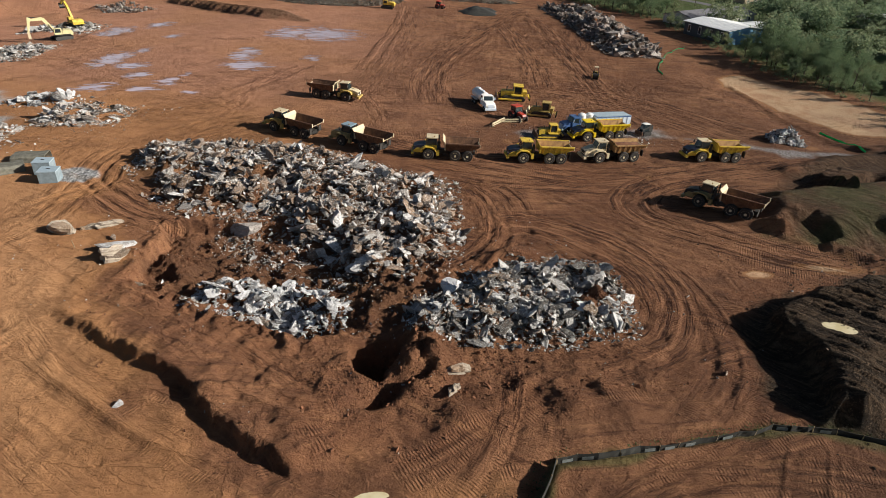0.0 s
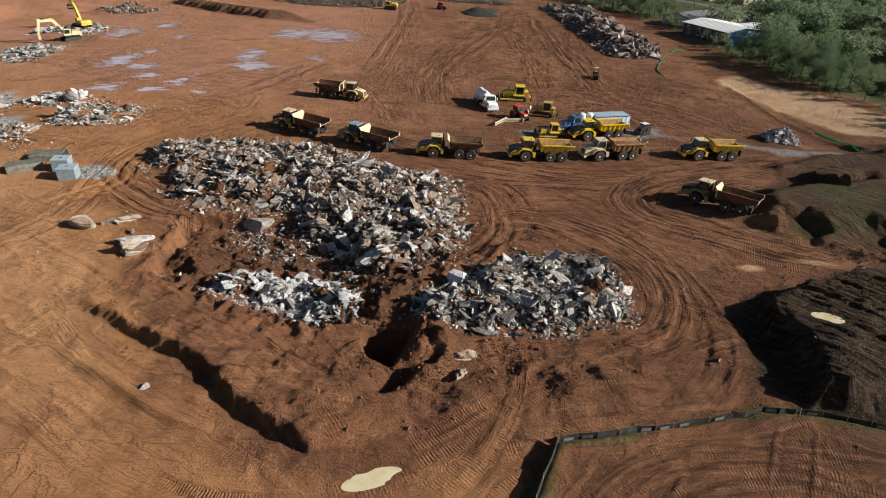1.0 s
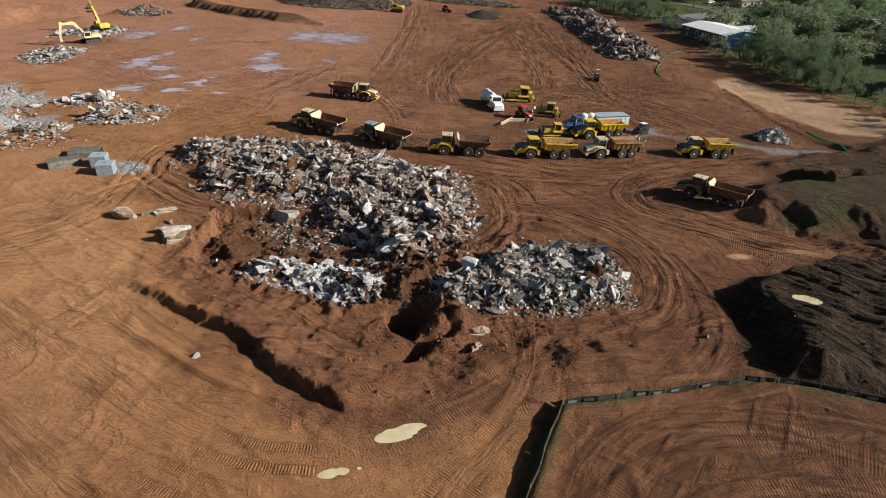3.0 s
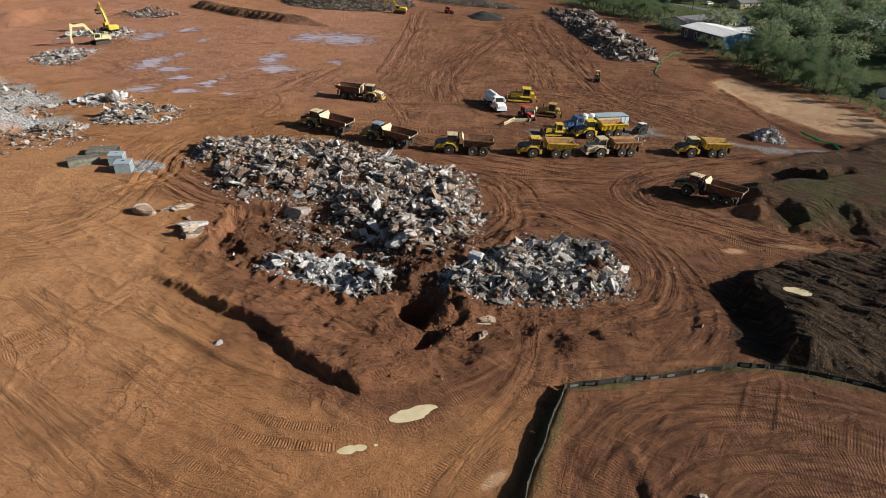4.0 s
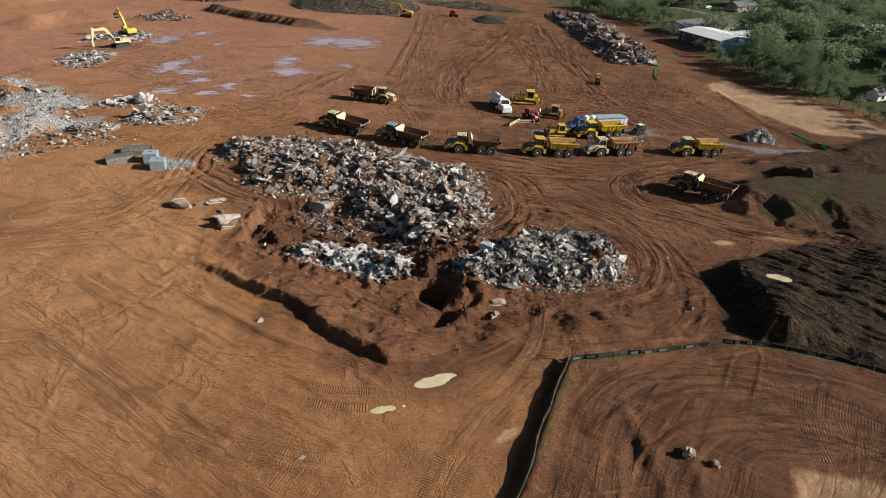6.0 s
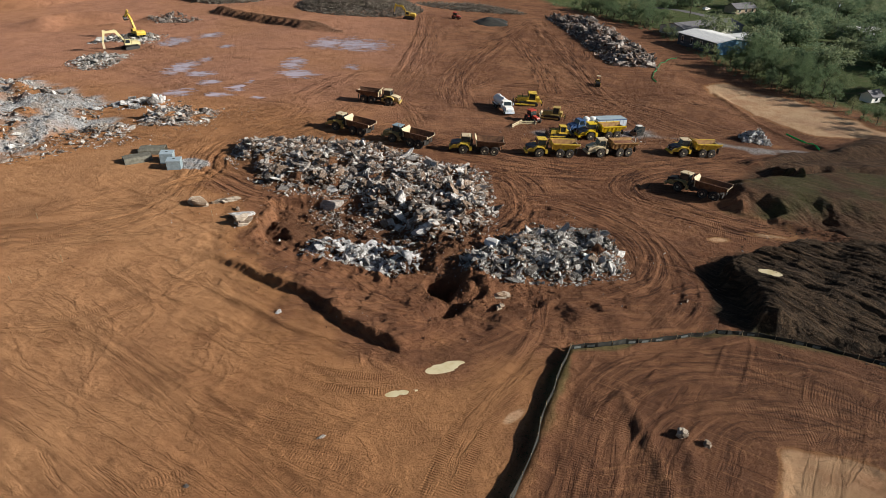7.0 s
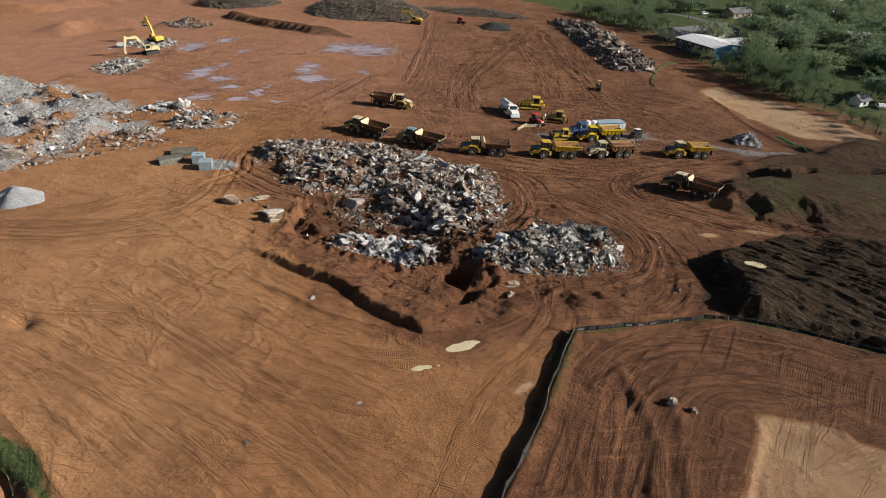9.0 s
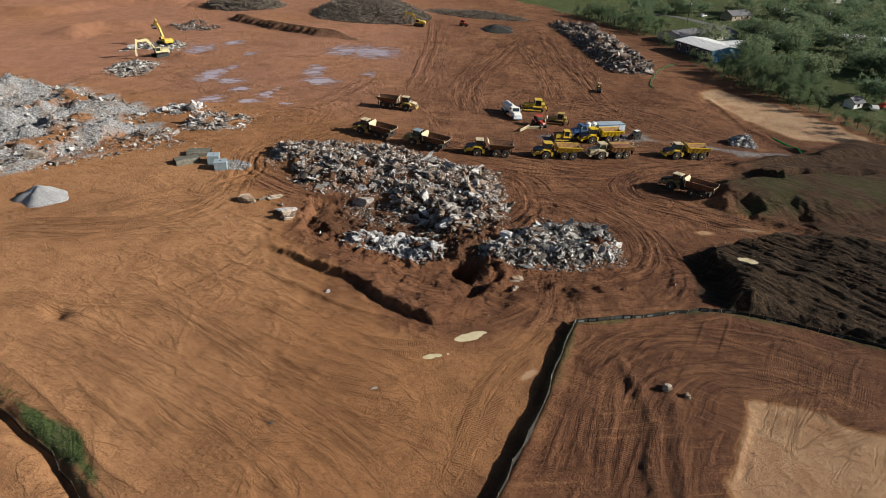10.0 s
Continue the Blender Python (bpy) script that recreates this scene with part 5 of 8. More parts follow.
TRUCKS = [
    # front axle x, y, heading, bend of the hitch, body, hood, bed, roof, label
    (-27.8, 96.9, 155, 0, M_OLDYELLOW, M_BLACK, M_RUST, M_CREAM, "dusty yellow articulated dump truck with an empty rusty bed"),
    (-15.8, 91.8, 153, 0, M_OLIVE, M_OLIVE, M_RUST, M_BLUEGREY, "muddy olive-yellow articulated dump truck with an empty dark bed"),
    (-2.5, 87.8, 180, 0, M_YELLOW, M_HOOD, M_RUST, M_CREAM, "yellow articulated dump truck with dark hood and rusty bed"),
    (12.2, 88.4, 185, 0, M_YELLOW, M_HOOD, M_YELLOW, M_YELLOW, "yellow articulated dump truck with an ochre bed"),
    (24.4, 90.0, 193, 0, M_CREAM, M_CREAM, M_OCHRE, M_CREAM, "older cream-yellow dump truck, earth heaped in its bed"),
    (41.8, 92.4, 187, 0, M_YELLOW, M_HOOD, M_YELLOW, M_CREAM, "clean yellow articulated dump truck with dark hood"),
    (35.8, 74.4, 136, 5, M_OLIVE, M_BLACK, M_RUST, M_CREAM, "muddy dump truck standing tilted on the edge of the soil mounds"),
    (-18.6, 115.9, -12, 0, M_OLDYELLOW, M_CREAM, M_RUST, M_CREAM, "dusty cream dump truck standing alone on the wet pad"),
    (24.6, 100.2, 193, 0, M_FRESH, M_HOOD, M_FRESH, M_FRESH, "bright clean yellow dump truck with a fresh painted bed"),
]
for x, y, heading, bend, body, hood, bed, roof, label in TRUCKS:
    c, s = math.cos(radians(heading)), math.sin(radians(heading))
    mid = ground_pose(x - 3.1 * c, y - 3.1 * s, heading, 0.06)
    truck = dump_truck(mid @ Matrix.Scale(0.955, 4) @ Matrix.Translation((3.1, 0, 0)), "dump_truck", body, hood, bed, M_CREAM, roof, label, bend)
    if "heaped" in label:
        load = bmesh.new()
        rows = [[load.verts.new((-3.0 - 1.25 * i, -1.3 + 0.65 * j, 2.55 + 0.5 * math.exp(-((j - 2) / 1.4) ** 2 - ((i - 1.6) / 1.5) ** 2))) for j in range(5)] for i in range(5)]
        for a, b in zip(rows, rows[1:]):
            for j in range(4):
                load.faces.new((a[j], a[j + 1], b[j + 1], b[j]))
        part("load", load, M_DIRTHEAP, truck, "heap of red earth", smooth=True)


# ---- other machines ----
def crawler(parent, x0, x1, y, w, h, material=None):
    """One crawler track: a rounded loop with shoes and a side plate."""
    r = h / 2
    n = 8
    pts = [(x1 - r + r * math.cos(a), r + r * math.sin(a)) for a in [-math.pi / 2 + math.pi * i / n for i in range(n + 1)]]
    pts += [(x0 + r + r * math.cos(a), r + r * math.sin(a)) for a in [math.pi / 2 + math.pi * i / n for i in range(n + 1)]]
    t = part("crawler_track", profile(pts, y - w / 2, y + w / 2, 0.0), M_BLACK, parent)
    part("track_frame", box(x0 + r, x1 - r, y - w / 2 - 0.03, y + w / 2 + 0.03, h * 0.3, h * 0.62, 0.03), material or M_OLDYELLOW, t)
    count = int((x1 - x0 - 2 * r) / 0.42)
    bm = bmesh.new()
    for i in range(count):
        x = x0 + r + 0.42 * i
        add_box(bm, x, x + 0.1, y - w / 2, y + w / 2, h - 0.005, h + 0.07)
    part("track_shoes", bm, M_BLACK, t)
    return t


def dozer(m, label, body=None, scale=1.0, ripper=True, blade_material=None, low=1.0):
    body = body or M_YELLOW
    t = thing("bulldozer", m, label, "bulldozer", "parked earthmoving machines")
    for s in (-1, 1):
        crawler(t, -1.9, 1.9, s * 1.05, 0.62, 1.05, body)
        part("fender", box(-1.5, 0.4, s * 1.0 - 0.35, s * 1.0 + 0.35, 1.22, 1.4, 0.04), body, t)
        part("push_arm", box(0.2, 2.55, s * 1.5 - 0.1, s * 1.5 + 0.1, 0.35, 0.62, 0.03), body, t)
        part("lift_cylinder", tube((1.7, s * 0.5, 1.75), (2.5, s * 0.55, 1.0), 0.08, n=8), M_BLACK, t)
    part("hood", profile([(-0.1, 0.7), (2.1, 0.7), (2.15, 1.75), (1.9, 1.95), (-0.1, 2.05)], -0.6, 0.6, 0.08), body, t)
    part("radiator_grille", box(2.14, 2.2, -0.48, 0.48, 0.85, 1.7, 0.02), M_BLACK, t)
    part("rear_body", box(-2.0, -0.1, -0.75, 0.75, 0.65, 1.55, 0.08), body, t)
    part("cab", profile([(-1.35, 1.5), (0.05, 1.5), (0.1, 2.2), (-0.1, 2.98), (-1.35, 2.98)], -0.72, 0.72, 0.05), M_BLACK, t, "dark glazed cab")
    part("cab_roof", box(-1.5, 0.1, -0.86, 0.86, 2.98, 3.14, 0.05), body, t)
    for s in (-1, 1):
        part("cab_post", box(-1.45, -1.25, s * 0.78 - 0.07, s * 0.78 + 0.07, 1.4, 3.0, 0.02), body, t)
        part("front_post", box(-0.06, 0.08, s * 0.76 - 0.05, s * 0.76 + 0.05, 1.5, 3.0, 0.02), body, t)
        part("window", box(-1.15, -0.12, s * 0.73 - 0.012, s * 0.73 + 0.012, 1.95, 2.85, 0), M_GLASS, t)
    part("exhaust", tube((1.2, 0.3, 1.9), (1.2, 0.3, 2.9), 0.08, n=8), M_BLACK, t)
    part("fuel_tank", box(-2.15, -1.5, -0.8, 0.8, 1.5, 2.05, 0.08), body, t)
    bm = bmesh.new()
    curve = [(2.75, 0.12), (2.62, 0.5), (2.62, 0.95), (2.78, 1.42), (2.9, 1.4), (2.74, 0.95), (2.74, 0.5), (2.88, 0.12)]
    add_profile(bm, [(x, z) for x, z in curve], -1.95, 1.95)
    part("blade", bm, blade_material or M_RUST, t, "scoured steel blade")
    if ripper:
        part("ripper_beam", box(-2.75, -2.5, -0.9, 0.9, 0.75, 1.05, 0.04), body, t)
        for s in (-1, 0, 1):
            part("ripper_shank", box(-2.8, -2.62, s * 0.75 - 0.05, s * 0.75 + 0.05, 0.2, 1.25, 0.02), M_BLACK, t)
        for s in (-1, 1):
            part("ripper_arm", tube((-2.0, s * 0.5, 1.2), (-2.6, s * 0.5, 0.95), 0.08, n=8), body, t)
    t.scale = (scale, scale, scale * low)
    return t


def beam(bm, a, b, h0, h1, w):
    """A tapered box girder in the xz plane from a to b."""
    a, b = Vector((a[0], 0, a[1])), Vector((b[0], 0, b[1]))
    d = (b - a).normalized()
    up = Vector((-d.z, 0, d.x))
    vs = []
    for p, h in ((a, h0), (b, h1)):
        for s, k in ((-1, -1), (1, -1), (1, 1), (-1, 1)):
            vs.append(bm.verts.new(p + up * (k * h / 2) + Vector((0, s * w / 2, 0))))
    for f in ((0, 1, 2, 3), (7, 6, 5, 4), (0, 4, 5, 1), (1, 5, 6, 2), (2, 6, 7, 3), (3, 7, 4, 0)):
        bm.faces.new([vs[i] for i in f])
    return bm


def excavator(m, label, elbow, knee, tip, body=None, track_turn=0.0, bucket=True):
    """Boom from (1, 1.9) by elbow to knee, stick to tip, in the machine's own plane."""
    body = body or M_FRESH
    t = thing("excavator", m, label, "excavator", "working excavators")
    for s in (-1, 1):
        crawler(t, -2.3, 2.3, s * 1.25, 0.65, 1.0, M_BLACK).matrix_basis = Matrix.Rotation(radians(track_turn), 4, "Z")
    part("undercarriage", box(-1.2, 1.2, -1.0, 1.0, 0.4, 1.0, 0.05), M_BLACK, t).matrix_basis = Matrix.Rotation(radians(track_turn), 4, "Z")
    part("turntable", tube((0, 0, 0.95), (0, 0, 1.2), 0.75, n=16), M_BLACK, t)
    part("upper_deck", box(-2.6, 1.5, -1.45, 1.45, 1.18, 1.5, 0.05), M_BLACK, t)
    part("engine_cover", profile([(-2.5, 1.5), (-0.4, 1.5), (-0.4, 2.3), (-0.8, 2.55), (-2.4, 2.45)], -1.42, 1.42, 0.1), body, t)
    part("counterweight", profile([(-2.75, 1.2), (-2.2, 1.2), (-2.2, 2.35), (-2.6, 2.3), (-2.85, 1.9)], -1.46, 1.46, 0.12), body, t)
    part("side_deck", box(-0.4, 1.4, -1.42, -0.5, 1.5, 2.0, 0.06), body, t)
    part("cab", profile([(-0.3, 1.5), (1.5, 1.5), (1.55, 2.2), (1.2, 3.05), (-0.3, 3.05)], 0.45, 1.42, 0.08), body, t)
    part("cab_window", profile([(0.0, 2.0), (1.42, 2.0), (1.15, 2.95), (0.0, 2.95)], 1.415, 1.435, 0), M_GLASS, t)
    part("inner_window", profile([(0.0, 2.0), (1.42, 2.0), (1.15, 2.95), (0.0, 2.95)], 0.43, 0.45, 0), M_GLASS, t)
    part("exhaust", tube((-1.4, -0.6, 2.4), (-1.4, -0.6, 2.95), 0.08, n=8), M_BLACK, t)
    bm = beam(bmesh.new(), (0.9, 1.9), elbow, 0.55, 0.85, 0.55)
    beam(bm, elbow, knee, 0.85, 0.45, 0.5)
    part("boom", bm, body, t)
    k, e = Vector(knee), Vector(tip)
    d = (e - k).normalized()
    bm = beam(bmesh.new(), tuple(k - d * 0.7), tuple(e), 0.75, 0.35, 0.42)
    part("stick", bm, body, t)
    mid = Vector(elbow) * 0.6 + Vector((0.9, 1.9)) * 0.4
    for s in (-1, 1):
        part("boom_cylinder", tube((1.3, s * 0.42, 1.6), (mid.x, s * 0.36, mid.y), 0.1, n=8), M_BLACK, t)
    top = Vector(elbow) * 0.5 + k * 0.5
    part("stick_cylinder", tube((top.x, 0, top.y + 0.55), ((k - d * 0.6).x, 0, (k - d * 0.6).y + 0.1), 0.1, n=8), M_BLACK, t)
    if bucket:
        x, z = tip
        part("bucket", profile([(x + 0.25, z + 0.2), (x + 0.45, z - 0.6), (x + 0.15, z - 1.2), (x - 0.5, z - 1.25), (x - 1.05, z - 0.8), (x - 0.75, z - 0.75), (x - 0.4, z - 0.95), (x, z - 0.85), (x + 0.1, z - 0.4), (x - 0.2, z + 0.2)], -0.65, 0.65, 0.0), M_BLACK, t)
    else:
        x, z = tip
        part("hammer", box(x - 0.3, x + 0.3, -0.3, 0.3, z - 1.5, z + 0.2, 0.05), M_CREAM, t)
        part("chisel", tube((x, 0, z - 1.5), (x, 0, z - 2.3), 0.09, 0.05, 8), M_BLACK, t)
    return t


def lorry_cab(t, body, sleeper=False):
    part("hood", profile([(2.2, 0.85), (4.0, 0.8), (4.1, 1.35), (3.9, 1.7), (2.2, 1.9)], -0.95, 0.95, 0.12), body, t)
    part("grille", box(4.06, 4.13, -0.55, 0.55, 0.85, 1.45, 0.02), M_SILVER, t)
    part("bumper", box(4.05, 4.3, -1.15, 1.15, 0.45, 0.82, 0.05), M_SILVER, t)
    part("cab", profile([(0.9, 0.95), (2.3, 0.95), (2.45, 1.85), (2.1, 2.75), (0.9, 2.75)], -1.1, 1.1, 0.1), body, t)
    bm = bmesh.new()
    vs = [bm.verts.new(p) for p in ((2.475, -0.95, 1.9), (2.475, 0.95, 1.9), (2.165, 0.9, 2.66), (2.165, -0.9, 2.66), (2.42, -0.95, 1.88), (2.42, 0.95, 1.88), (2.11, 0.9, 2.64), (2.11, -0.9, 2.64))]
    for f in ((0, 1, 2, 3), (7, 6, 5, 4), (0, 4, 5, 1), (1, 5, 6, 2), (2, 6, 7, 3), (3, 7, 4, 0)):
        bm.faces.new([vs[i] for i in f])
    part("windscreen", bm, M_GLASS, t)
    for s in (-1, 1):
        part("side_window", profile([(1.15, 1.8), (2.2, 1.85), (1.98, 2.6), (1.15, 2.6)], s * 1.11 - 0.012, s * 1.11 + 0.012, 0), M_GLASS, t)
        part("fender", profile([(2.55, 0.75), (2.7, 1.15), (3.1, 1.32), (3.6, 1.25), (3.95, 0.85), (3.85, 0.8), (3.5, 1.12), (3.1, 1.2), (2.8, 1.05), (2.68, 0.75)], s * 1.02 - 0.22, s * 1.02 + 0.22, 0.02), body, t)
        part("headlight", box(4.02, 4.1, s * 0.8 - 0.13, s * 0.8 + 0.13, 1.0, 1.22, 0.02), M_LENS, t)
        part("mirror", box(2.35, 2.42, s * 1.35 - 0.1, s * 1.35 + 0.1, 1.95, 2.45, 0.02), M_SILVER, t)
        wheel(t, 3.25, s * 1.0, 0.5, 0.3, M_WHITEPAINT, s)
    part("front_axle", tube((3.25, -0.9, 0.5), (3.25, 0.9, 0.5), 0.09, n=8), M_BLACK, t)


def chassis_axles(t, xs, x0, x1):
    part("chassis", box(x0, x1, -0.42, 0.42, 0.6, 0.9, 0.03), M_BLACK, t)
    for x in xs:
        part("axle", tube((x, -0.9, 0.5), (x, 0.9, 0.5), 0.09, n=8), M_BLACK, t)
        for s in (-1, 1):
            wheel(t, x, s * 0.95, 0.5, 0.5, M_WHITEPAINT, s)


def drum(t, name, x0, x1, rx, rz, zc, material, label=""):
    """An oval tank lying along x, with domed ends."""
    bm = bmesh.new()
    n, rings = 20, []
    for x, k in ((x0 - 0.22, 0.0), (x0 - 0.16, 0.6), (x0, 1), (x1, 1), (x1 + 0.16, 0.6), (x1 + 0.22, 0.0)):
        k = max(k, 0.05)
        rings.append([bm.verts.new((x, rx * k * math.cos(2 * math.pi * i / n), zc + rz * k * math.sin(2 * math.pi * i / n))) for i in range(n)])
    for a, b in zip(rings, rings[1:]):
        for i in range(n):
            bm.faces.new((a[i], a[(i + 1) % n], b[(i + 1) % n], b[i]))
    bm.faces.new(rings[0][::-1])
    bm.faces.new(rings[-1])
    return part(name, bm, material, t, label)


def water_truck(m):
    t = thing("water_truck", m, "white water tanker truck parked on red clay", "truck", "parked earthmoving machines")
    lorry_cab(t, M_WHITEPAINT)
    chassis_axles(t, (-2.2, -3.5), -4.6, 3.0)
    drum(t, "tank", -4.3, 0.55, 1.15, 0.95, 1.95, M_WHITEPAINT)
    part("walkway", box(-4.2, 0.4, -0.3, 0.3, 2.86, 2.96, 0.02), M_WHITEPAINT, t)
    for x in (-3.2, -0.6):
        part("hatch", tube((x, 0, 2.9), (x, 0, 3.1), 0.26, n=12), M_SILVER, t)
    part("spray_bar", box(-4.9, -4.6, -1.1, 1.1, 0.65, 0.85, 0.03), M_BLACK, t)
    for s in (-1, 1):
        part("mudguard", box(-4.3, -1.4, s * 1.0 - 0.28, s * 1.0 + 0.28, 1.06, 1.12, 0.02), M_WHITEPAINT, t)
    return t


def road_tractor(m):
    t = thing("service_truck", m, "blue truck with two upright white tanks behind its cab", "truck", "parked earthmoving machines")
    lorry_cab(t, M_BLUEPAINT)
    for x in (0.15, -1.35):
        bm = add_tube(bmesh.new(), (x, 0, 0.95), (x, 0, 3.0), 0.72, n=18)
        add_tube(bm, (x, 0, 3.0), (x, 0, 3.25), 0.72, 0.35, 18)
        part("tank", bm, M_WHITEPAINT, t, "white domed tank")
    chassis_axles(t, (-1.9, -3.2), -3.9, 3.0)
    for s in (-1, 1):
        part("fuel_tank", tube((-0.3, s * 1.0, 0.65), (1.2, s * 1.0, 0.65), 0.32, n=12), M_SILVER, t)
    return t


def trailer(m):
    t = thing("semi_trailer", m, "aluminium trailer with a pale blue tarp", "trailer", "parked earthmoving machines")
    part("body", profile([(-6.9, 1.2), (-0.3, 1.1), (0, 1.5), (0, 2.75), (-7.1, 2.75)], -1.28, 1.28, 0.06), M_SILVER, t, "ribbed aluminium body")
    part("tarp", profile([(-7.05, 2.75), (0.02, 2.75), (-0.1, 2.92), (-3.5, 2.98), (-7.0, 2.9)], -1.24, 1.24, 0.05), M_LID, t, "pale blue tarp")
    for s in (-1, 1):
        for k in range(8):
            x = -0.5 - 0.85 * k
            part("rib", box(x - 0.06, x + 0.06, s * 1.31 - 0.04, s * 1.31 + 0.04, 1.25, 2.7, 0), M_SILVER, t)
        part("top_rail", box(-7.1, 0, s * 1.3 - 0.06, s * 1.3 + 0.06, 2.66, 2.79, 0.02), M_BLUEPAINT, t)
        part("landing_leg", box(-1.3, -1.15, s * 0.8 - 0.07, s * 0.8 + 0.07, 0.05, 1.2, 0.01), M_BLACK, t)
    chassis_axles(t, (-4.8, -6.1), -6.8, -0.5)
    part("tailgate", box(-7.2, -7.05, -1.25, 1.25, 1.25, 2.75, 0.03), M_SILVER, t)
    return t


def farm_tractor(m):
    t = thing("tractor", m, "red tractor with a dark glazed cab", "tractor", "parked earthmoving machines")
    part("hood", profile([(0.3, 0.8), (2.1, 0.75), (2.2, 1.15), (2.0, 1.45), (0.3, 1.65)], -0.42, 0.42, 0.1), M_RED, t)
    part("grille", box(2.16, 2.24, -0.33, 0.33, 0.8, 1.2, 0.02), M_BLACK, t)
    part("cab", profile([(-1.1, 1.1), (0.3, 1.1), (0.4, 1.7), (0.2, 2.55), (-1.1, 2.55)], -0.75, 0.75, 0.06), M_GLASS, t, "dark glass cab")
    part("roof", box(-1.2, 0.35, -0.85, 0.85, 2.55, 2.72, 0.06), M_RED, t)
    part("chassis", box(-1.0, 1.9, -0.3, 0.3, 0.5, 0.95, 0.04), M_BLACK, t)
    part("rear_axle", tube((-0.6, -0.8, 0.85), (-0.6, 0.8, 0.85), 0.14, n=8), M_BLACK, t)
    part("front_axle", tube((1.55, -0.7, 0.6), (1.55, 0.7, 0.6), 0.1, n=8), M_BLACK, t)
    for s in (-1, 1):
        wheel(t, -0.6, s * 0.95, 0.86, 0.5, M_RED, s)
        wheel(t, 1.55, s * 0.85, 0.6, 0.36, M_RED, s)
        part("fender", profile([(-1.5, 1.3), (-1.1, 1.7), (-0.3, 1.75), (0.2, 1.35), (0.1, 1.3), (-0.35, 1.62), (-1.05, 1.58), (-1.4, 1.25)], s * 0.95 - 0.27, s * 0.95 + 0.27, 0.0), M_RED, t)
    part("exhaust", tube((1.0, 0.3, 1.5), (1.0, 0.3, 2.4), 0.05, n=8), M_BLACK, t)
    return t


def skid_steer(m):
    t = thing("skid_steer_loader", m, "dark compact loader with a pale cab roof on gravel", "loader", "parked earthmoving machines")
    for s in (-1, 1):
        crawler(t, -0.9, 0.9, s * 0.75, 0.4, 0.75, M_BLACK)
        part("lift_arm", profile([(-1.3, 1.75), (-1.0, 1.95), (1.0, 1.15), (1.35, 0.45), (1.15, 0.4), (0.9, 1.0), (-1.1, 1.7)], s * 0.62 - 0.07, s * 0.62 + 0.07, 0.0), M_BLACK, t)
    part("engine_cover", box(-1.35, -0.5, -0.55, 0.55, 0.6, 1.6, 0.08), M_BLACK, t)
    part("cab", profile([(-0.6, 0.6), (0.75, 0.6), (0.8, 1.1), (0.5, 2.0), (-0.6, 2.0)], -0.5, 0.5, 0.05), M_GLASS, t)
    part("roof", box(-0.7, 0.6, -0.56, 0.56, 2.0, 2.1, 0.03), M_WHITEPAINT, t)
    part("bucket", profile([(1.2, 0.1), (1.9, 0.08), (1.95, 0.12), (1.35, 0.2), (1.3, 0.75), (1.15, 0.78)], -0.95, 0.95, 0.0), M_RUST, t)
    return t


def roller(m):
    t = thing("soil_compactor", m, "small yellow and black soil compactor with canopy", "roller", "parked earthmoving machines")
    part("drum", lathe_y([(-1.0, 0.66), (-1.0, 0.75), (1.0, 0.75), (1.0, 0.66)], 24), M_BLACK, t).matrix_basis = Matrix.Translation((1.9, 0, 0.75))
    for s in (-1, 1):
        part("drum_arm", box(0.7, 2.0, s * 1.12 - 0.08, s * 1.12 + 0.08, 0.6, 0.95, 0.03), M_YELLOW, t)
        wheel(t, -1.3, s * 0.8, 0.75, 0.5, M_YELLOW, s)
        part("canopy_post", box(-0.55, -0.45, s * 0.6 - 0.05, s * 0.6 + 0.05, 1.5, 2.75, 0.01), M_BLACK, t)
        part("front_post", box(0.55, 0.65, s * 0.6 - 0.05, s * 0.6 + 0.05, 1.1, 2.75, 0.01), M_BLACK, t)
    part("cross_beam", box(0.6, 0.85, -1.2, 1.2, 0.6, 1.0, 0.03), M_YELLOW, t)
    part("engine_cover", profile([(-2.2, 0.7), (-0.5, 0.7), (-0.5, 1.6), (-2.1, 1.45)], -0.6, 0.6, 0.1), M_YELLOW, t)
    part("platform", box(-0.6, 0.7, -0.7, 0.7, 0.85, 1.1, 0.04), M_BLACK, t)
    part("seat", box(-0.35, 0.15, -0.3, 0.3, 1.1, 1.65, 0.08), M_BLACK, t)
    part("canopy", box(-0.75, 0.85, -0.8, 0.8, 2.75, 2.85, 0.04), M_CREAM, t)
    return t


dozer(ground_pose(14.6, 123.0, 178, 0.05, 1.8), "large yellow bulldozer with blade and rear ripper", scale=1.25, low=0.78)
dozer(ground_pose(19.2, 112.6, 163, 0.05, 1.8), "dusty yellow bulldozer with a cream blade", M_OLDYELLOW, 1.02, True, M_CREAM, 0.88)
dozer(ground_pose(18.6, 100.4, 186, 0.05, 1.8), "yellow bulldozer parked on gravel behind a dump truck", scale=0.9, low=0.85)
water_truck(ground_pose(8.0, 116.4, -74, 0.03, 2.5))
farm_tractor(ground_pose(14.0, 109.4, -58, 0.03, 1.2))
trailer_pose = ground_pose(30.5, 106.0, 196, 0.03, 3.0)
trailer(trailer_pose @ Matrix.Translation((3.5, 0, 0)))
road_tractor(trailer_pose @ Matrix.Translation((5.6, 0, 0)))
skid_steer(ground_pose(36.6, 103.8, 205, 0.02, 0.8))
roller(ground_pose(37.2, 146.2, -102, 0.02, 1.5)).scale = (0.8, 0.66, 0.95)
excavator(ground_pose(-103.0, 167.0, 216, 0.05, 2.0), "pale yellow excavator with a rock hammer lowered", (3.2, 5.6), (6.4, 5.4), (7.2, 2.4), M_DUSTY, 20, False)
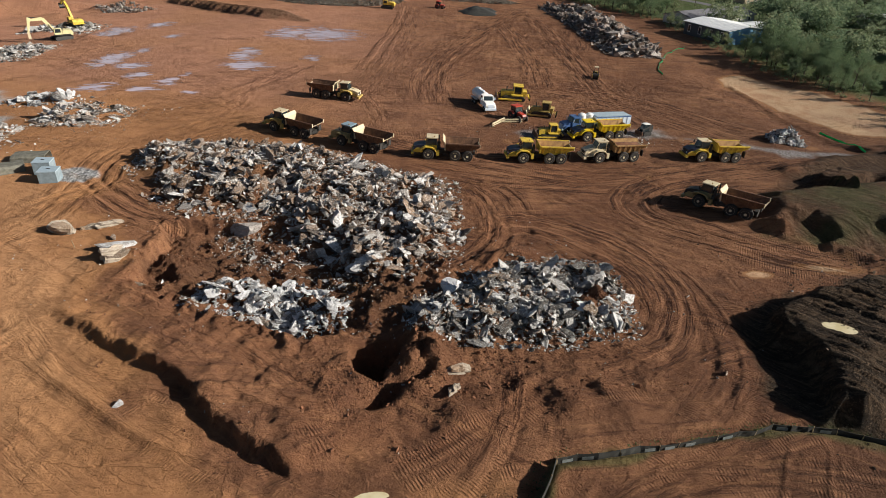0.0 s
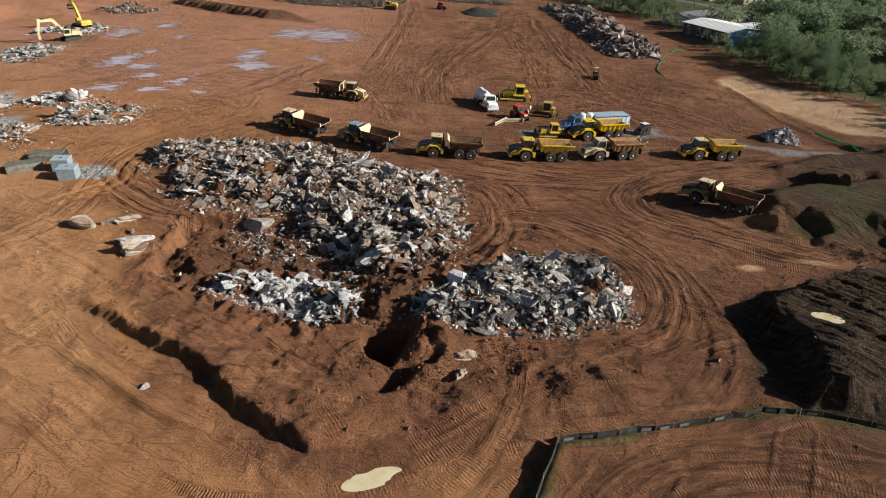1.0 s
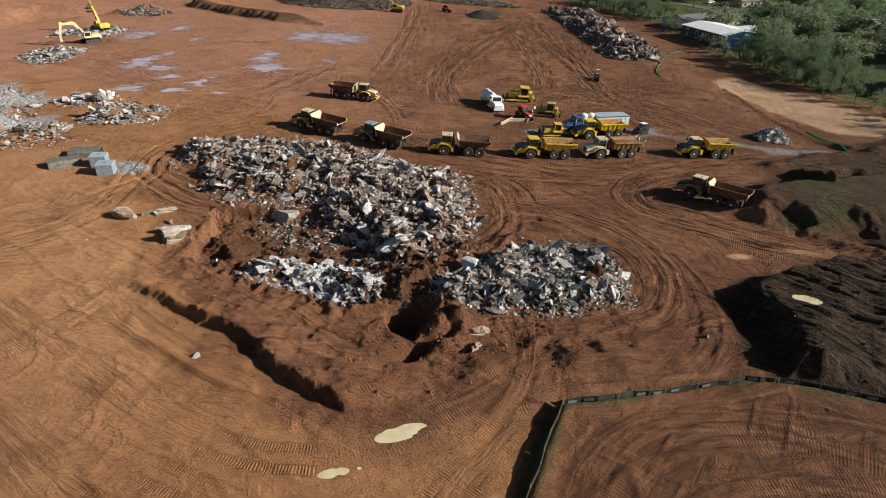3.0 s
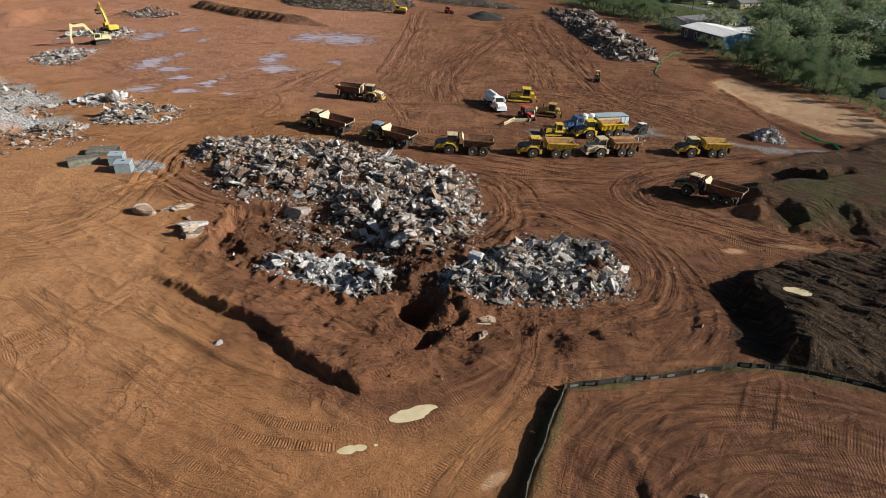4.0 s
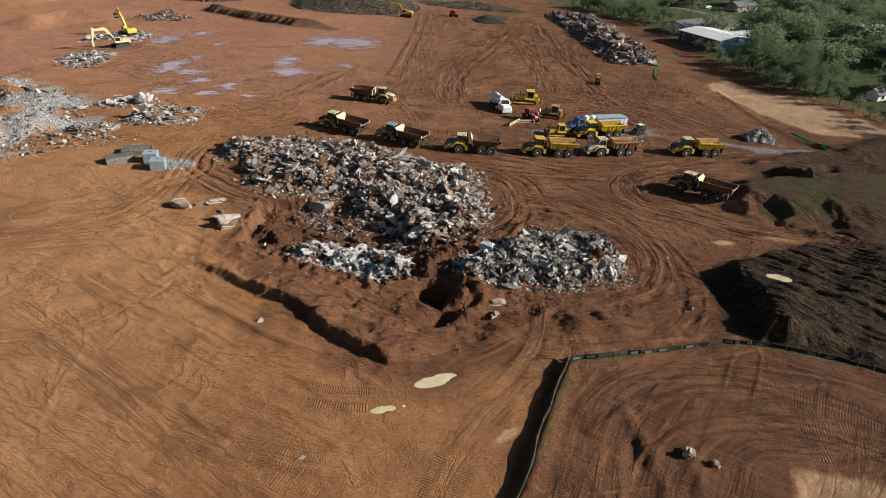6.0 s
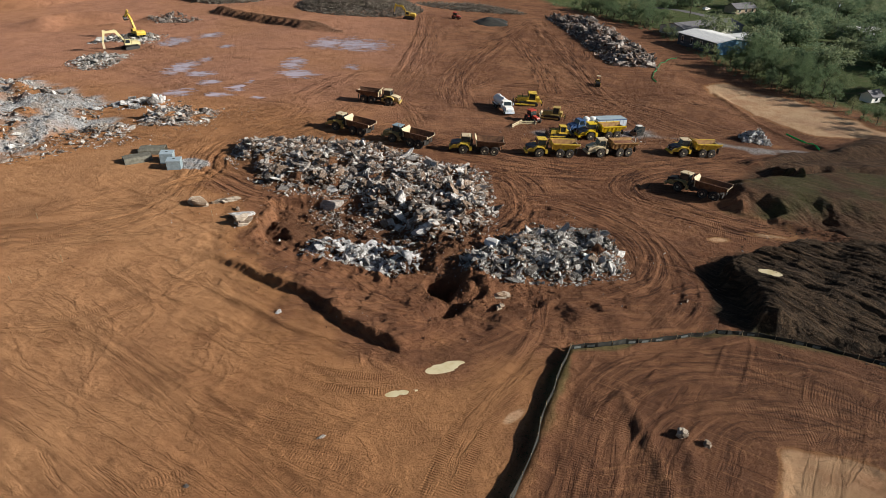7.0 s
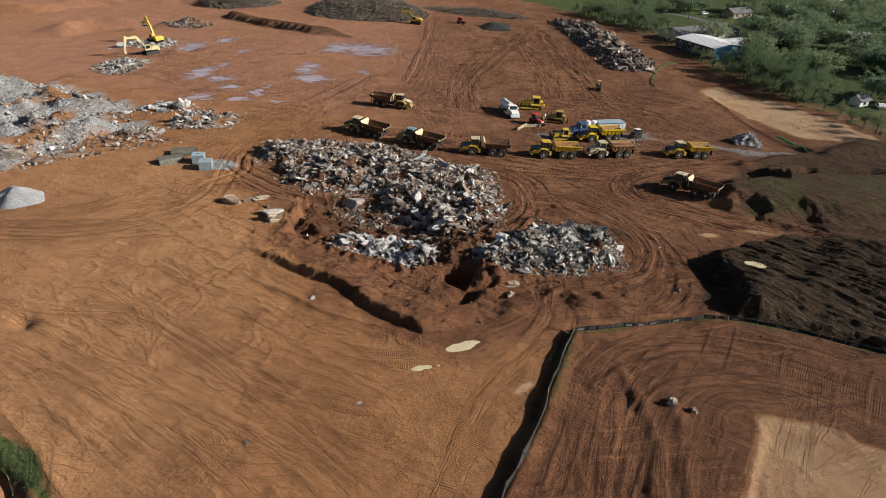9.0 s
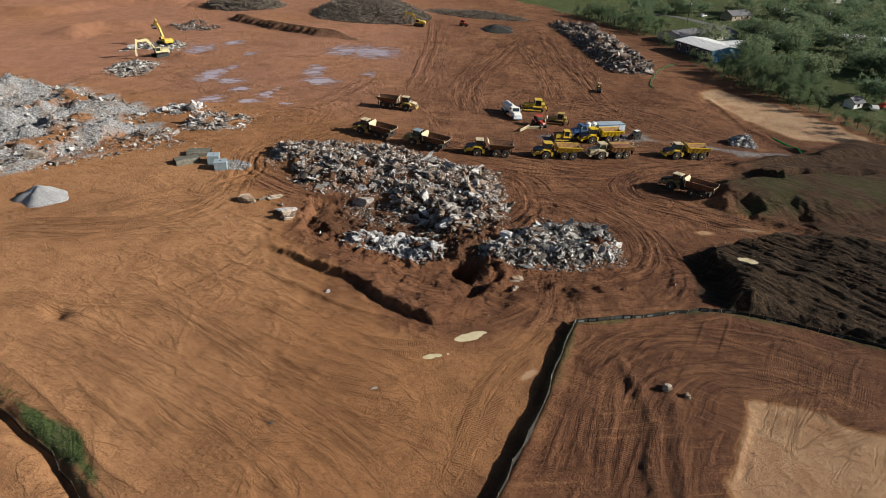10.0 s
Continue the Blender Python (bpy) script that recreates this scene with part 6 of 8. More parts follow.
excavator(ground_pose(-107.5, 182.5, 140, -0.3, 2.0), "yellow excavator with its arm raised over the rock face", (2.6, 5.2), (4.6, 7.6), (6.6, 6.0), M_YELLOW, 15)
excavator(ground_pose(-21.0, 238.5, 175, 0.05, 2.0), "far white and yellow excavator by the brush piles", (3.0, 4.8), (5.8, 4.8), (6.4, 2.2), M_YELLOW, 0)


def barrier(m):
    t = thing("site_barrier", m, "low pale steel rack lying on clay", "barrier")
    part("rail", box(-2.2, 2.2, -0.08, 0.08, 0.55, 0.8, 0.02), M_CREAM, t)
    part("lower_rail", box(-2.2, 2.2, -0.06, 0.06, 0.2, 0.38, 0.02), M_CREAM, t)
    for x in (-1.9, 0.0, 1.9):
        part("post", box(x - 0.08, x + 0.08, -0.35, 0.35, 0.0, 0.14, 0.02), M_STAKE, t)
        part("upright", box(x - 0.05, x + 0.05, 0.085, 0.18, 0.0, 0.85, 0.01), M_STAKE, t)
    return t


barrier(ground_pose(12.6, 107.0, 10, 0.0, 1.0))
barrier(ground_pose(10.2, 105.9, 55, 0.0, 1.0))
farm_tractor(ground_pose(-1.5, 247, -20, 0.03, 1.2))


# ---- fences, concrete, loose blocks, water ----
M_PATCH = plain("faded_patch", (0.17, 0.19, 0.19), 0.7, vary=0.3)


def fence(name, label, line, height, fabric, spacing=2.2, post_material=None, lean=0.07, seed=1, wave=0.1, patches=False):
    """A fabric fence: a post and a panel for each bay."""
    rng = random.Random(seed)
    t = thing(name, Matrix.Identity(4), label, "silt fence")
    pts = []
    for (ax, ay), (bx, by) in zip(line, line[1:]):
        n = max(1, round(math.hypot(bx - ax, by - ay) / spacing))
        pts += [(ax + (bx - ax) * k / n, ay + (by - ay) * k / n) for k in range(n)]
    pts.append(line[-1])
    tops = []
    for x, y in pts:
        x, y = x + rng.gauss(0, wave), y + rng.gauss(0, wave)
        z = level(x, y)
        off = Vector((rng.gauss(0, lean), rng.gauss(0, lean), height * rng.uniform(0.94, 1.05)))
        tops.append((Vector((x, y, z - 0.05)), Vector((x, y, z)) + off))
        part("post", add_tube(bmesh.new(), (x, y, z - 0.3), Vector((x, y, z)) + off * 1.12, 0.035, 0.03, 5), post_material or M_STAKE, t)
    for (a0, a1), (b0, b1) in zip(tops, tops[1:]):
        bm = bmesh.new()
        n, th = 4, 0.015
        d = (b0 - a0).normalized()
        side = Vector((-d.y, d.x, 0)) * th
        grid = []
        for i in range(n + 1):
            u = i / n
            sag = math.sin(u * math.pi) * 0.05
            lo, hi = a0.lerp(b0, u), a1.lerp(b1, u) - Vector((0, 0, sag))
            lo.z = min(lo.z, level(lo.x, lo.y) - 0.04)
            mid = lo.lerp(hi, 0.5) + Vector((rng.gauss(0, 0.05), rng.gauss(0, 0.05), 0))
            grid.append([[bm.verts.new(p + side * s) for p in (lo, mid, hi)] for s in (-1, 1)])
        for g, h in zip(grid, grid[1:]):
            for s in (0, 1):
                for j in (0, 1):
                    bm.faces.new((g[s][j], h[s][j], h[s][j + 1], g[s][j + 1]))
            bm.faces.new((g[0][2], h[0][2], h[1][2], g[1][2]))
            bm.faces.new((g[0][0], g[1][0], h[1][0], h[0][0]))
        for g in (grid[0], grid[-1]):
            for j in (0, 1):
                bm.faces.new((g[0][j], g[0][j + 1], g[1][j + 1], g[1][j]))
        panel = part("panel", bm, fabric, t)
        if patches and rng.random() < 0.6:
            mid, d = (a0 + b0 + a1 + b1) / 4, (b0 - a0).normalized()
            face = Vector((d.y, -d.x, 0)) * 0.09
            bm = bmesh.new()
            quad = []
            for u, v in ((-0.42, -0.28), (0.42, -0.28), (0.42, 0.24), (-0.42, 0.24)):
                quad.append(bm.verts.new(mid + face + d * u + Vector((0, 0, v * height))))
            rear = [bm.verts.new(v.co - face * 0.1) for v in quad]
            bm.faces.new(quad)
            bm.faces.new(rear[::-1])
            for k in range(4):
                bm.faces.new((quad[k], rear[k], rear[(k + 1) % 4], quad[(k + 1) % 4]))
            part("printed_patch", bm, M_PATCH, panel, "pale printed patch")
    return t


fence("silt_fence", "black fabric silt fence on stakes beside a shaded ditch", SILT_LINE[:8], 0.85, M_FABRIC, 2.0, seed=3)
fence("silt_fence", "low black silt fence with printed patches, weeds at its foot", SILT_LINE[7:], 0.6, M_FABRIC, 1.7, seed=8, patches=True)
fence("silt_fence", "black fabric silt fence along a grassy ditch", LEFT_DITCH, 0.6, M_FABRIC, 2.4, seed=4)
fence("silt_fence", "bright green fabric fence snaking over a clay slope", [(56.6, 154.0), (56.5, 158.0), (59.4, 166.1), (64.0, 176.0), (69.5, 184.7), (75.5, 191.1)], 0.3, M_GREENFABRIC, 2.5, M_GREENFABRIC, seed=5, wave=0.3)
fence("silt_fence", "bright green fabric fence beside the sandy road", [(74.6, 99.5), (76.4, 104.3), (76.9, 109.6), (76.0, 115)], 0.4, M_GREENFABRIC, 2.5, M_GREENFABRIC, seed=6, wave=0.25)




def block(m, w, d, h, label):
    t = thing("concrete_box", m, label, "concrete block", "precast blocks")
    part("body", box(-w / 2, w / 2, -d / 2, d / 2, 0, h, 0.06), M_CONCRETE, t)
    part("cover", box(-w / 2 - 0.04, w / 2 + 0.04, -d / 2 - 0.04, d / 2 + 0.04, h, h + 0.12, 0.04), M_LID, t, "pale blue-grey lid")
    part("lifting_ring", add_tube(bmesh.new(), (-0.2, 0, h + 0.17), (0.2, 0, h + 0.17), 0.05, n=6), M_BLACK, t)
    return t


block(ground_pose(-51.6, 72.0, 12, 0.05, 1.0), 2.2, 2.0, 1.55, "blue-grey precast concrete box on clay")
block(ground_pose(-53.9, 74.7, 12, 0.05, 1.0), 2.1, 2.0, 1.7, "blue-grey precast concrete box beside its twin")


def arch(m, label):
    """A bent steel sheet, open below."""
    t = thing("steel_shield", m, label, "steel plate", "bent steel shields")
    outer = [(-1.25, 0.0), (-1.2, 0.75), (-0.95, 1.0), (0.95, 1.05), (1.2, 0.8), (1.3, 0.0)]
    inner = [(p[0] * 0.93, p[1] * 0.91) for p in outer]
    bm = bmesh.new()
    n = len(outer)
    rows = []
    for y in (-2.2, -0.7, 0.8, 2.2):
        wobble = 0.05 * math.sin(y * 2.1)
        rows.append([bm.verts.new((x, y, z + wobble * (z > 0.1))) for x, z in outer + inner[::-1]])
    for a, b in zip(rows, rows[1:]):
        for i in range(2 * n):
            bm.faces.new((a[i], a[(i + 1) % (2 * n)], b[(i + 1) % (2 * n)], b[i]))
    bm.faces.new(rows[0])
    bm.faces.new(rows[-1][::-1])
    part("sheet", bm, M_WEATHERED, t)
    for s in (-1, 1):
        part("edge_strip", box(s * 1.2 - 0.05, s * 1.2 + 0.05, -2.2, 2.2, 0.0, 0.12, 0.0), M_WEATHERED, t)
    return t


arch(ground_pose(-58.2, 78.8, 100, 0.03, 1.2), "bent grey-green steel shield lying on clay")
arch(ground_pose(-59.0, 74.4, 125, 0.03, 1.2), "bent grey-green steel shield with an open end")


def muddy_water():
    n = Nodes("muddy_water")
    w = n.world_place()
    c = n.mix(n.ramp(n.noise(0.8, 3, 0.5, w), 0.35, 0.65), (0.60, 0.51, 0.30), (0.70, 0.62, 0.42))
    return n.finish(c, 0.12, 0.0, n.bump(n.noise(2.5, 2, 0.5, w), 0.04, 0.02), 0.5)


M_MUDWATER = muddy_water()
for i, (px, py, rx, ry, turn) in enumerate(PUDDLES):
    bm = bmesh.new()
    rim = []
    for k in range(40):
        a = 2 * math.pi * k / 40
        r = 1.15 + 0.30 * math.sin(2 * a + i) + 0.24 * math.sin(3 * a + 2 * i) + 0.12 * math.sin(7 * a + i) + 0.05 * math.sin(13 * a)
        u, v = rx * r * math.cos(a), ry * r * math.sin(a)
        c, s = math.cos(radians(turn)), math.sin(radians(turn))
        rim.append(bm.verts.new((px + u * c - v * s, py + u * s + v * c, puddle_level(px, py))))
    low = [bm.verts.new((v.co.x, v.co.y, v.co.z - 0.25)) for v in rim]
    bm.faces.new(rim)
    for k in range(40):
        bm.faces.new((rim[k], low[k], low[(k + 1) % 40], rim[(k + 1) % 40]))
    tagged(part("water_%d" % (i + 1), bm, M_MUDWATER), "opaque yellow-brown muddy puddle on clay", "puddle", kind="structure")


def heap_mesh(r, h, seed, n=36, rings=14, rough=0.12):
    bm = bmesh.new()
    rows = []
    for j in range(rings + 1):
        k = j / rings
        row = []
        for i in range(n):
            a = 2 * math.pi * i / n
            rr = r * k * (1 + 0.14 * math.sin(2 * a + seed) + 0.08 * math.sin(5 * a + seed))
            x, y = rr * math.cos(a), rr * math.sin(a)
            top = h * (1 - k ** 1.25)
            row.append((x, y, top + h * rough * float(fbm(np.array([x + seed * 9]), np.array([y]), r * 0.35, 3, seed)[0]) * (1 - k * 0.6) - 0.12 * (k > 0.98)))
        rows.append([bm.verts.new(p) for p in row] if j else [bm.verts.new(row[0])])
    for i in range(n):
        bm.faces.new((rows[0][0], rows[1][i], rows[1][(i + 1) % n]))
    for a, b in zip(rows[1:], rows[2:]):
        for i in range(n):
            bm.faces.new((a[i], b[i], b[(i + 1) % n], a[(i + 1) % n]))
    return bm


def heap(name, label, x, y, r, h, material, seed, stretch=(1, 1), turn=0):
    t = part(name, heap_mesh(r, h, seed), material, smooth=True)
    t.matrix_world = Matrix.LocRotScale((x, y, level(x, y) - 0.15), Euler((0, 0, radians(turn))), (stretch[0], stretch[1], 1))
    return tagged(t, label, "heap")


heap("gravel_heap", "smooth heap of pale grey crushed stone on clay", -77.0, 57.6, 4.6, 2.3, M_GRAVEL, 3, (1.05, 0.85))
heap("soil_heap", "black soil heap beside the burning brush", 13, 243, 9.0, 2.4, M_FABRIC, 5)


# ---- broken rock ----
rock_rng = random.Random(11)


def rock_mesh(name, material, flat=0.5, long=1.5, points=13):
    bm = bmesh.new()
    skew, lean = rock_rng.uniform(-0.4, 0.4), rock_rng.uniform(-0.3, 0.3)
    cuts = []
    for _ in range(6):
        v = Vector((rock_rng.gauss(0, 1), rock_rng.gauss(0, 1), rock_rng.gauss(0, 0.7))).normalized()
        cuts.append((v, rock_rng.uniform(0.68, 1.0)))
    kept = 0
    while kept < points * 4:
        p = [rock_rng.uniform(-1, 1) for _i in range(3)]
        j = rock_rng.randrange(3)
        p[j] = math.copysign(1, p[j]) * rock_rng.uniform(0.9, 1.0)
        v = Vector(p)
        if all(v.dot(c) < k for c, k in cuts):
            bm.verts.new(((v.x + skew * v.y) * 0.6 * long, (v.y + lean * v.z) * 0.6, v.z * 0.6 * flat))
            kept += 1
    hull = bmesh.ops.convex_hull(bm, input=bm.verts)
    bmesh.ops.delete(bm, geom=[g for g in hull["geom_interior"] if isinstance(g, bmesh.types.BMVert)], context="VERTS")
    bmesh.ops.dissolve_limit(bm, angle_limit=radians(14), verts=bm.verts, edges=bm.edges)
    bmesh.ops.recalc_face_normals(bm, faces=bm.faces)
    bmesh.ops.triangulate(bm, faces=bm.faces)
    me = bpy.data.meshes.new(name)
    bm.to_mesh(me)
    bm.free()
    me.materials.append(material)
    me.attributes.new("lay", "FLOAT", "POINT").data.foreach_set("value", [v.co.z + 0.25 * v.co.y for v in me.vertices])
    return me


def rock_set(material, slabs=0.5, points=0):
    shapes = []
    for i in range(14):
        if i < 14 * slabs:
            shapes.append(rock_mesh("stone", material, rock_rng.uniform(0.22, 0.40), rock_rng.uniform(1.25, 2.2), points or 13))
        else:
            shapes.append(rock_mesh("stone", material, rock_rng.uniform(0.45, 0.8), rock_rng.uniform(1.0, 1.6), points or 15))
    return shapes


def scatter(poly, count, size, rng, rise=0.12, tilt=38, edge=0.0, gaps=0.0):
    """Poses of stones strewn over a pile; size: (least, most, usual)."""
    xs, ys = [p[0] for p in poly], [p[1] for p in poly]
    out = []
    while len(out) < count:
        x, y = rng.uniform(min(xs), max(xs)), rng.uniform(min(ys), max(ys))
        d = float(inside(poly, np.array([x]), np.array([y]))[0])
        if d < -edge or (d < 1.2 and rng.random() < 0.45):
            continue
        if gaps and float(fbm(np.array([x]), np.array([y]), gaps, 3, 33)[0]) < rng.uniform(-0.75, -0.25):
            continue
        k = min(size[1], max(size[0], size[2] * math.exp(rng.gauss(0, 0.5))))
        if d < 0:
            k *= 0.5
        z = level(x, y) + k * rise + (rng.uniform(0, 0.8) * min(k, 0.9) if d > 1.2 and rng.random() < 0.45 else 0)
        turn = Euler((radians(max(-58, min(58, rng.gauss(0, tilt)))), radians(max(-58, min(58, rng.gauss(0, tilt)))), rng.uniform(0, 6.283)))
        out.append(Matrix.LocRotScale((x, y, z), turn, (k * rng.uniform(0.8, 1.25), k * rng.uniform(0.8, 1.2), k * rng.uniform(0.75, 1.2))))
    return out


def joined(name, shapes, poses, material, rng):
    """Many pieces in one mesh."""
    data = []
    for me in shapes:
        v = np.empty(len(me.vertices) * 3, np.float32)
        me.vertices.foreach_get("co", v)
        f = np.empty(len(me.polygons) * 3, np.int32)
        me.polygons.foreach_get("vertices", f)
        data.append((v.reshape(-1, 3), f.reshape(-1, 3)))
    vs, fs, lay, base = [], [], [], 0
    for m in poses:
        v, f = data[rng.randrange(len(data))]
        a = np.array(m)
        vs.append(v @ a[:3, :3].T + a[:3, 3])
        fs.append(f + base)
        lay.append((v[:, 2] + 0.25 * v[:, 1]) * m.to_scale().z)
        base += len(v)
    me = quick_mesh(name, np.concatenate(vs), np.concatenate(fs), material)
    me.attributes.new("lay", "FLOAT", "POINT").data.foreach_set("value", np.concatenate(lay).astype(np.float32))
    return me


def rubble_pile(name, label, poly, shapes, material, count, size, seed, category="rubble pile", singles=300, **kw):
    rng = random.Random(seed)
    cx, cy = sum(p[0] for p in poly) / len(poly), sum(p[1] for p in poly) / len(poly)
    pile = thing(name, Matrix.Identity(4), label, category)
    pile.empty_display_size = 1.0
    poses = scatter(poly, count, size, rng, **kw)
    poses.sort(key=lambda m: m.translation.y)
    big = sorted(range(len(poses)), key=lambda i: poses[i].translation.y - 9 * poses[i].to_scale().x)
    pick = set(big[:singles])
    for i in sorted(pick):
        ob = new("stone", shapes[rng.randrange(len(shapes))])
        ob.parent = pile
        ob.matrix_basis = poses[i]
    rest = [m for i, m in enumerate(poses) if i not in pick]
    if rest:
        ob = new("small_rubble", joined("small_rubble", SMALL_SHAPES, rest, material, rng))
        ob.parent = pile
        tagged(ob, kind="stuff")
    return pile


SMALL_SHAPES = rock_set(M_STONE, 0.6, 5)
R_STONE, R_WHITE, R_GREY, R_BROWN = rock_set(M_STONE, 0.6), rock_set(M_WHITE, 0.5), rock_set(M_GREYROCK, 0.5), rock_set(M_BROWNROCK, 0.7)
rubble_pile("rubble_pile", "large pile of broken grey and brown rock slabs on clay", PILE_MAIN, R_STONE, M_STONE, 9500, (0.1, 1.5, 0.33), 21, tilt=28, edge=1.8, gaps=5.0)
rubble_pile("rubble_pile", "low pile of pale blasted rock chunks beside the pit", PILE_WHITE, R_WHITE, M_WHITE, 2300, (0.08, 1.15, 0.25), 22, tilt=28, edge=1.4, gaps=3.5)
rubble_pile("rubble_pile", "round pile of grey broken rock ringed by tyre tracks", PILE_ROUND, R_GREY, M_GREYROCK, 4600, (0.1, 1.15, 0.29), 23, tilt=29, edge=1.4, gaps=5.0)
rubble_pile("rubble_pile", "thin spread of small grey rock chips on the low floor", CHIPS_FLOOR, R_STONE, M_STONE, 1500, (0.06, 0.6, 0.13), 28, tilt=30, singles=80, edge=1.0, gaps=4.0)
rubble_pile("rubble_pile", "long windrow of weathered brown rock slabs", PILE_LONG, R_BROWN, M_BROWNROCK, 6000, (0.28, 1.9, 0.62), 24, tilt=28, singles=300, edge=1.0)
rubble_pile("rubble_pile", "heap of grey rock slabs on red clay", HEAP_LEFT, R_STONE, M_STONE, 1500, (0.12, 1.0, 0.30), 25, tilt=28, singles=160, edge=2.5, gaps=3.5)
rubble_pile("rubble_pile", "scattered low heap of pale rock", HEAP_LOW, R_STONE, M_STONE, 700, (0.1, 0.9, 0.27), 26, tilt=25, singles=60, edge=2.0, gaps=3.0)
rubble_pile("rubble_pile", "small heap of pale rock slabs near the wet pad", HEAP_BACK, R_WHITE, M_WHITE, 200, (0.2, 1.4, 0.55), 27, tilt=25, singles=60, edge=1.0)


# ---- single stones and more rubble ----
def slab_mesh(name, material, layers, seed):
    """A broken bed of rock: a few ragged plates, split along their layers."""
    rng = random.Random(seed)
    bm = bmesh.new()
    z, n = -0.3, 8
    base = [0.5 * rng.uniform(0.55, 1.2) for _ in range(n)]
    for k in range(layers):
        thick = 0.62 / layers * rng.uniform(0.8, 1.2)
        ox, oy, shrink = rng.gauss(0, 0.12), rng.gauss(0, 0.1), 1.0 - 0.3 * k * rng.random()
        rings = []
        for dz, f in ((0, 0.96), (thick * 0.4, 1.0), (thick, 0.95)):
            rings.append([bm.verts.new((ox + 1.25 * base[i] * shrink * f * rng.uniform(0.86, 1.1) * math.cos(2 * math.pi * i / n), oy + 0.85 * base[i] * shrink * f * rng.uniform(0.86, 1.1) * math.sin(2 * math.pi * i / n), z + dz + 0.05 * rng.gauss(0, 1))) for i in range(n)])
        for a, b in zip(rings, rings[1:]):
            for i in range(n):
                bm.faces.new((a[i], a[(i + 1) % n], b[(i + 1) % n], b[i]))
        bm.faces.new(rings[0][::-1])
        top = bm.verts.new((ox, oy, z + thick + 0.02))
        for i in range(n):
            bm.faces.new((rings[-1][i], rings[-1][(i + 1) % n], top))
        z += thick * 0.93
    bmesh.ops.triangulate(bm, faces=bm.faces)
    me = bpy.data.meshes.new(name)
    bm.to_mesh(me)
    bm.free()
    me.materials.append(material)
    me.attributes.new("lay", "FLOAT", "POINT").data.foreach_set("value", [v.co.z for v in me.vertices])
    return me


R_SLAB = [slab_mesh("slab", M_SLAB, 2 + i % 3, 90 + i) for i in range(6)]


def boulder(x, y, size, label, shapes, turn=0.0, tilt=(0, 0), stretch=(1, 1, 1), seed=0, lift=0.2):
    ob = new("boulder", shapes[seed % len(shapes)])
    ob.matrix_world = Matrix.LocRotScale((x, y, level(x, y) + size * lift), Euler((radians(tilt[0]), radians(tilt[1]), radians(turn))), [size * k for k in stretch])
    return tagged(ob, label, "boulder", "loose boulders")


boulder(-42.6, 58.5, 2.6, "large tan rock slab with split layers on clay", R_SLAB, 12, (14, 10), (1.1, 0.95, 0.8), 0, 0.18)
boulder(-39.8, 60.0, 2.0, "long tan rock slab lying on clay", R_SLAB, 30, (10, -12), (1.2, 0.6, 0.6), 1, 0.14)
boulder(-38.2, 60.9, 1.9, "second tan slab leaning on its neighbour", R_SLAB, 48, (12, 14), (1.2, 0.6, 0.6), 2, 0.16)
boulder(-40.9, 59.2, 0.7, "small tan rock beside the slabs", R_SLAB, 70, (0, 10), (1, 1, 1), 3)
boulder(-35.3, 56.0, 2.0, "white rock on the edge of the scarp", R_WHITE, 60, (12, 20), (0.9, 0.9, 1.3), 4, 0.2)
boulder(-34.7, 53.6, 2.9, "grey layered slab sliding down the scarp", R_SLAB, 62, (10, 16), (1.15, 0.65, 0.75), 4, 0.16)
boulder(-31.6, 50.6, 1.3, "pale slab fallen at the foot of the scarp", R_SLAB, 20, (10, 12), (1.2, 0.7, 0.7), 5, 0.18)
boulder(16.5, 17.0, 1.6, "pale angular rock on scraped clay", R_SLAB, 30, (18, 12), (0.75, 0.8, 0.9), 1, 0.2)
boulder(18.2, 16.0, 0.9, "small pale rock on scraped clay", R_SLAB, 80, (0, 8), (1, 1, 1), 4)
boulder(1.6, 38.0, 1.7, "pale tan rock near the pit", R_SLAB, 10, (12, 12), (0.9, 0.7, 0.8), 2)
boulder(0.9, 35.9, 1.4, "long pale rock near the pit", R_SLAB, 75, (5, 22), (1.5, 0.7, 0.9), 5)
boulder(-24.6, 32.9, 0.5, "small white rock on clay", R_WHITE, 10, (0, 10), (1, 1, 1), 12)
boulder(-26.1, 9.3, 0.3, "small white rock lying on clay", R_WHITE, 50, (0, 10), (1, 1, 1), 8)
boulder(-16.5, 14.9, 0.35, "flat clay-stained rock on the pad", R_BROWN, 50, (0, 10), (1, 1, 1), 8)
boulder(-8.6, 54.5, 1.5, "big white rock at the foot of the pile", R_WHITE, 20, (10, 10), (1, 1, 1.1), 10, 0.25)
boulder(-23.5, 62.6, 2.0, "big rusty brown boulder over a hollow", R_BROWN, 160, (10, 25), (0.9, 0.8, 1.2), 12, 0.3)
boulder(5.3, 43.2, 1.3, "flat grey slab at the pile's foot", R_GREY, 25, (12, -8), (1, 1, 1), 2)
boulder(0.9, 49.8, 1.5, "blue-white rock on the pile", R_WHITE, 60, (40, 20), (1, 1, 1.2), 11, 0.9)
boulder(-88.5, 75.5, 2.2, "pale boulder beside the gravel", R_WHITE, 10, (5, 10), (1, 1, 1.1), 11, 0.3)
boulder(-83.6, 74.0, 1.6, "tan boulder beside the gravel", R_BROWN, 10, (5, 10), (1, 1, 1.1), 12, 0.3)

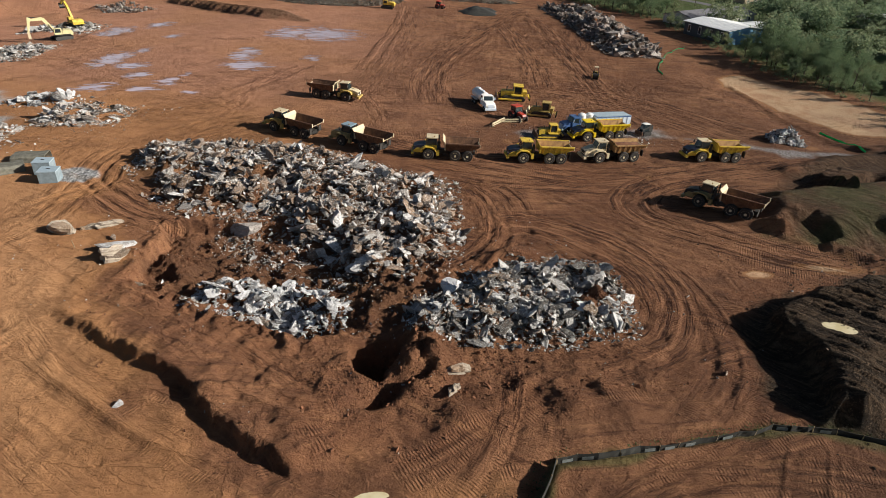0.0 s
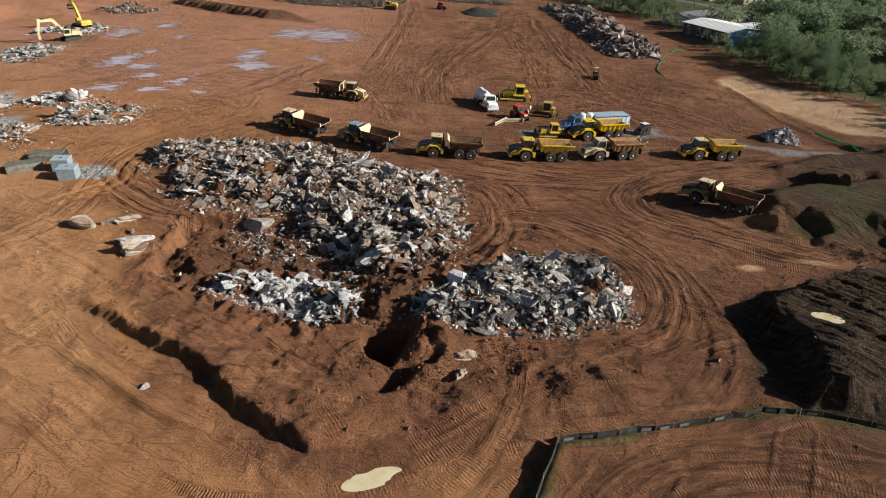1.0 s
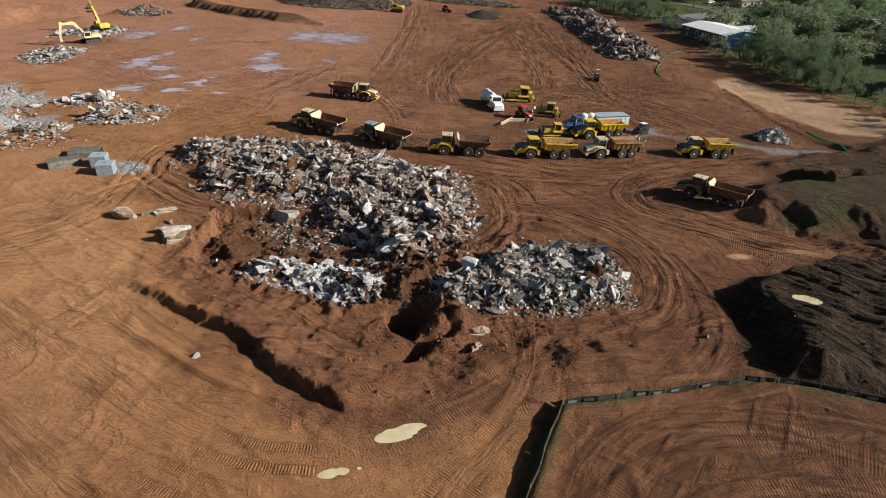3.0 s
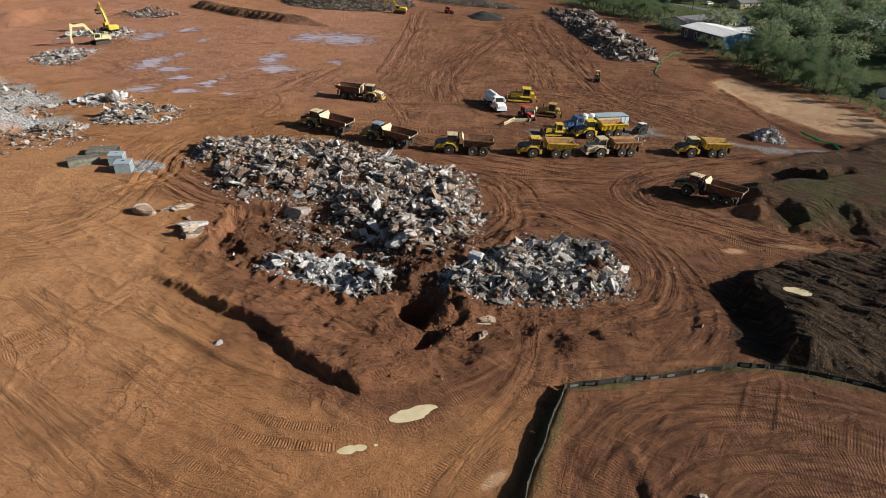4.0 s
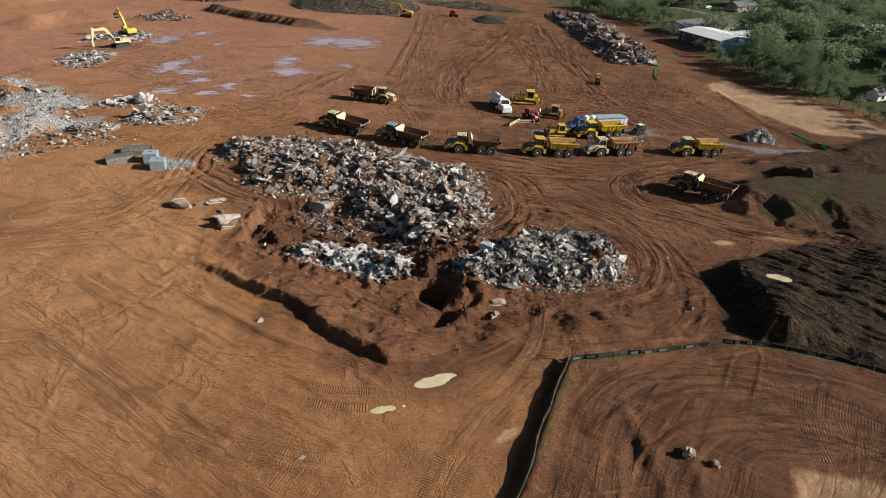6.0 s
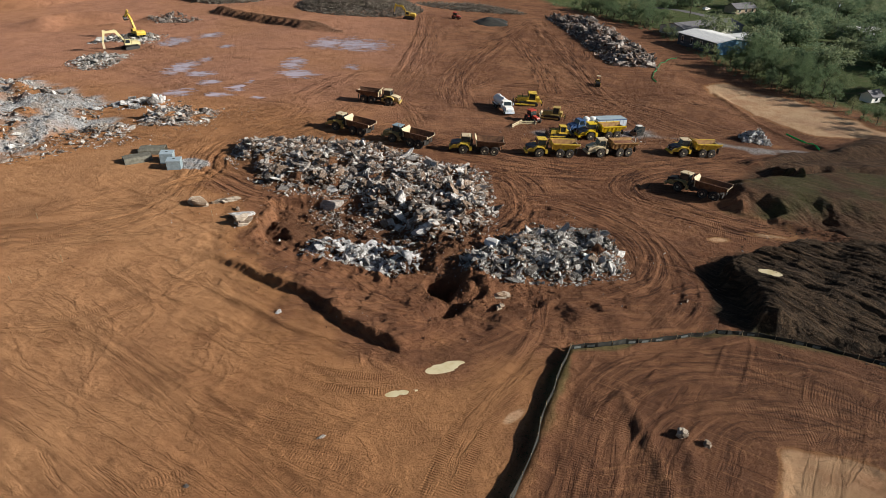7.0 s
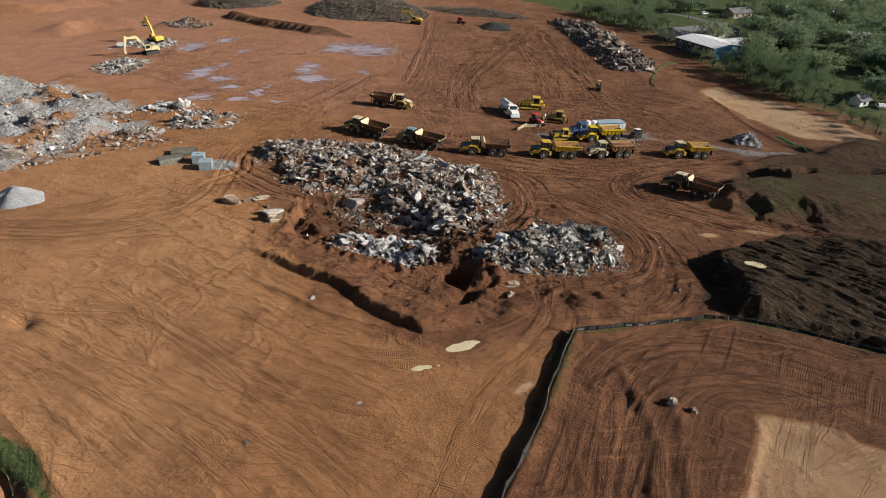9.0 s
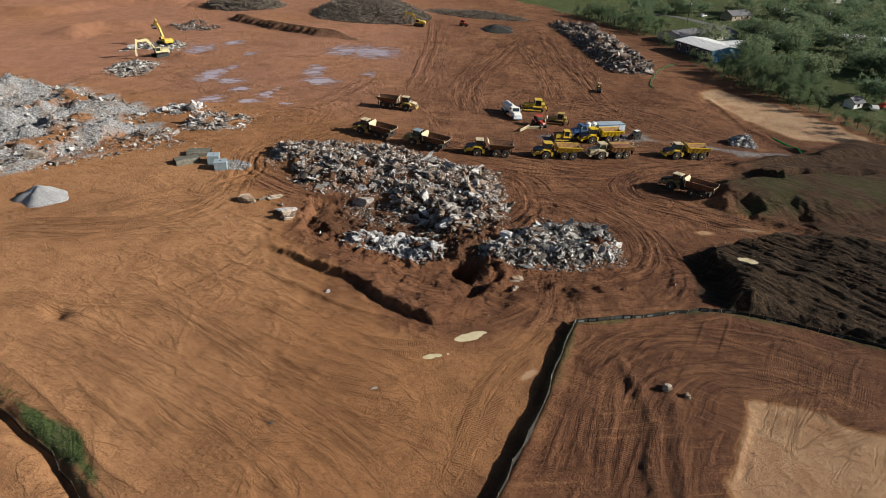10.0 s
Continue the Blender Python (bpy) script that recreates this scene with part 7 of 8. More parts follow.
ROCKS_EXC = [(-113, 150), (-110, 160), (-100, 158), (-97, 146), (-103, 139)]
ROCKS_EXC_BACK = [(-120, 176), (-118, 186), (-106, 190), (-100, 182), (-108, 174)]
SCRAPS_LEFT = [(-98, 66), (-88, 84), (-72, 92), (-62, 84), (-72, 78), (-84, 70)]
ROCKS_BANK = [(-121, 219), (-112, 224), (-100, 222), (-104, 214), (-114, 212)]
rubble_pile("rubble_pile", "small heap of grey crushed rock beside the gravel track", GRAVEL_RIGHT, R_WHITE, M_WHITE, 900, (0.12, 0.7, 0.34), 31, "stone heap", 60)
rubble_pile("rubble_pile", "grey rock spoil below the excavators", ROCKS_EXC, R_GREY, M_GREYROCK, 1000, (0.15, 1.1, 0.38), 32, tilt=26, singles=60, edge=2.0)
rubble_pile("rubble_pile", "shattered grey rock face behind the excavators", ROCKS_EXC_BACK, R_GREY, M_GREYROCK, 1300, (0.15, 1.5, 0.48), 33, tilt=26, singles=60, edge=4.0)
rubble_pile("rubble_pile", "rocks strewn along the edge of the gravel", SCRAPS_LEFT, R_STONE, M_STONE, 520, (0.12, 0.9, 0.27), 34, tilt=26, singles=60)
rubble_pile("rubble_pile", "rocks and clods on the far bank", ROCKS_BANK, R_BROWN, M_BROWNROCK, 300, (0.25, 1.3, 0.5), 35, tilt=26, singles=40)
rubble_pile("rubble_pile", "loose grey stones over the gravel heap", GRAVEL_LEFT, R_GREY, M_GREYROCK, 3600, (0.1, 1.1, 0.27), 36, singles=100, gaps=9.0)


def strewn(name, label, boxes, count, size, shapes, material, seed):
    """Clods and chips lying about, in one mesh."""
    rng = random.Random(seed)
    poses = []
    while len(poses) < count:
        x0, x1, y0, y1 = boxes[rng.randrange(len(boxes))]
        x, y = rng.gauss((x0 + x1) / 2, (x1 - x0) / 3.4), rng.gauss((y0 + y1) / 2, (y1 - y0) / 3.4)
        if float(fbm(np.array([x]), np.array([y]), 5.0, 3, 44)[0]) < rng.uniform(-0.5, 0.6):
            continue
        k = size * math.exp(rng.gauss(0, 0.5))
        poses.append(Matrix.LocRotScale((x, y, level(x, y) + 0.15 * k), Euler((rng.uniform(0, 6), rng.uniform(0, 6), rng.uniform(0, 6))), (k, k, k)))
    return tagged(new(name, joined(name, shapes, poses, material, rng)), label, "debris", kind="stuff")


CLOD = [rock_mesh("clod", M_DIRTHEAP, rock_rng.uniform(0.6, 0.9), rock_rng.uniform(1, 1.4), 3) for _ in range(8)]
strewn("clay_clods", "clods of red clay strewn over the worked ground", [(-32, 24, 30, 64), (-20, 2, 31, 50), (-12, 16, 32, 44), (-34, -22, 46, 64), (0, 24, 38, 64), (-8, 14, 34, 42)], 7000, 0.075, CLOD, M_DIRTHEAP, 41)
strewn("stone_chips", "grey rock chips strewn round the piles", [(-34, 24, 38, 66), (-20, 6, 44, 60), (14, 40, 98, 106), (-72, -50, 86, 108)], 1600, 0.09, R_STONE, M_STONE, 42)
M_SOILCLOD = plain("dark_clods", (0.12, 0.08, 0.052), 0.95, vary=0.5)
SOILCLOD = [rock_mesh("clod", M_SOILCLOD, rock_rng.uniform(0.6, 0.9), rock_rng.uniform(1, 1.4), 3) for _ in range(8)]
strewn("soil_clods", "dark clods over the topsoil heap", [(31, 62, 31, 57), (34, 60, 32, 54), (46, 75, 56, 64), (36, 70, 28, 50)], 9000, 0.065, SOILCLOD, M_SOILCLOD, 43)


# ---- trees and the ground beyond the site ----
def leaf_clumps(rng, clumps, leaves, leaf, flat=0.75):
    """Leaf blades strewn through round clumps: arrays of corners and faces."""
    r = np.random.RandomState(rng.randrange(1 << 30))
    c = np.array([(*p, k) for p, k in clumps])[r.randint(0, len(clumps), leaves)]
    d = r.normal(size=(leaves, 3))
    d /= np.linalg.norm(d, axis=1)[:, None]
    d *= (c[:, 3] * r.rand(leaves) ** 0.4)[:, None] * np.array([1, 1, flat])
    p = c[:, :3] + d
    size = leaf * r.uniform(0.55, 1.3, leaves)
    u = r.normal(size=(leaves, 3)) * np.array([1, 1, 0.55])
    u /= np.linalg.norm(u, axis=1)[:, None]
    w = np.cross(u, r.normal(size=(leaves, 3)) * np.array([0.6, 0.6, 1]))
    w /= np.linalg.norm(w, axis=1)[:, None]
    quad = [p + (u * a + w * b) * size[:, None] for a, b in ((-1, -0.2), (0.1, -0.6), (1, 0.1), (-0.1, 0.65))]
    return np.stack(quad, 1).reshape(-1, 3), np.arange(leaves * 4).reshape(-1, 4)


def tree_parts(rng, height, crown_r, leaves, leaf, fork_at=(0.3, 0.46)):
    """A broadleaf tree: trunk with limbs, and a crown of leaf clumps."""
    bm = bmesh.new()
    base = Vector((0, 0, -0.3))
    lean = Vector((rng.gauss(0, 0.06), rng.gauss(0, 0.06), 1))
    fork = base + lean * height * rng.uniform(*fork_at)
    r = height * 0.013
    add_tube(bm, base, fork, r * 1.5, r, 8)
    tips = []
    for i in range(rng.randint(7, 10)):
        a = i * 2.4 + rng.uniform(-0.4, 0.4)
        reach = crown_r * rng.uniform(0.5, 1.0)
        start = base.lerp(fork, rng.uniform(0.7, 1.0))
        mid = start + Vector((math.cos(a) * reach * 0.5, math.sin(a) * reach * 0.5, height * rng.uniform(0.10, 0.26)))
        end = mid + Vector((math.cos(a) * reach * 0.5, math.sin(a) * reach * 0.5, height * rng.uniform(0.05, 0.3)))
        add_tube(bm, start, mid, r * 0.55, r * 0.35, 6)
        add_tube(bm, mid, end, r * 0.35, r * 0.1, 5)
        tips += [mid, mid.lerp(end, 0.5), end]
    top = fork + Vector((rng.gauss(0, 0.5), rng.gauss(0, 0.5), height * rng.uniform(0.5, 0.6)))
    add_tube(bm, fork, top, r * 0.8, r * 0.12, 6)
    tips += [fork.lerp(top, 0.5), top, fork.lerp(top, 0.75), fork.lerp(top, 0.9)]
    clumps = []
    for t in tips:
        for _ in range(3):
            clumps.append((tuple(t + Vector((rng.gauss(0, 1), rng.gauss(0, 1), rng.gauss(0, 0.9))) * crown_r * 0.22), crown_r * rng.uniform(0.14, 0.34)))
    return bm, *leaf_clumps(rng, clumps, leaves, leaf)


tree_rng = random.Random(5)
TREE_KINDS = []
for i in range(7):
    h = tree_rng.uniform(10.5, 14.5)
    bm, vs, fs = tree_parts(tree_rng, h, h * tree_rng.uniform(0.26, 0.38), 5000, 0.15)
    t = thing("tree", Matrix.Identity(4), "leafy broadleaf tree in early autumn at the site's edge", "tree", "trees along the edge of the site")
    part("trunk", bm, M_BARK, t)
    crown = new("crown", quick_mesh("crown", vs, fs, M_LEAF))
    crown.parent = t
    TREE_KINDS.append(t)


def place_tree(i, x, y, size, turn):
    base = TREE_KINDS[i % len(TREE_KINDS)]
    base.scale = (size, size, size * 0.97)
    return copy_thing(base, Matrix.LocRotScale((x, y, level(x, y) - 0.1), Euler((0, 0, turn)), None))


def edge_point(line, s):
    for (ax, ay), (bx, by) in zip(line, line[1:]):
        d = math.hypot(bx - ax, by - ay)
        if s <= d:
            return ax + (bx - ax) * s / d, ay + (by - ay) * s / d, -(by - ay) / d, (bx - ax) / d
        s -= d
    return bx, by, 0, 0


def clear_of_houses(x, y):
    return not any(abs((x - hx) * ca + (y - hy) * sa) < w and abs(-(x - hx) * sa + (y - hy) * ca) < d for hx, hy, w, d, ca, sa in KEEP_OFF)


def zone(x, y, w, d, turn):
    return (x, y, w, d, math.cos(radians(turn)), math.sin(radians(turn)))


KEEP_OFF = [zone(93.5, 207.5, 14, 10, -72.5), zone(103, 241, 20, 12, 25), zone(108, 217, 9, 9, 20), zone(120, 268, 30, 26, 25), zone(133, 163, 9, 12, 0), zone(110, 138, 9, 9, 20), zone(160, 226, 10, 10, 0)]
s = 40.0
while s < 290:
    x, y, nx, ny = edge_point(TREE_LINE, s)
    yard = y < 136
    thin = 112 < s < 160            # low scrub before the blue building
    for depth in ((2.0,) if yard else (1.5, 4.5) if thin else (2.5, 7.5, 13)):
        dx = depth + tree_rng.uniform(-1.8, 1.8)
        px, py = x + nx * dx, y + ny * dx
        if clear_of_houses(px, py):
            k = tree_rng.uniform(0.3, 0.55) if thin else tree_rng.uniform(0.35, 0.6) if yard else tree_rng.uniform(0.52, 0.82) * (0.75 if depth < 4 else 1.0)
            place_tree(tree_rng.randrange(7), px, py, k, tree_rng.uniform(0, 6.28))
    s += tree_rng.uniform(3.8, 6.0)
FAR_KINDS = []
for i in range(4):
    h = tree_rng.uniform(11, 15)
    bm, vs, fs = tree_parts(tree_rng, h, h * tree_rng.uniform(0.44, 0.56), 2000, 0.42, (0.14, 0.24))
    t = thing("tree", Matrix.Identity(4), "tall leafy tree in the woods beyond the houses", "tree", "trees of the far wood")
    part("trunk", bm, M_BARK, t)
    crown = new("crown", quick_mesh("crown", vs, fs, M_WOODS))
    crown.parent = t
    FAR_KINDS.append(t)
made = 0
while made < 190:
    x, y = (tree_rng.uniform(100, 190), tree_rng.uniform(150, 250)) if made < 16 else (tree_rng.uniform(96, 210), tree_rng.uniform(140, 320)) if made < 110 else (tree_rng.uniform(60, 330), tree_rng.uniform(110, 440))
    d, side, _run = along_line(TREE_LINE, np.array([x]), np.array([y]))
    open_lawn = 255 < y < 300 and 95 < x < 160
    if side[0] > (16 if made < 16 else 20) and clear_of_houses(x, y) and not open_lawn:
        base = FAR_KINDS[tree_rng.randrange(4)]
        k = tree_rng.uniform(0.58, 0.92)
        base.scale = (k, k, k)
        copy_thing(base, Matrix.LocRotScale((x, y, level(x, y) - 0.1), Euler((0, 0, tree_rng.uniform(0, 6.28))), None))
        made += 1
for t in TREE_KINDS + FAR_KINDS:
    for o in (*t.children_recursive, t):
        bpy.data.objects.remove(o)


def far_woods():
    """The woods on the skyline, too far to tell tree from tree."""
    rng = random.Random(77)
    clumps = []
    for _ in range(900):
        x, y = rng.uniform(-700, 900), rng.uniform(330, 900)
        if x < 70 and y < 420 + 60 * math.sin(x / 60):
            continue
        if x < 300 and y < 385 and x > 70:
            continue
        h = rng.uniform(9, 17)
        z = level(x, y)
        for _k in range(7):
            clumps.append(((x + rng.gauss(0, 3), y + rng.gauss(0, 3), z + h * rng.uniform(0.25, 0.95)), rng.uniform(2.0, 3.8)))
    vs, fs = leaf_clumps(rng, clumps, 90000, 0.95)
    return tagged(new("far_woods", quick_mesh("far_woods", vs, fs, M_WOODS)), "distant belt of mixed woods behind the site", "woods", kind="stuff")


def undergrowth():
    """Shrubs and weeds at the foot of the wood's edge."""
    rng = random.Random(78)
    clumps, s = [], 20.0
    while s < 300:
        x, y, nx, ny = edge_point(TREE_LINE, s)
        for _k in range(4):
            dx = rng.uniform(-0.5, 14)
            px, py = x + nx * dx, y + ny * dx
            if clear_of_houses(px, py):
                clumps.append(((px, py, level(px, py) + rng.uniform(0.0, 0.5)), rng.uniform(0.4, 1.2)))
        s += 0.9
    vs, fs = leaf_clumps(rng, clumps, 45000, 0.15)
    return tagged(new("undergrowth", quick_mesh("undergrowth", vs, fs, M_LEAF)), "weeds and shrubs under the trees", "shrubs", kind="stuff")


def grass_tufts():
    """Grass blades in the ditch and along the silt fence."""
    rng = random.Random(79)
    vs, fs = [], []

    def blade(x, y):
        z = level(x, y)
        a, k = rng.uniform(0, 6.28), rng.uniform(0.03, 0.12)
        dx, dy = math.cos(a) * 0.05, math.sin(a) * 0.05
        lx, ly = rng.gauss(0, 0.12), rng.gauss(0, 0.12)
        b = len(vs)
        vs.extend(((x - dx, y - dy, z - 0.02), (x + dx, y + dy, z - 0.02), (x + lx + dx * 0.3, y + ly + dy * 0.3, z + k), (x + lx - dx * 0.3, y + ly - dy * 0.3, z + k)))
        fs.append((b, b + 1, b + 2, b + 3))
    for line, lo, hi, n, s0, s1 in ((LEFT_DITCH, 0.6, 2.0, 3500, 12, 75), (SILT_LINE, 0.2, 1.2, 2600, 58, 95), (SILT_LINE, 0.3, 1.5, 1400, 8, 55)):
        for _ in range(n):
            s = rng.uniform(s0, s1)
            x, y, nx, ny = edge_point(line, s)
            d = rng.uniform(lo, hi)
            if math.sin(s * 0.9) + math.sin(s * 2.3 + 1) + rng.gauss(0, 0.6) > -0.6:
                blade(x + nx * d, y + ny * d)
    return tagged(new("grass", quick_mesh("grass", vs, fs, M_GRASS)), "tufts of green grass in the ditches", "grass", kind="stuff")


far_woods()
undergrowth()
grass_tufts()


def brush_pile(label, cx, cy, rx, ry, h, count, seed, turn=0):
    """A heap of felled branches."""
    rng = random.Random(seed)
    t = thing("brush_pile", Matrix.Identity(4), label, "brush pile", "brush piles")
    bm = heap_mesh(1.0, h * 0.55, seed, 30, 8, 0.2)
    core = part("core", bm, M_BARK, t)
    core.matrix_basis = Matrix.LocRotScale((cx, cy, level(cx, cy) - 0.2), Euler((0, 0, radians(turn))), (rx * 0.65, ry * 0.65, 1))
    vs, fs = [], []
    c, s = math.cos(radians(turn)), math.sin(radians(turn))
    for _ in range(count):
        r, a = math.sqrt(rng.random()), rng.uniform(0, 6.28)
        u, v = rx * r * math.cos(a), ry * r * math.sin(a)
        x, y = cx + u * c - v * s, cy + u * s + v * c
        z = level(x, y) + h * (1 - r ** 1.6) * rng.uniform(0.6, 1.05)
        d = Vector((rng.gauss(0, 1), rng.gauss(0, 1), rng.gauss(0.15, 0.4))).normalized() * rng.uniform(1.0, 3.4)
        w = d.cross(Vector((rng.gauss(0, 1), rng.gauss(0, 1), 1))).normalized() * rng.uniform(0.06, 0.17)
        n = d.cross(w).normalized() * w.length
        p = Vector((x, y, z))
        b = len(vs)
        for q, k in ((p - d / 2, 1.0), (p + d / 2, 0.45)):
            vs.extend((q + w * k, q + n * k, q - w * k, q - n * k))
        fs.extend(((b, b + 1, b + 5, b + 4), (b + 1, b + 2, b + 6, b + 5), (b + 2, b + 3, b + 7, b + 6), (b + 3, b, b + 4, b + 7)))
    ob = new("brushwood", quick_mesh("brushwood", vs, fs, M_BRUSH))
    ob.parent = t
    tagged(ob, kind="stuff")
    return t


brush_pile("great heap of grey dead branches and stumps", -43, 256, 27, 20, 8.0, 9000, 51, 10)
brush_pile("dark heap of felled brush on the far bank", -104, 268, 18, 13, 7.0, 4000, 52, 5)
brush_pile("low windrow of grey branches behind the black heap", 6, 276, 26, 8, 2.5, 1800, 53, -8)


# ---- buildings beyond the wood's edge ----
M_METALROOF = plain("white_metal_roof", (0.74, 0.76, 0.78), 0.45, vary=0.08, scale=0.8, bump=0.05)
M_GREYROOF = plain("grey_shingle_roof", (0.17, 0.17, 0.19), 0.85, vary=0.25, scale=1.2)
M_BLUEWALL = plain("blue_siding", (0.10, 0.26, 0.45), 0.6, vary=0.15)
M_SLATE = plain("dark_slate_siding", (0.05, 0.06, 0.07), 0.7, vary=0.2)
M_PALEWALL = plain("pale_siding", (0.55, 0.54, 0.5), 0.7, vary=0.12)
M_TANWALL = plain("tan_brick", (0.42, 0.33, 0.23), 0.8, vary=0.2)
M_ASPHALT = plain("asphalt", (0.13, 0.13, 0.135), 0.9, vary=0.2, scale=0.5)


def building(name, label, x, y, turn, length, width, wall_h, roof_h, wall_material, roof_material, windows=4, sink=0.3, seams=0, gable=None):
    t = thing(name, Matrix.LocRotScale((x, y, level(x, y) - sink), Euler((0, 0, radians(turn))), None), label, "building", "buildings beyond the wood")
    a, b = length / 2, width / 2
    for s in (-1, 1):
        part("wall", box(-a, a, s * b - 0.12, s * b + 0.12, 0, wall_h, 0), wall_material, t)
        bm = bmesh.new()
        pts = [(-b + 0.12, 0), (b - 0.12, 0), (b - 0.12, wall_h), (0, wall_h + roof_h - 0.1), (-b + 0.12, wall_h)]
        lo = [bm.verts.new((s * a - 0.12, p, z)) for p, z in pts]
        hi = [bm.verts.new((s * a + 0.12, p, z)) for p, z in pts]
        bm.faces.new(lo)
        bm.faces.new(hi[::-1])
        for i in range(5):
            bm.faces.new((lo[i], hi[i], hi[(i + 1) % 5], lo[(i + 1) % 5]))
        part("gable_wall", bm, gable or wall_material, t)
        k = roof_h / b
        ov = 0.6
        bm = bmesh.new()
        pts = [(0, wall_h + roof_h), (s * (b + ov), wall_h - k * ov), (s * (b + ov), wall_h - k * ov + 0.16), (0, wall_h + roof_h + 0.16)]
        lo = [bm.verts.new((-a - ov, p, z)) for p, z in pts]
        hi = [bm.verts.new((a + ov, p, z)) for p, z in pts]
        bm.faces.new(lo)
        bm.faces.new(hi[::-1])
        for i in range(4):
            bm.faces.new((lo[i], hi[i], hi[(i + 1) % 4], lo[(i + 1) % 4]))
        roof = part("roof", bm, roof_material, t)
        for i in range(seams):
            sx = -a + (i + 0.5) * length / seams
            bm = bmesh.new()
            vs = [bm.verts.new((sx + e, p, z + h)) for h in (0.16, 0.22) for e in (-0.04, 0.04) for p, z in ((0, wall_h + roof_h), (s * (b + ov), wall_h - k * ov))]
            for f in ((0, 1, 3, 2), (4, 5, 7, 6), (0, 1, 5, 4), (2, 3, 7, 6), (0, 2, 6, 4), (1, 3, 7, 5)):
                bm.faces.new([vs[i2] for i2 in f])
            part("roof_seam", bm, roof_material, roof)
        for i in range(windows):
            wx = -a + (i + 0.5) * length / windows
            win = part("window", box(wx - 0.55, wx + 0.55, s * (b + 0.13) - 0.03, s * (b + 0.13) + 0.03, wall_h * 0.35, wall_h * 0.8, 0), M_GLASS, t)
            part("window_frame", box(wx - 0.65, wx + 0.65, s * (b + 0.12) - 0.03, s * (b + 0.12) + 0.03, wall_h * 0.31, wall_h * 0.84, 0), M_WHITEPAINT, win)
    part("door", box(a + 0.12, a + 0.18, -0.5, 0.5, 0.0, 2.1, 0.0), M_WHITEPAINT, t)
    return t


building("workshop", "blue-sided workshop with a white standing-seam metal roof", 93.5, 207.5, -72.5, 21.5, 14, 4.5, 0.9, M_SLATE, M_METALROOF, 4, seams=14, gable=M_BLUEWALL)
building("hall", "long low building with a grey shingled roof", 102, 241, 25, 31, 15, 3.0, 1.9, M_PALEWALL, M_GREYROOF, 6)
building("annex", "low annex with a flat white roof beside the workshop", 108, 218, 20, 12, 8, 3.0, 0.4, M_BLUEWALL, M_METALROOF, 3)
building("house", "tan house with a shingled roof beside a lawn", 142, 296, 20, 12, 8, 3.0, 1.8, M_TANWALL, M_GREYROOF, 3)
building("shed", "small white garden shed among trees", 113.5, 143.5, 25, 4.0, 3.2, 2.3, 1.1, M_WHITEPAINT, M_GREYROOF, 1)
building("house", "house with a pale metal roof among trees", 160, 228, -12, 13, 9, 3.0, 1.8, M_PALEWALL, M_METALROOF, 3)
building("house", "house with a pale green roof among trees", 176, 222, 10, 16, 9, 3.0, 1.8, M_PALEWALL, M_SILVER, 3)
building("house", "distant pale house beyond the woods", 228, 362, 10, 14, 9, 3.2, 2.0, M_PALEWALL, M_SILVER, 3)
building("house", "distant white house beyond the woods", 250, 358, -5, 14, 9, 3.2, 2.0, M_PALEWALL, M_METALROOF, 3)


def strip(name, line, width, material, label, category):
    """A paved strip draped on the ground."""
    bm = bmesh.new()
    rows = []
    pts = smooth_line(line, 8)
    for i, (x, y) in enumerate(pts):
        x2, y2 = pts[min(i + 1, len(pts) - 1)]
        x1, y1 = pts[max(i - 1, 0)]
        d = Vector((x2 - x1, y2 - y1)).normalized()
        row = []
        for k in (-1, -0.33, 0.33, 1):
            px, py = x - d.y * k * width / 2, y + d.x * k * width / 2
            row.append(bm.verts.new((px, py, level(px, py) + 0.06)))
        rows.append(row)
    for a, b in zip(rows, rows[1:]):
        for k in range(3):
            bm.faces.new((a[k], a[k + 1], b[k + 1], b[k]))
    return tagged(part(name, bm, material), label, category, kind="structure")


strip("road", [(96, 318), (113, 302), (121, 284), (128, 268)], 5, M_ASPHALT, "grey asphalt drive across the lawn", "road")


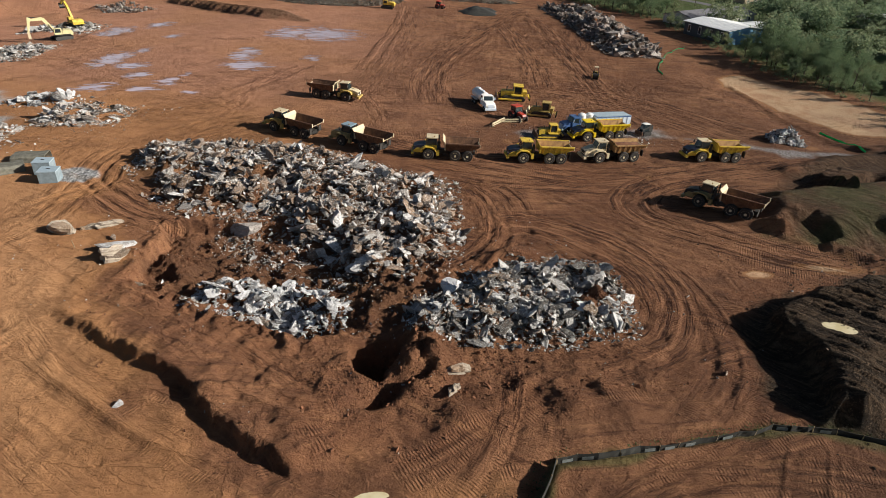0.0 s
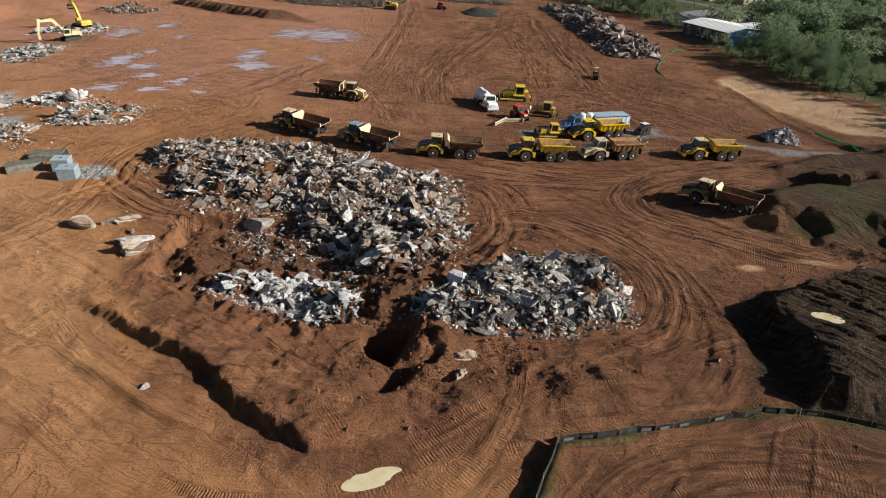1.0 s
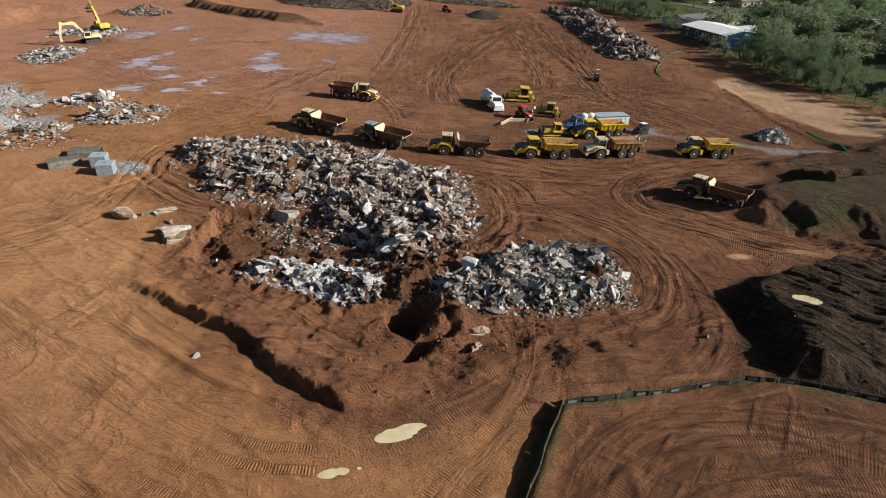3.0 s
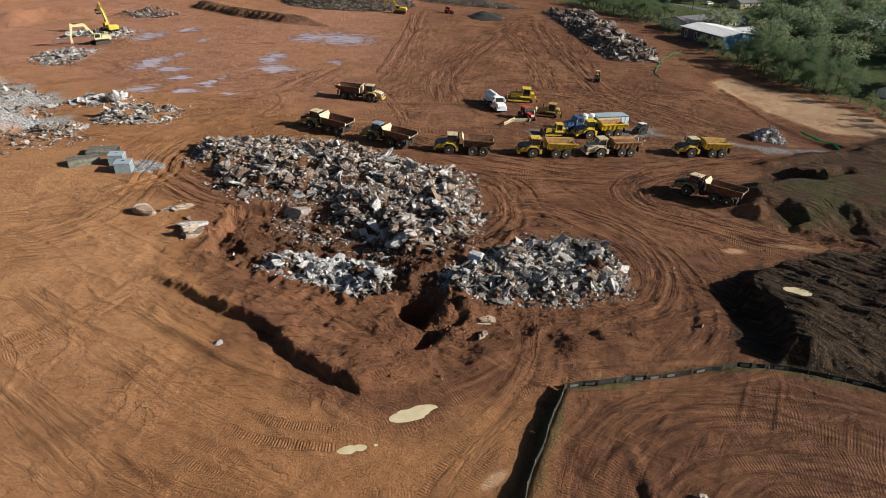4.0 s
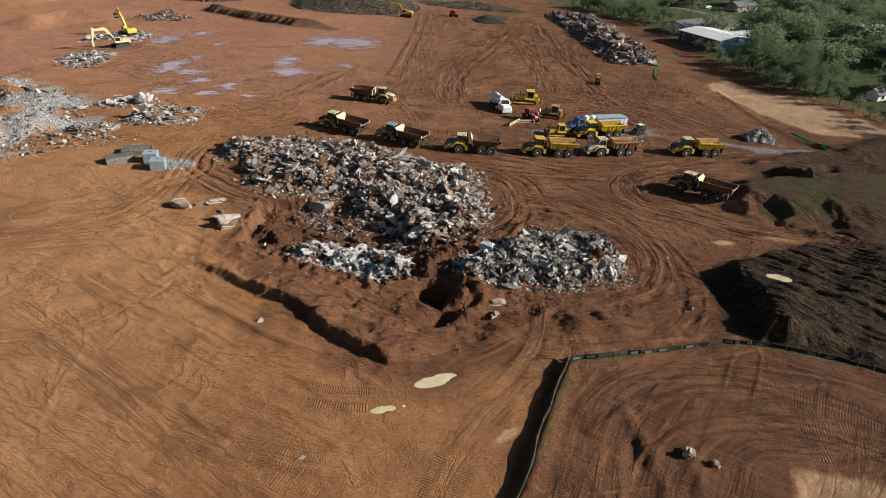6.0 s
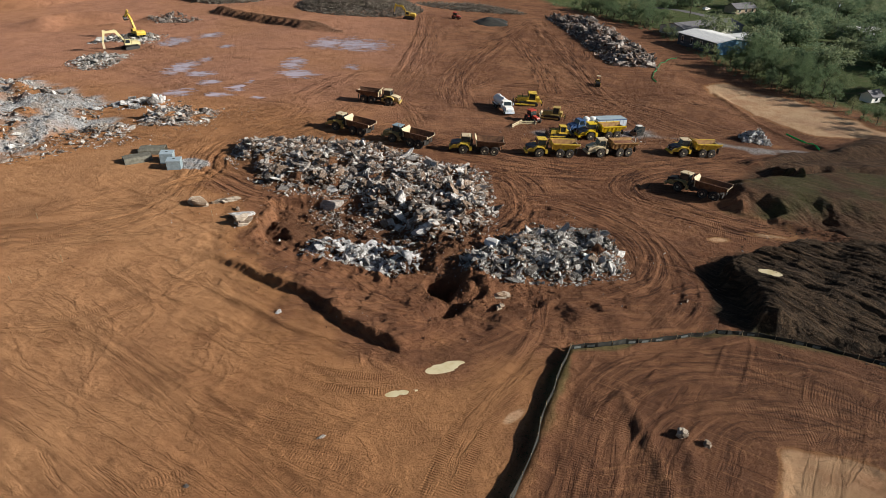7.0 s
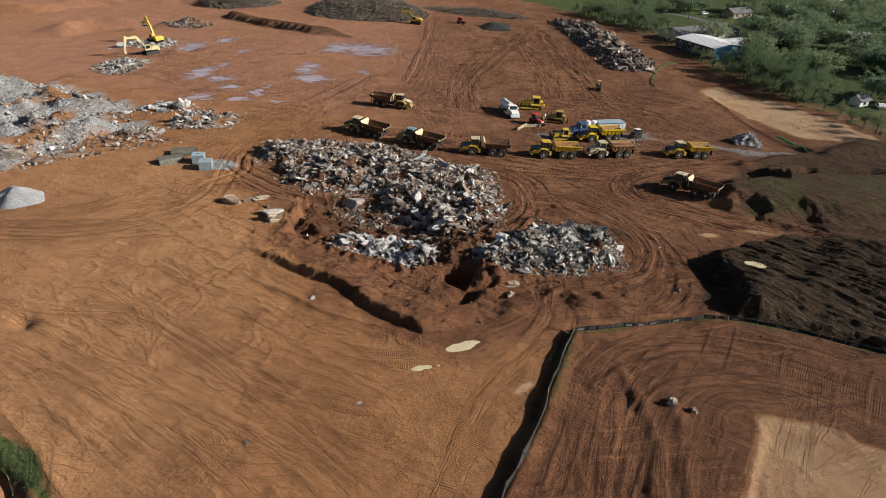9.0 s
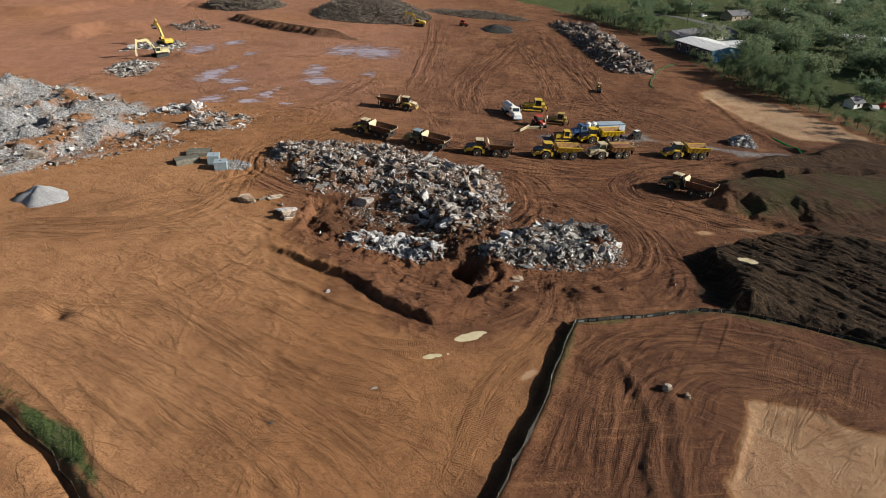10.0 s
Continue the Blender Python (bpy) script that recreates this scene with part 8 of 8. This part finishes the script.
def car(m, body, label):
    t = thing("car", m, label, "car", "parked cars")
    part("body", profile([(-2.1, 0.35), (2.15, 0.35), (2.2, 0.75), (1.2, 0.92), (0.5, 1.42), (-1.1, 1.45), (-1.9, 0.98), (-2.2, 0.85)], -0.88, 0.88, 0.08), body, t)
    for s in (-1, 1):
        part("side_window", profile([(-1.5, 0.98), (1.0, 0.95), (0.45, 1.36), (-1.05, 1.38)], s * 0.885 - 0.01, s * 0.885 + 0.01, 0), M_GLASS, t)
        for x in (-1.35, 1.35):
            wheel(t, x, s * 0.78, 0.33, 0.2, M_SILVER, s)
    return t


car(ground_pose(128, 303, 30, 0, 1.2), M_WHITEPAINT, "white car parked on a drive")
car(ground_pose(118, 140.5, 70, 0, 1.2), M_WHITEPAINT, "white car half hidden by shrubs")
car(ground_pose(123, 143, 20, 0, 1.2), M_RED, "red car at the edge of a lawn")
car(ground_pose(136, 167, 8, 0, 1.2), M_BLUEPAINT, "blue car parked on grass")
car(ground_pose(110, 207, 60, 0, 1.2), M_WHITEPAINT, "white car beside the blue workshop")
car(ground_pose(113, 206, 60, 0, 1.2), M_BLACK, "dark car beside the blue workshop")
car(ground_pose(152, 216, 10, 0, 1.2), M_RED, "red car before a house")


def utility_pole(x, y, h):
    t = thing("utility_pole", Matrix.Translation((x, y, level(x, y) - 0.3)), "wooden utility pole with crossarm and transformer", "utility pole")
    part("pole", tube((0, 0, 0), (0, 0, h), 0.16, 0.11, 8), M_BARK, t)
    part("crossarm", box(-1.2, 1.2, -0.06, 0.06, h - 0.8, h - 0.65, 0.01), M_STAKE, t)
    part("transformer", tube((0.35, 0, h - 2.2), (0.35, 0, h - 1.2), 0.24, n=10), M_SILVER, t)
    for k in (-1.0, -0.4, 0.4, 1.0):
        part("insulator", tube((k, 0, h - 0.65), (k, 0, h - 0.45), 0.05, n=6), M_WHITEPAINT, t)


utility_pole(134, 236, 15)
utility_pole(160, 246, 12)
utility_pole(112, 282, 11)


def survey_stake(x, y, h=1.0):
    t = part("survey_stake", box(-0.03, 0.03, -0.02, 0.02, -0.2, h, 0.0), M_STAKE)
    t.matrix_world = Matrix.LocRotScale((x, y, level(x, y)), Euler((0.05, 0.04, x)), None)
    tagged(t, "short wooden survey stake in clay", "stake", "survey stakes")


for x, y in ((-62.5, 51.5), (-53.3, 41.0), (-56.5, 36.0), (-39.5, 55.0), (-66, 40)):
    survey_stake(x, y)
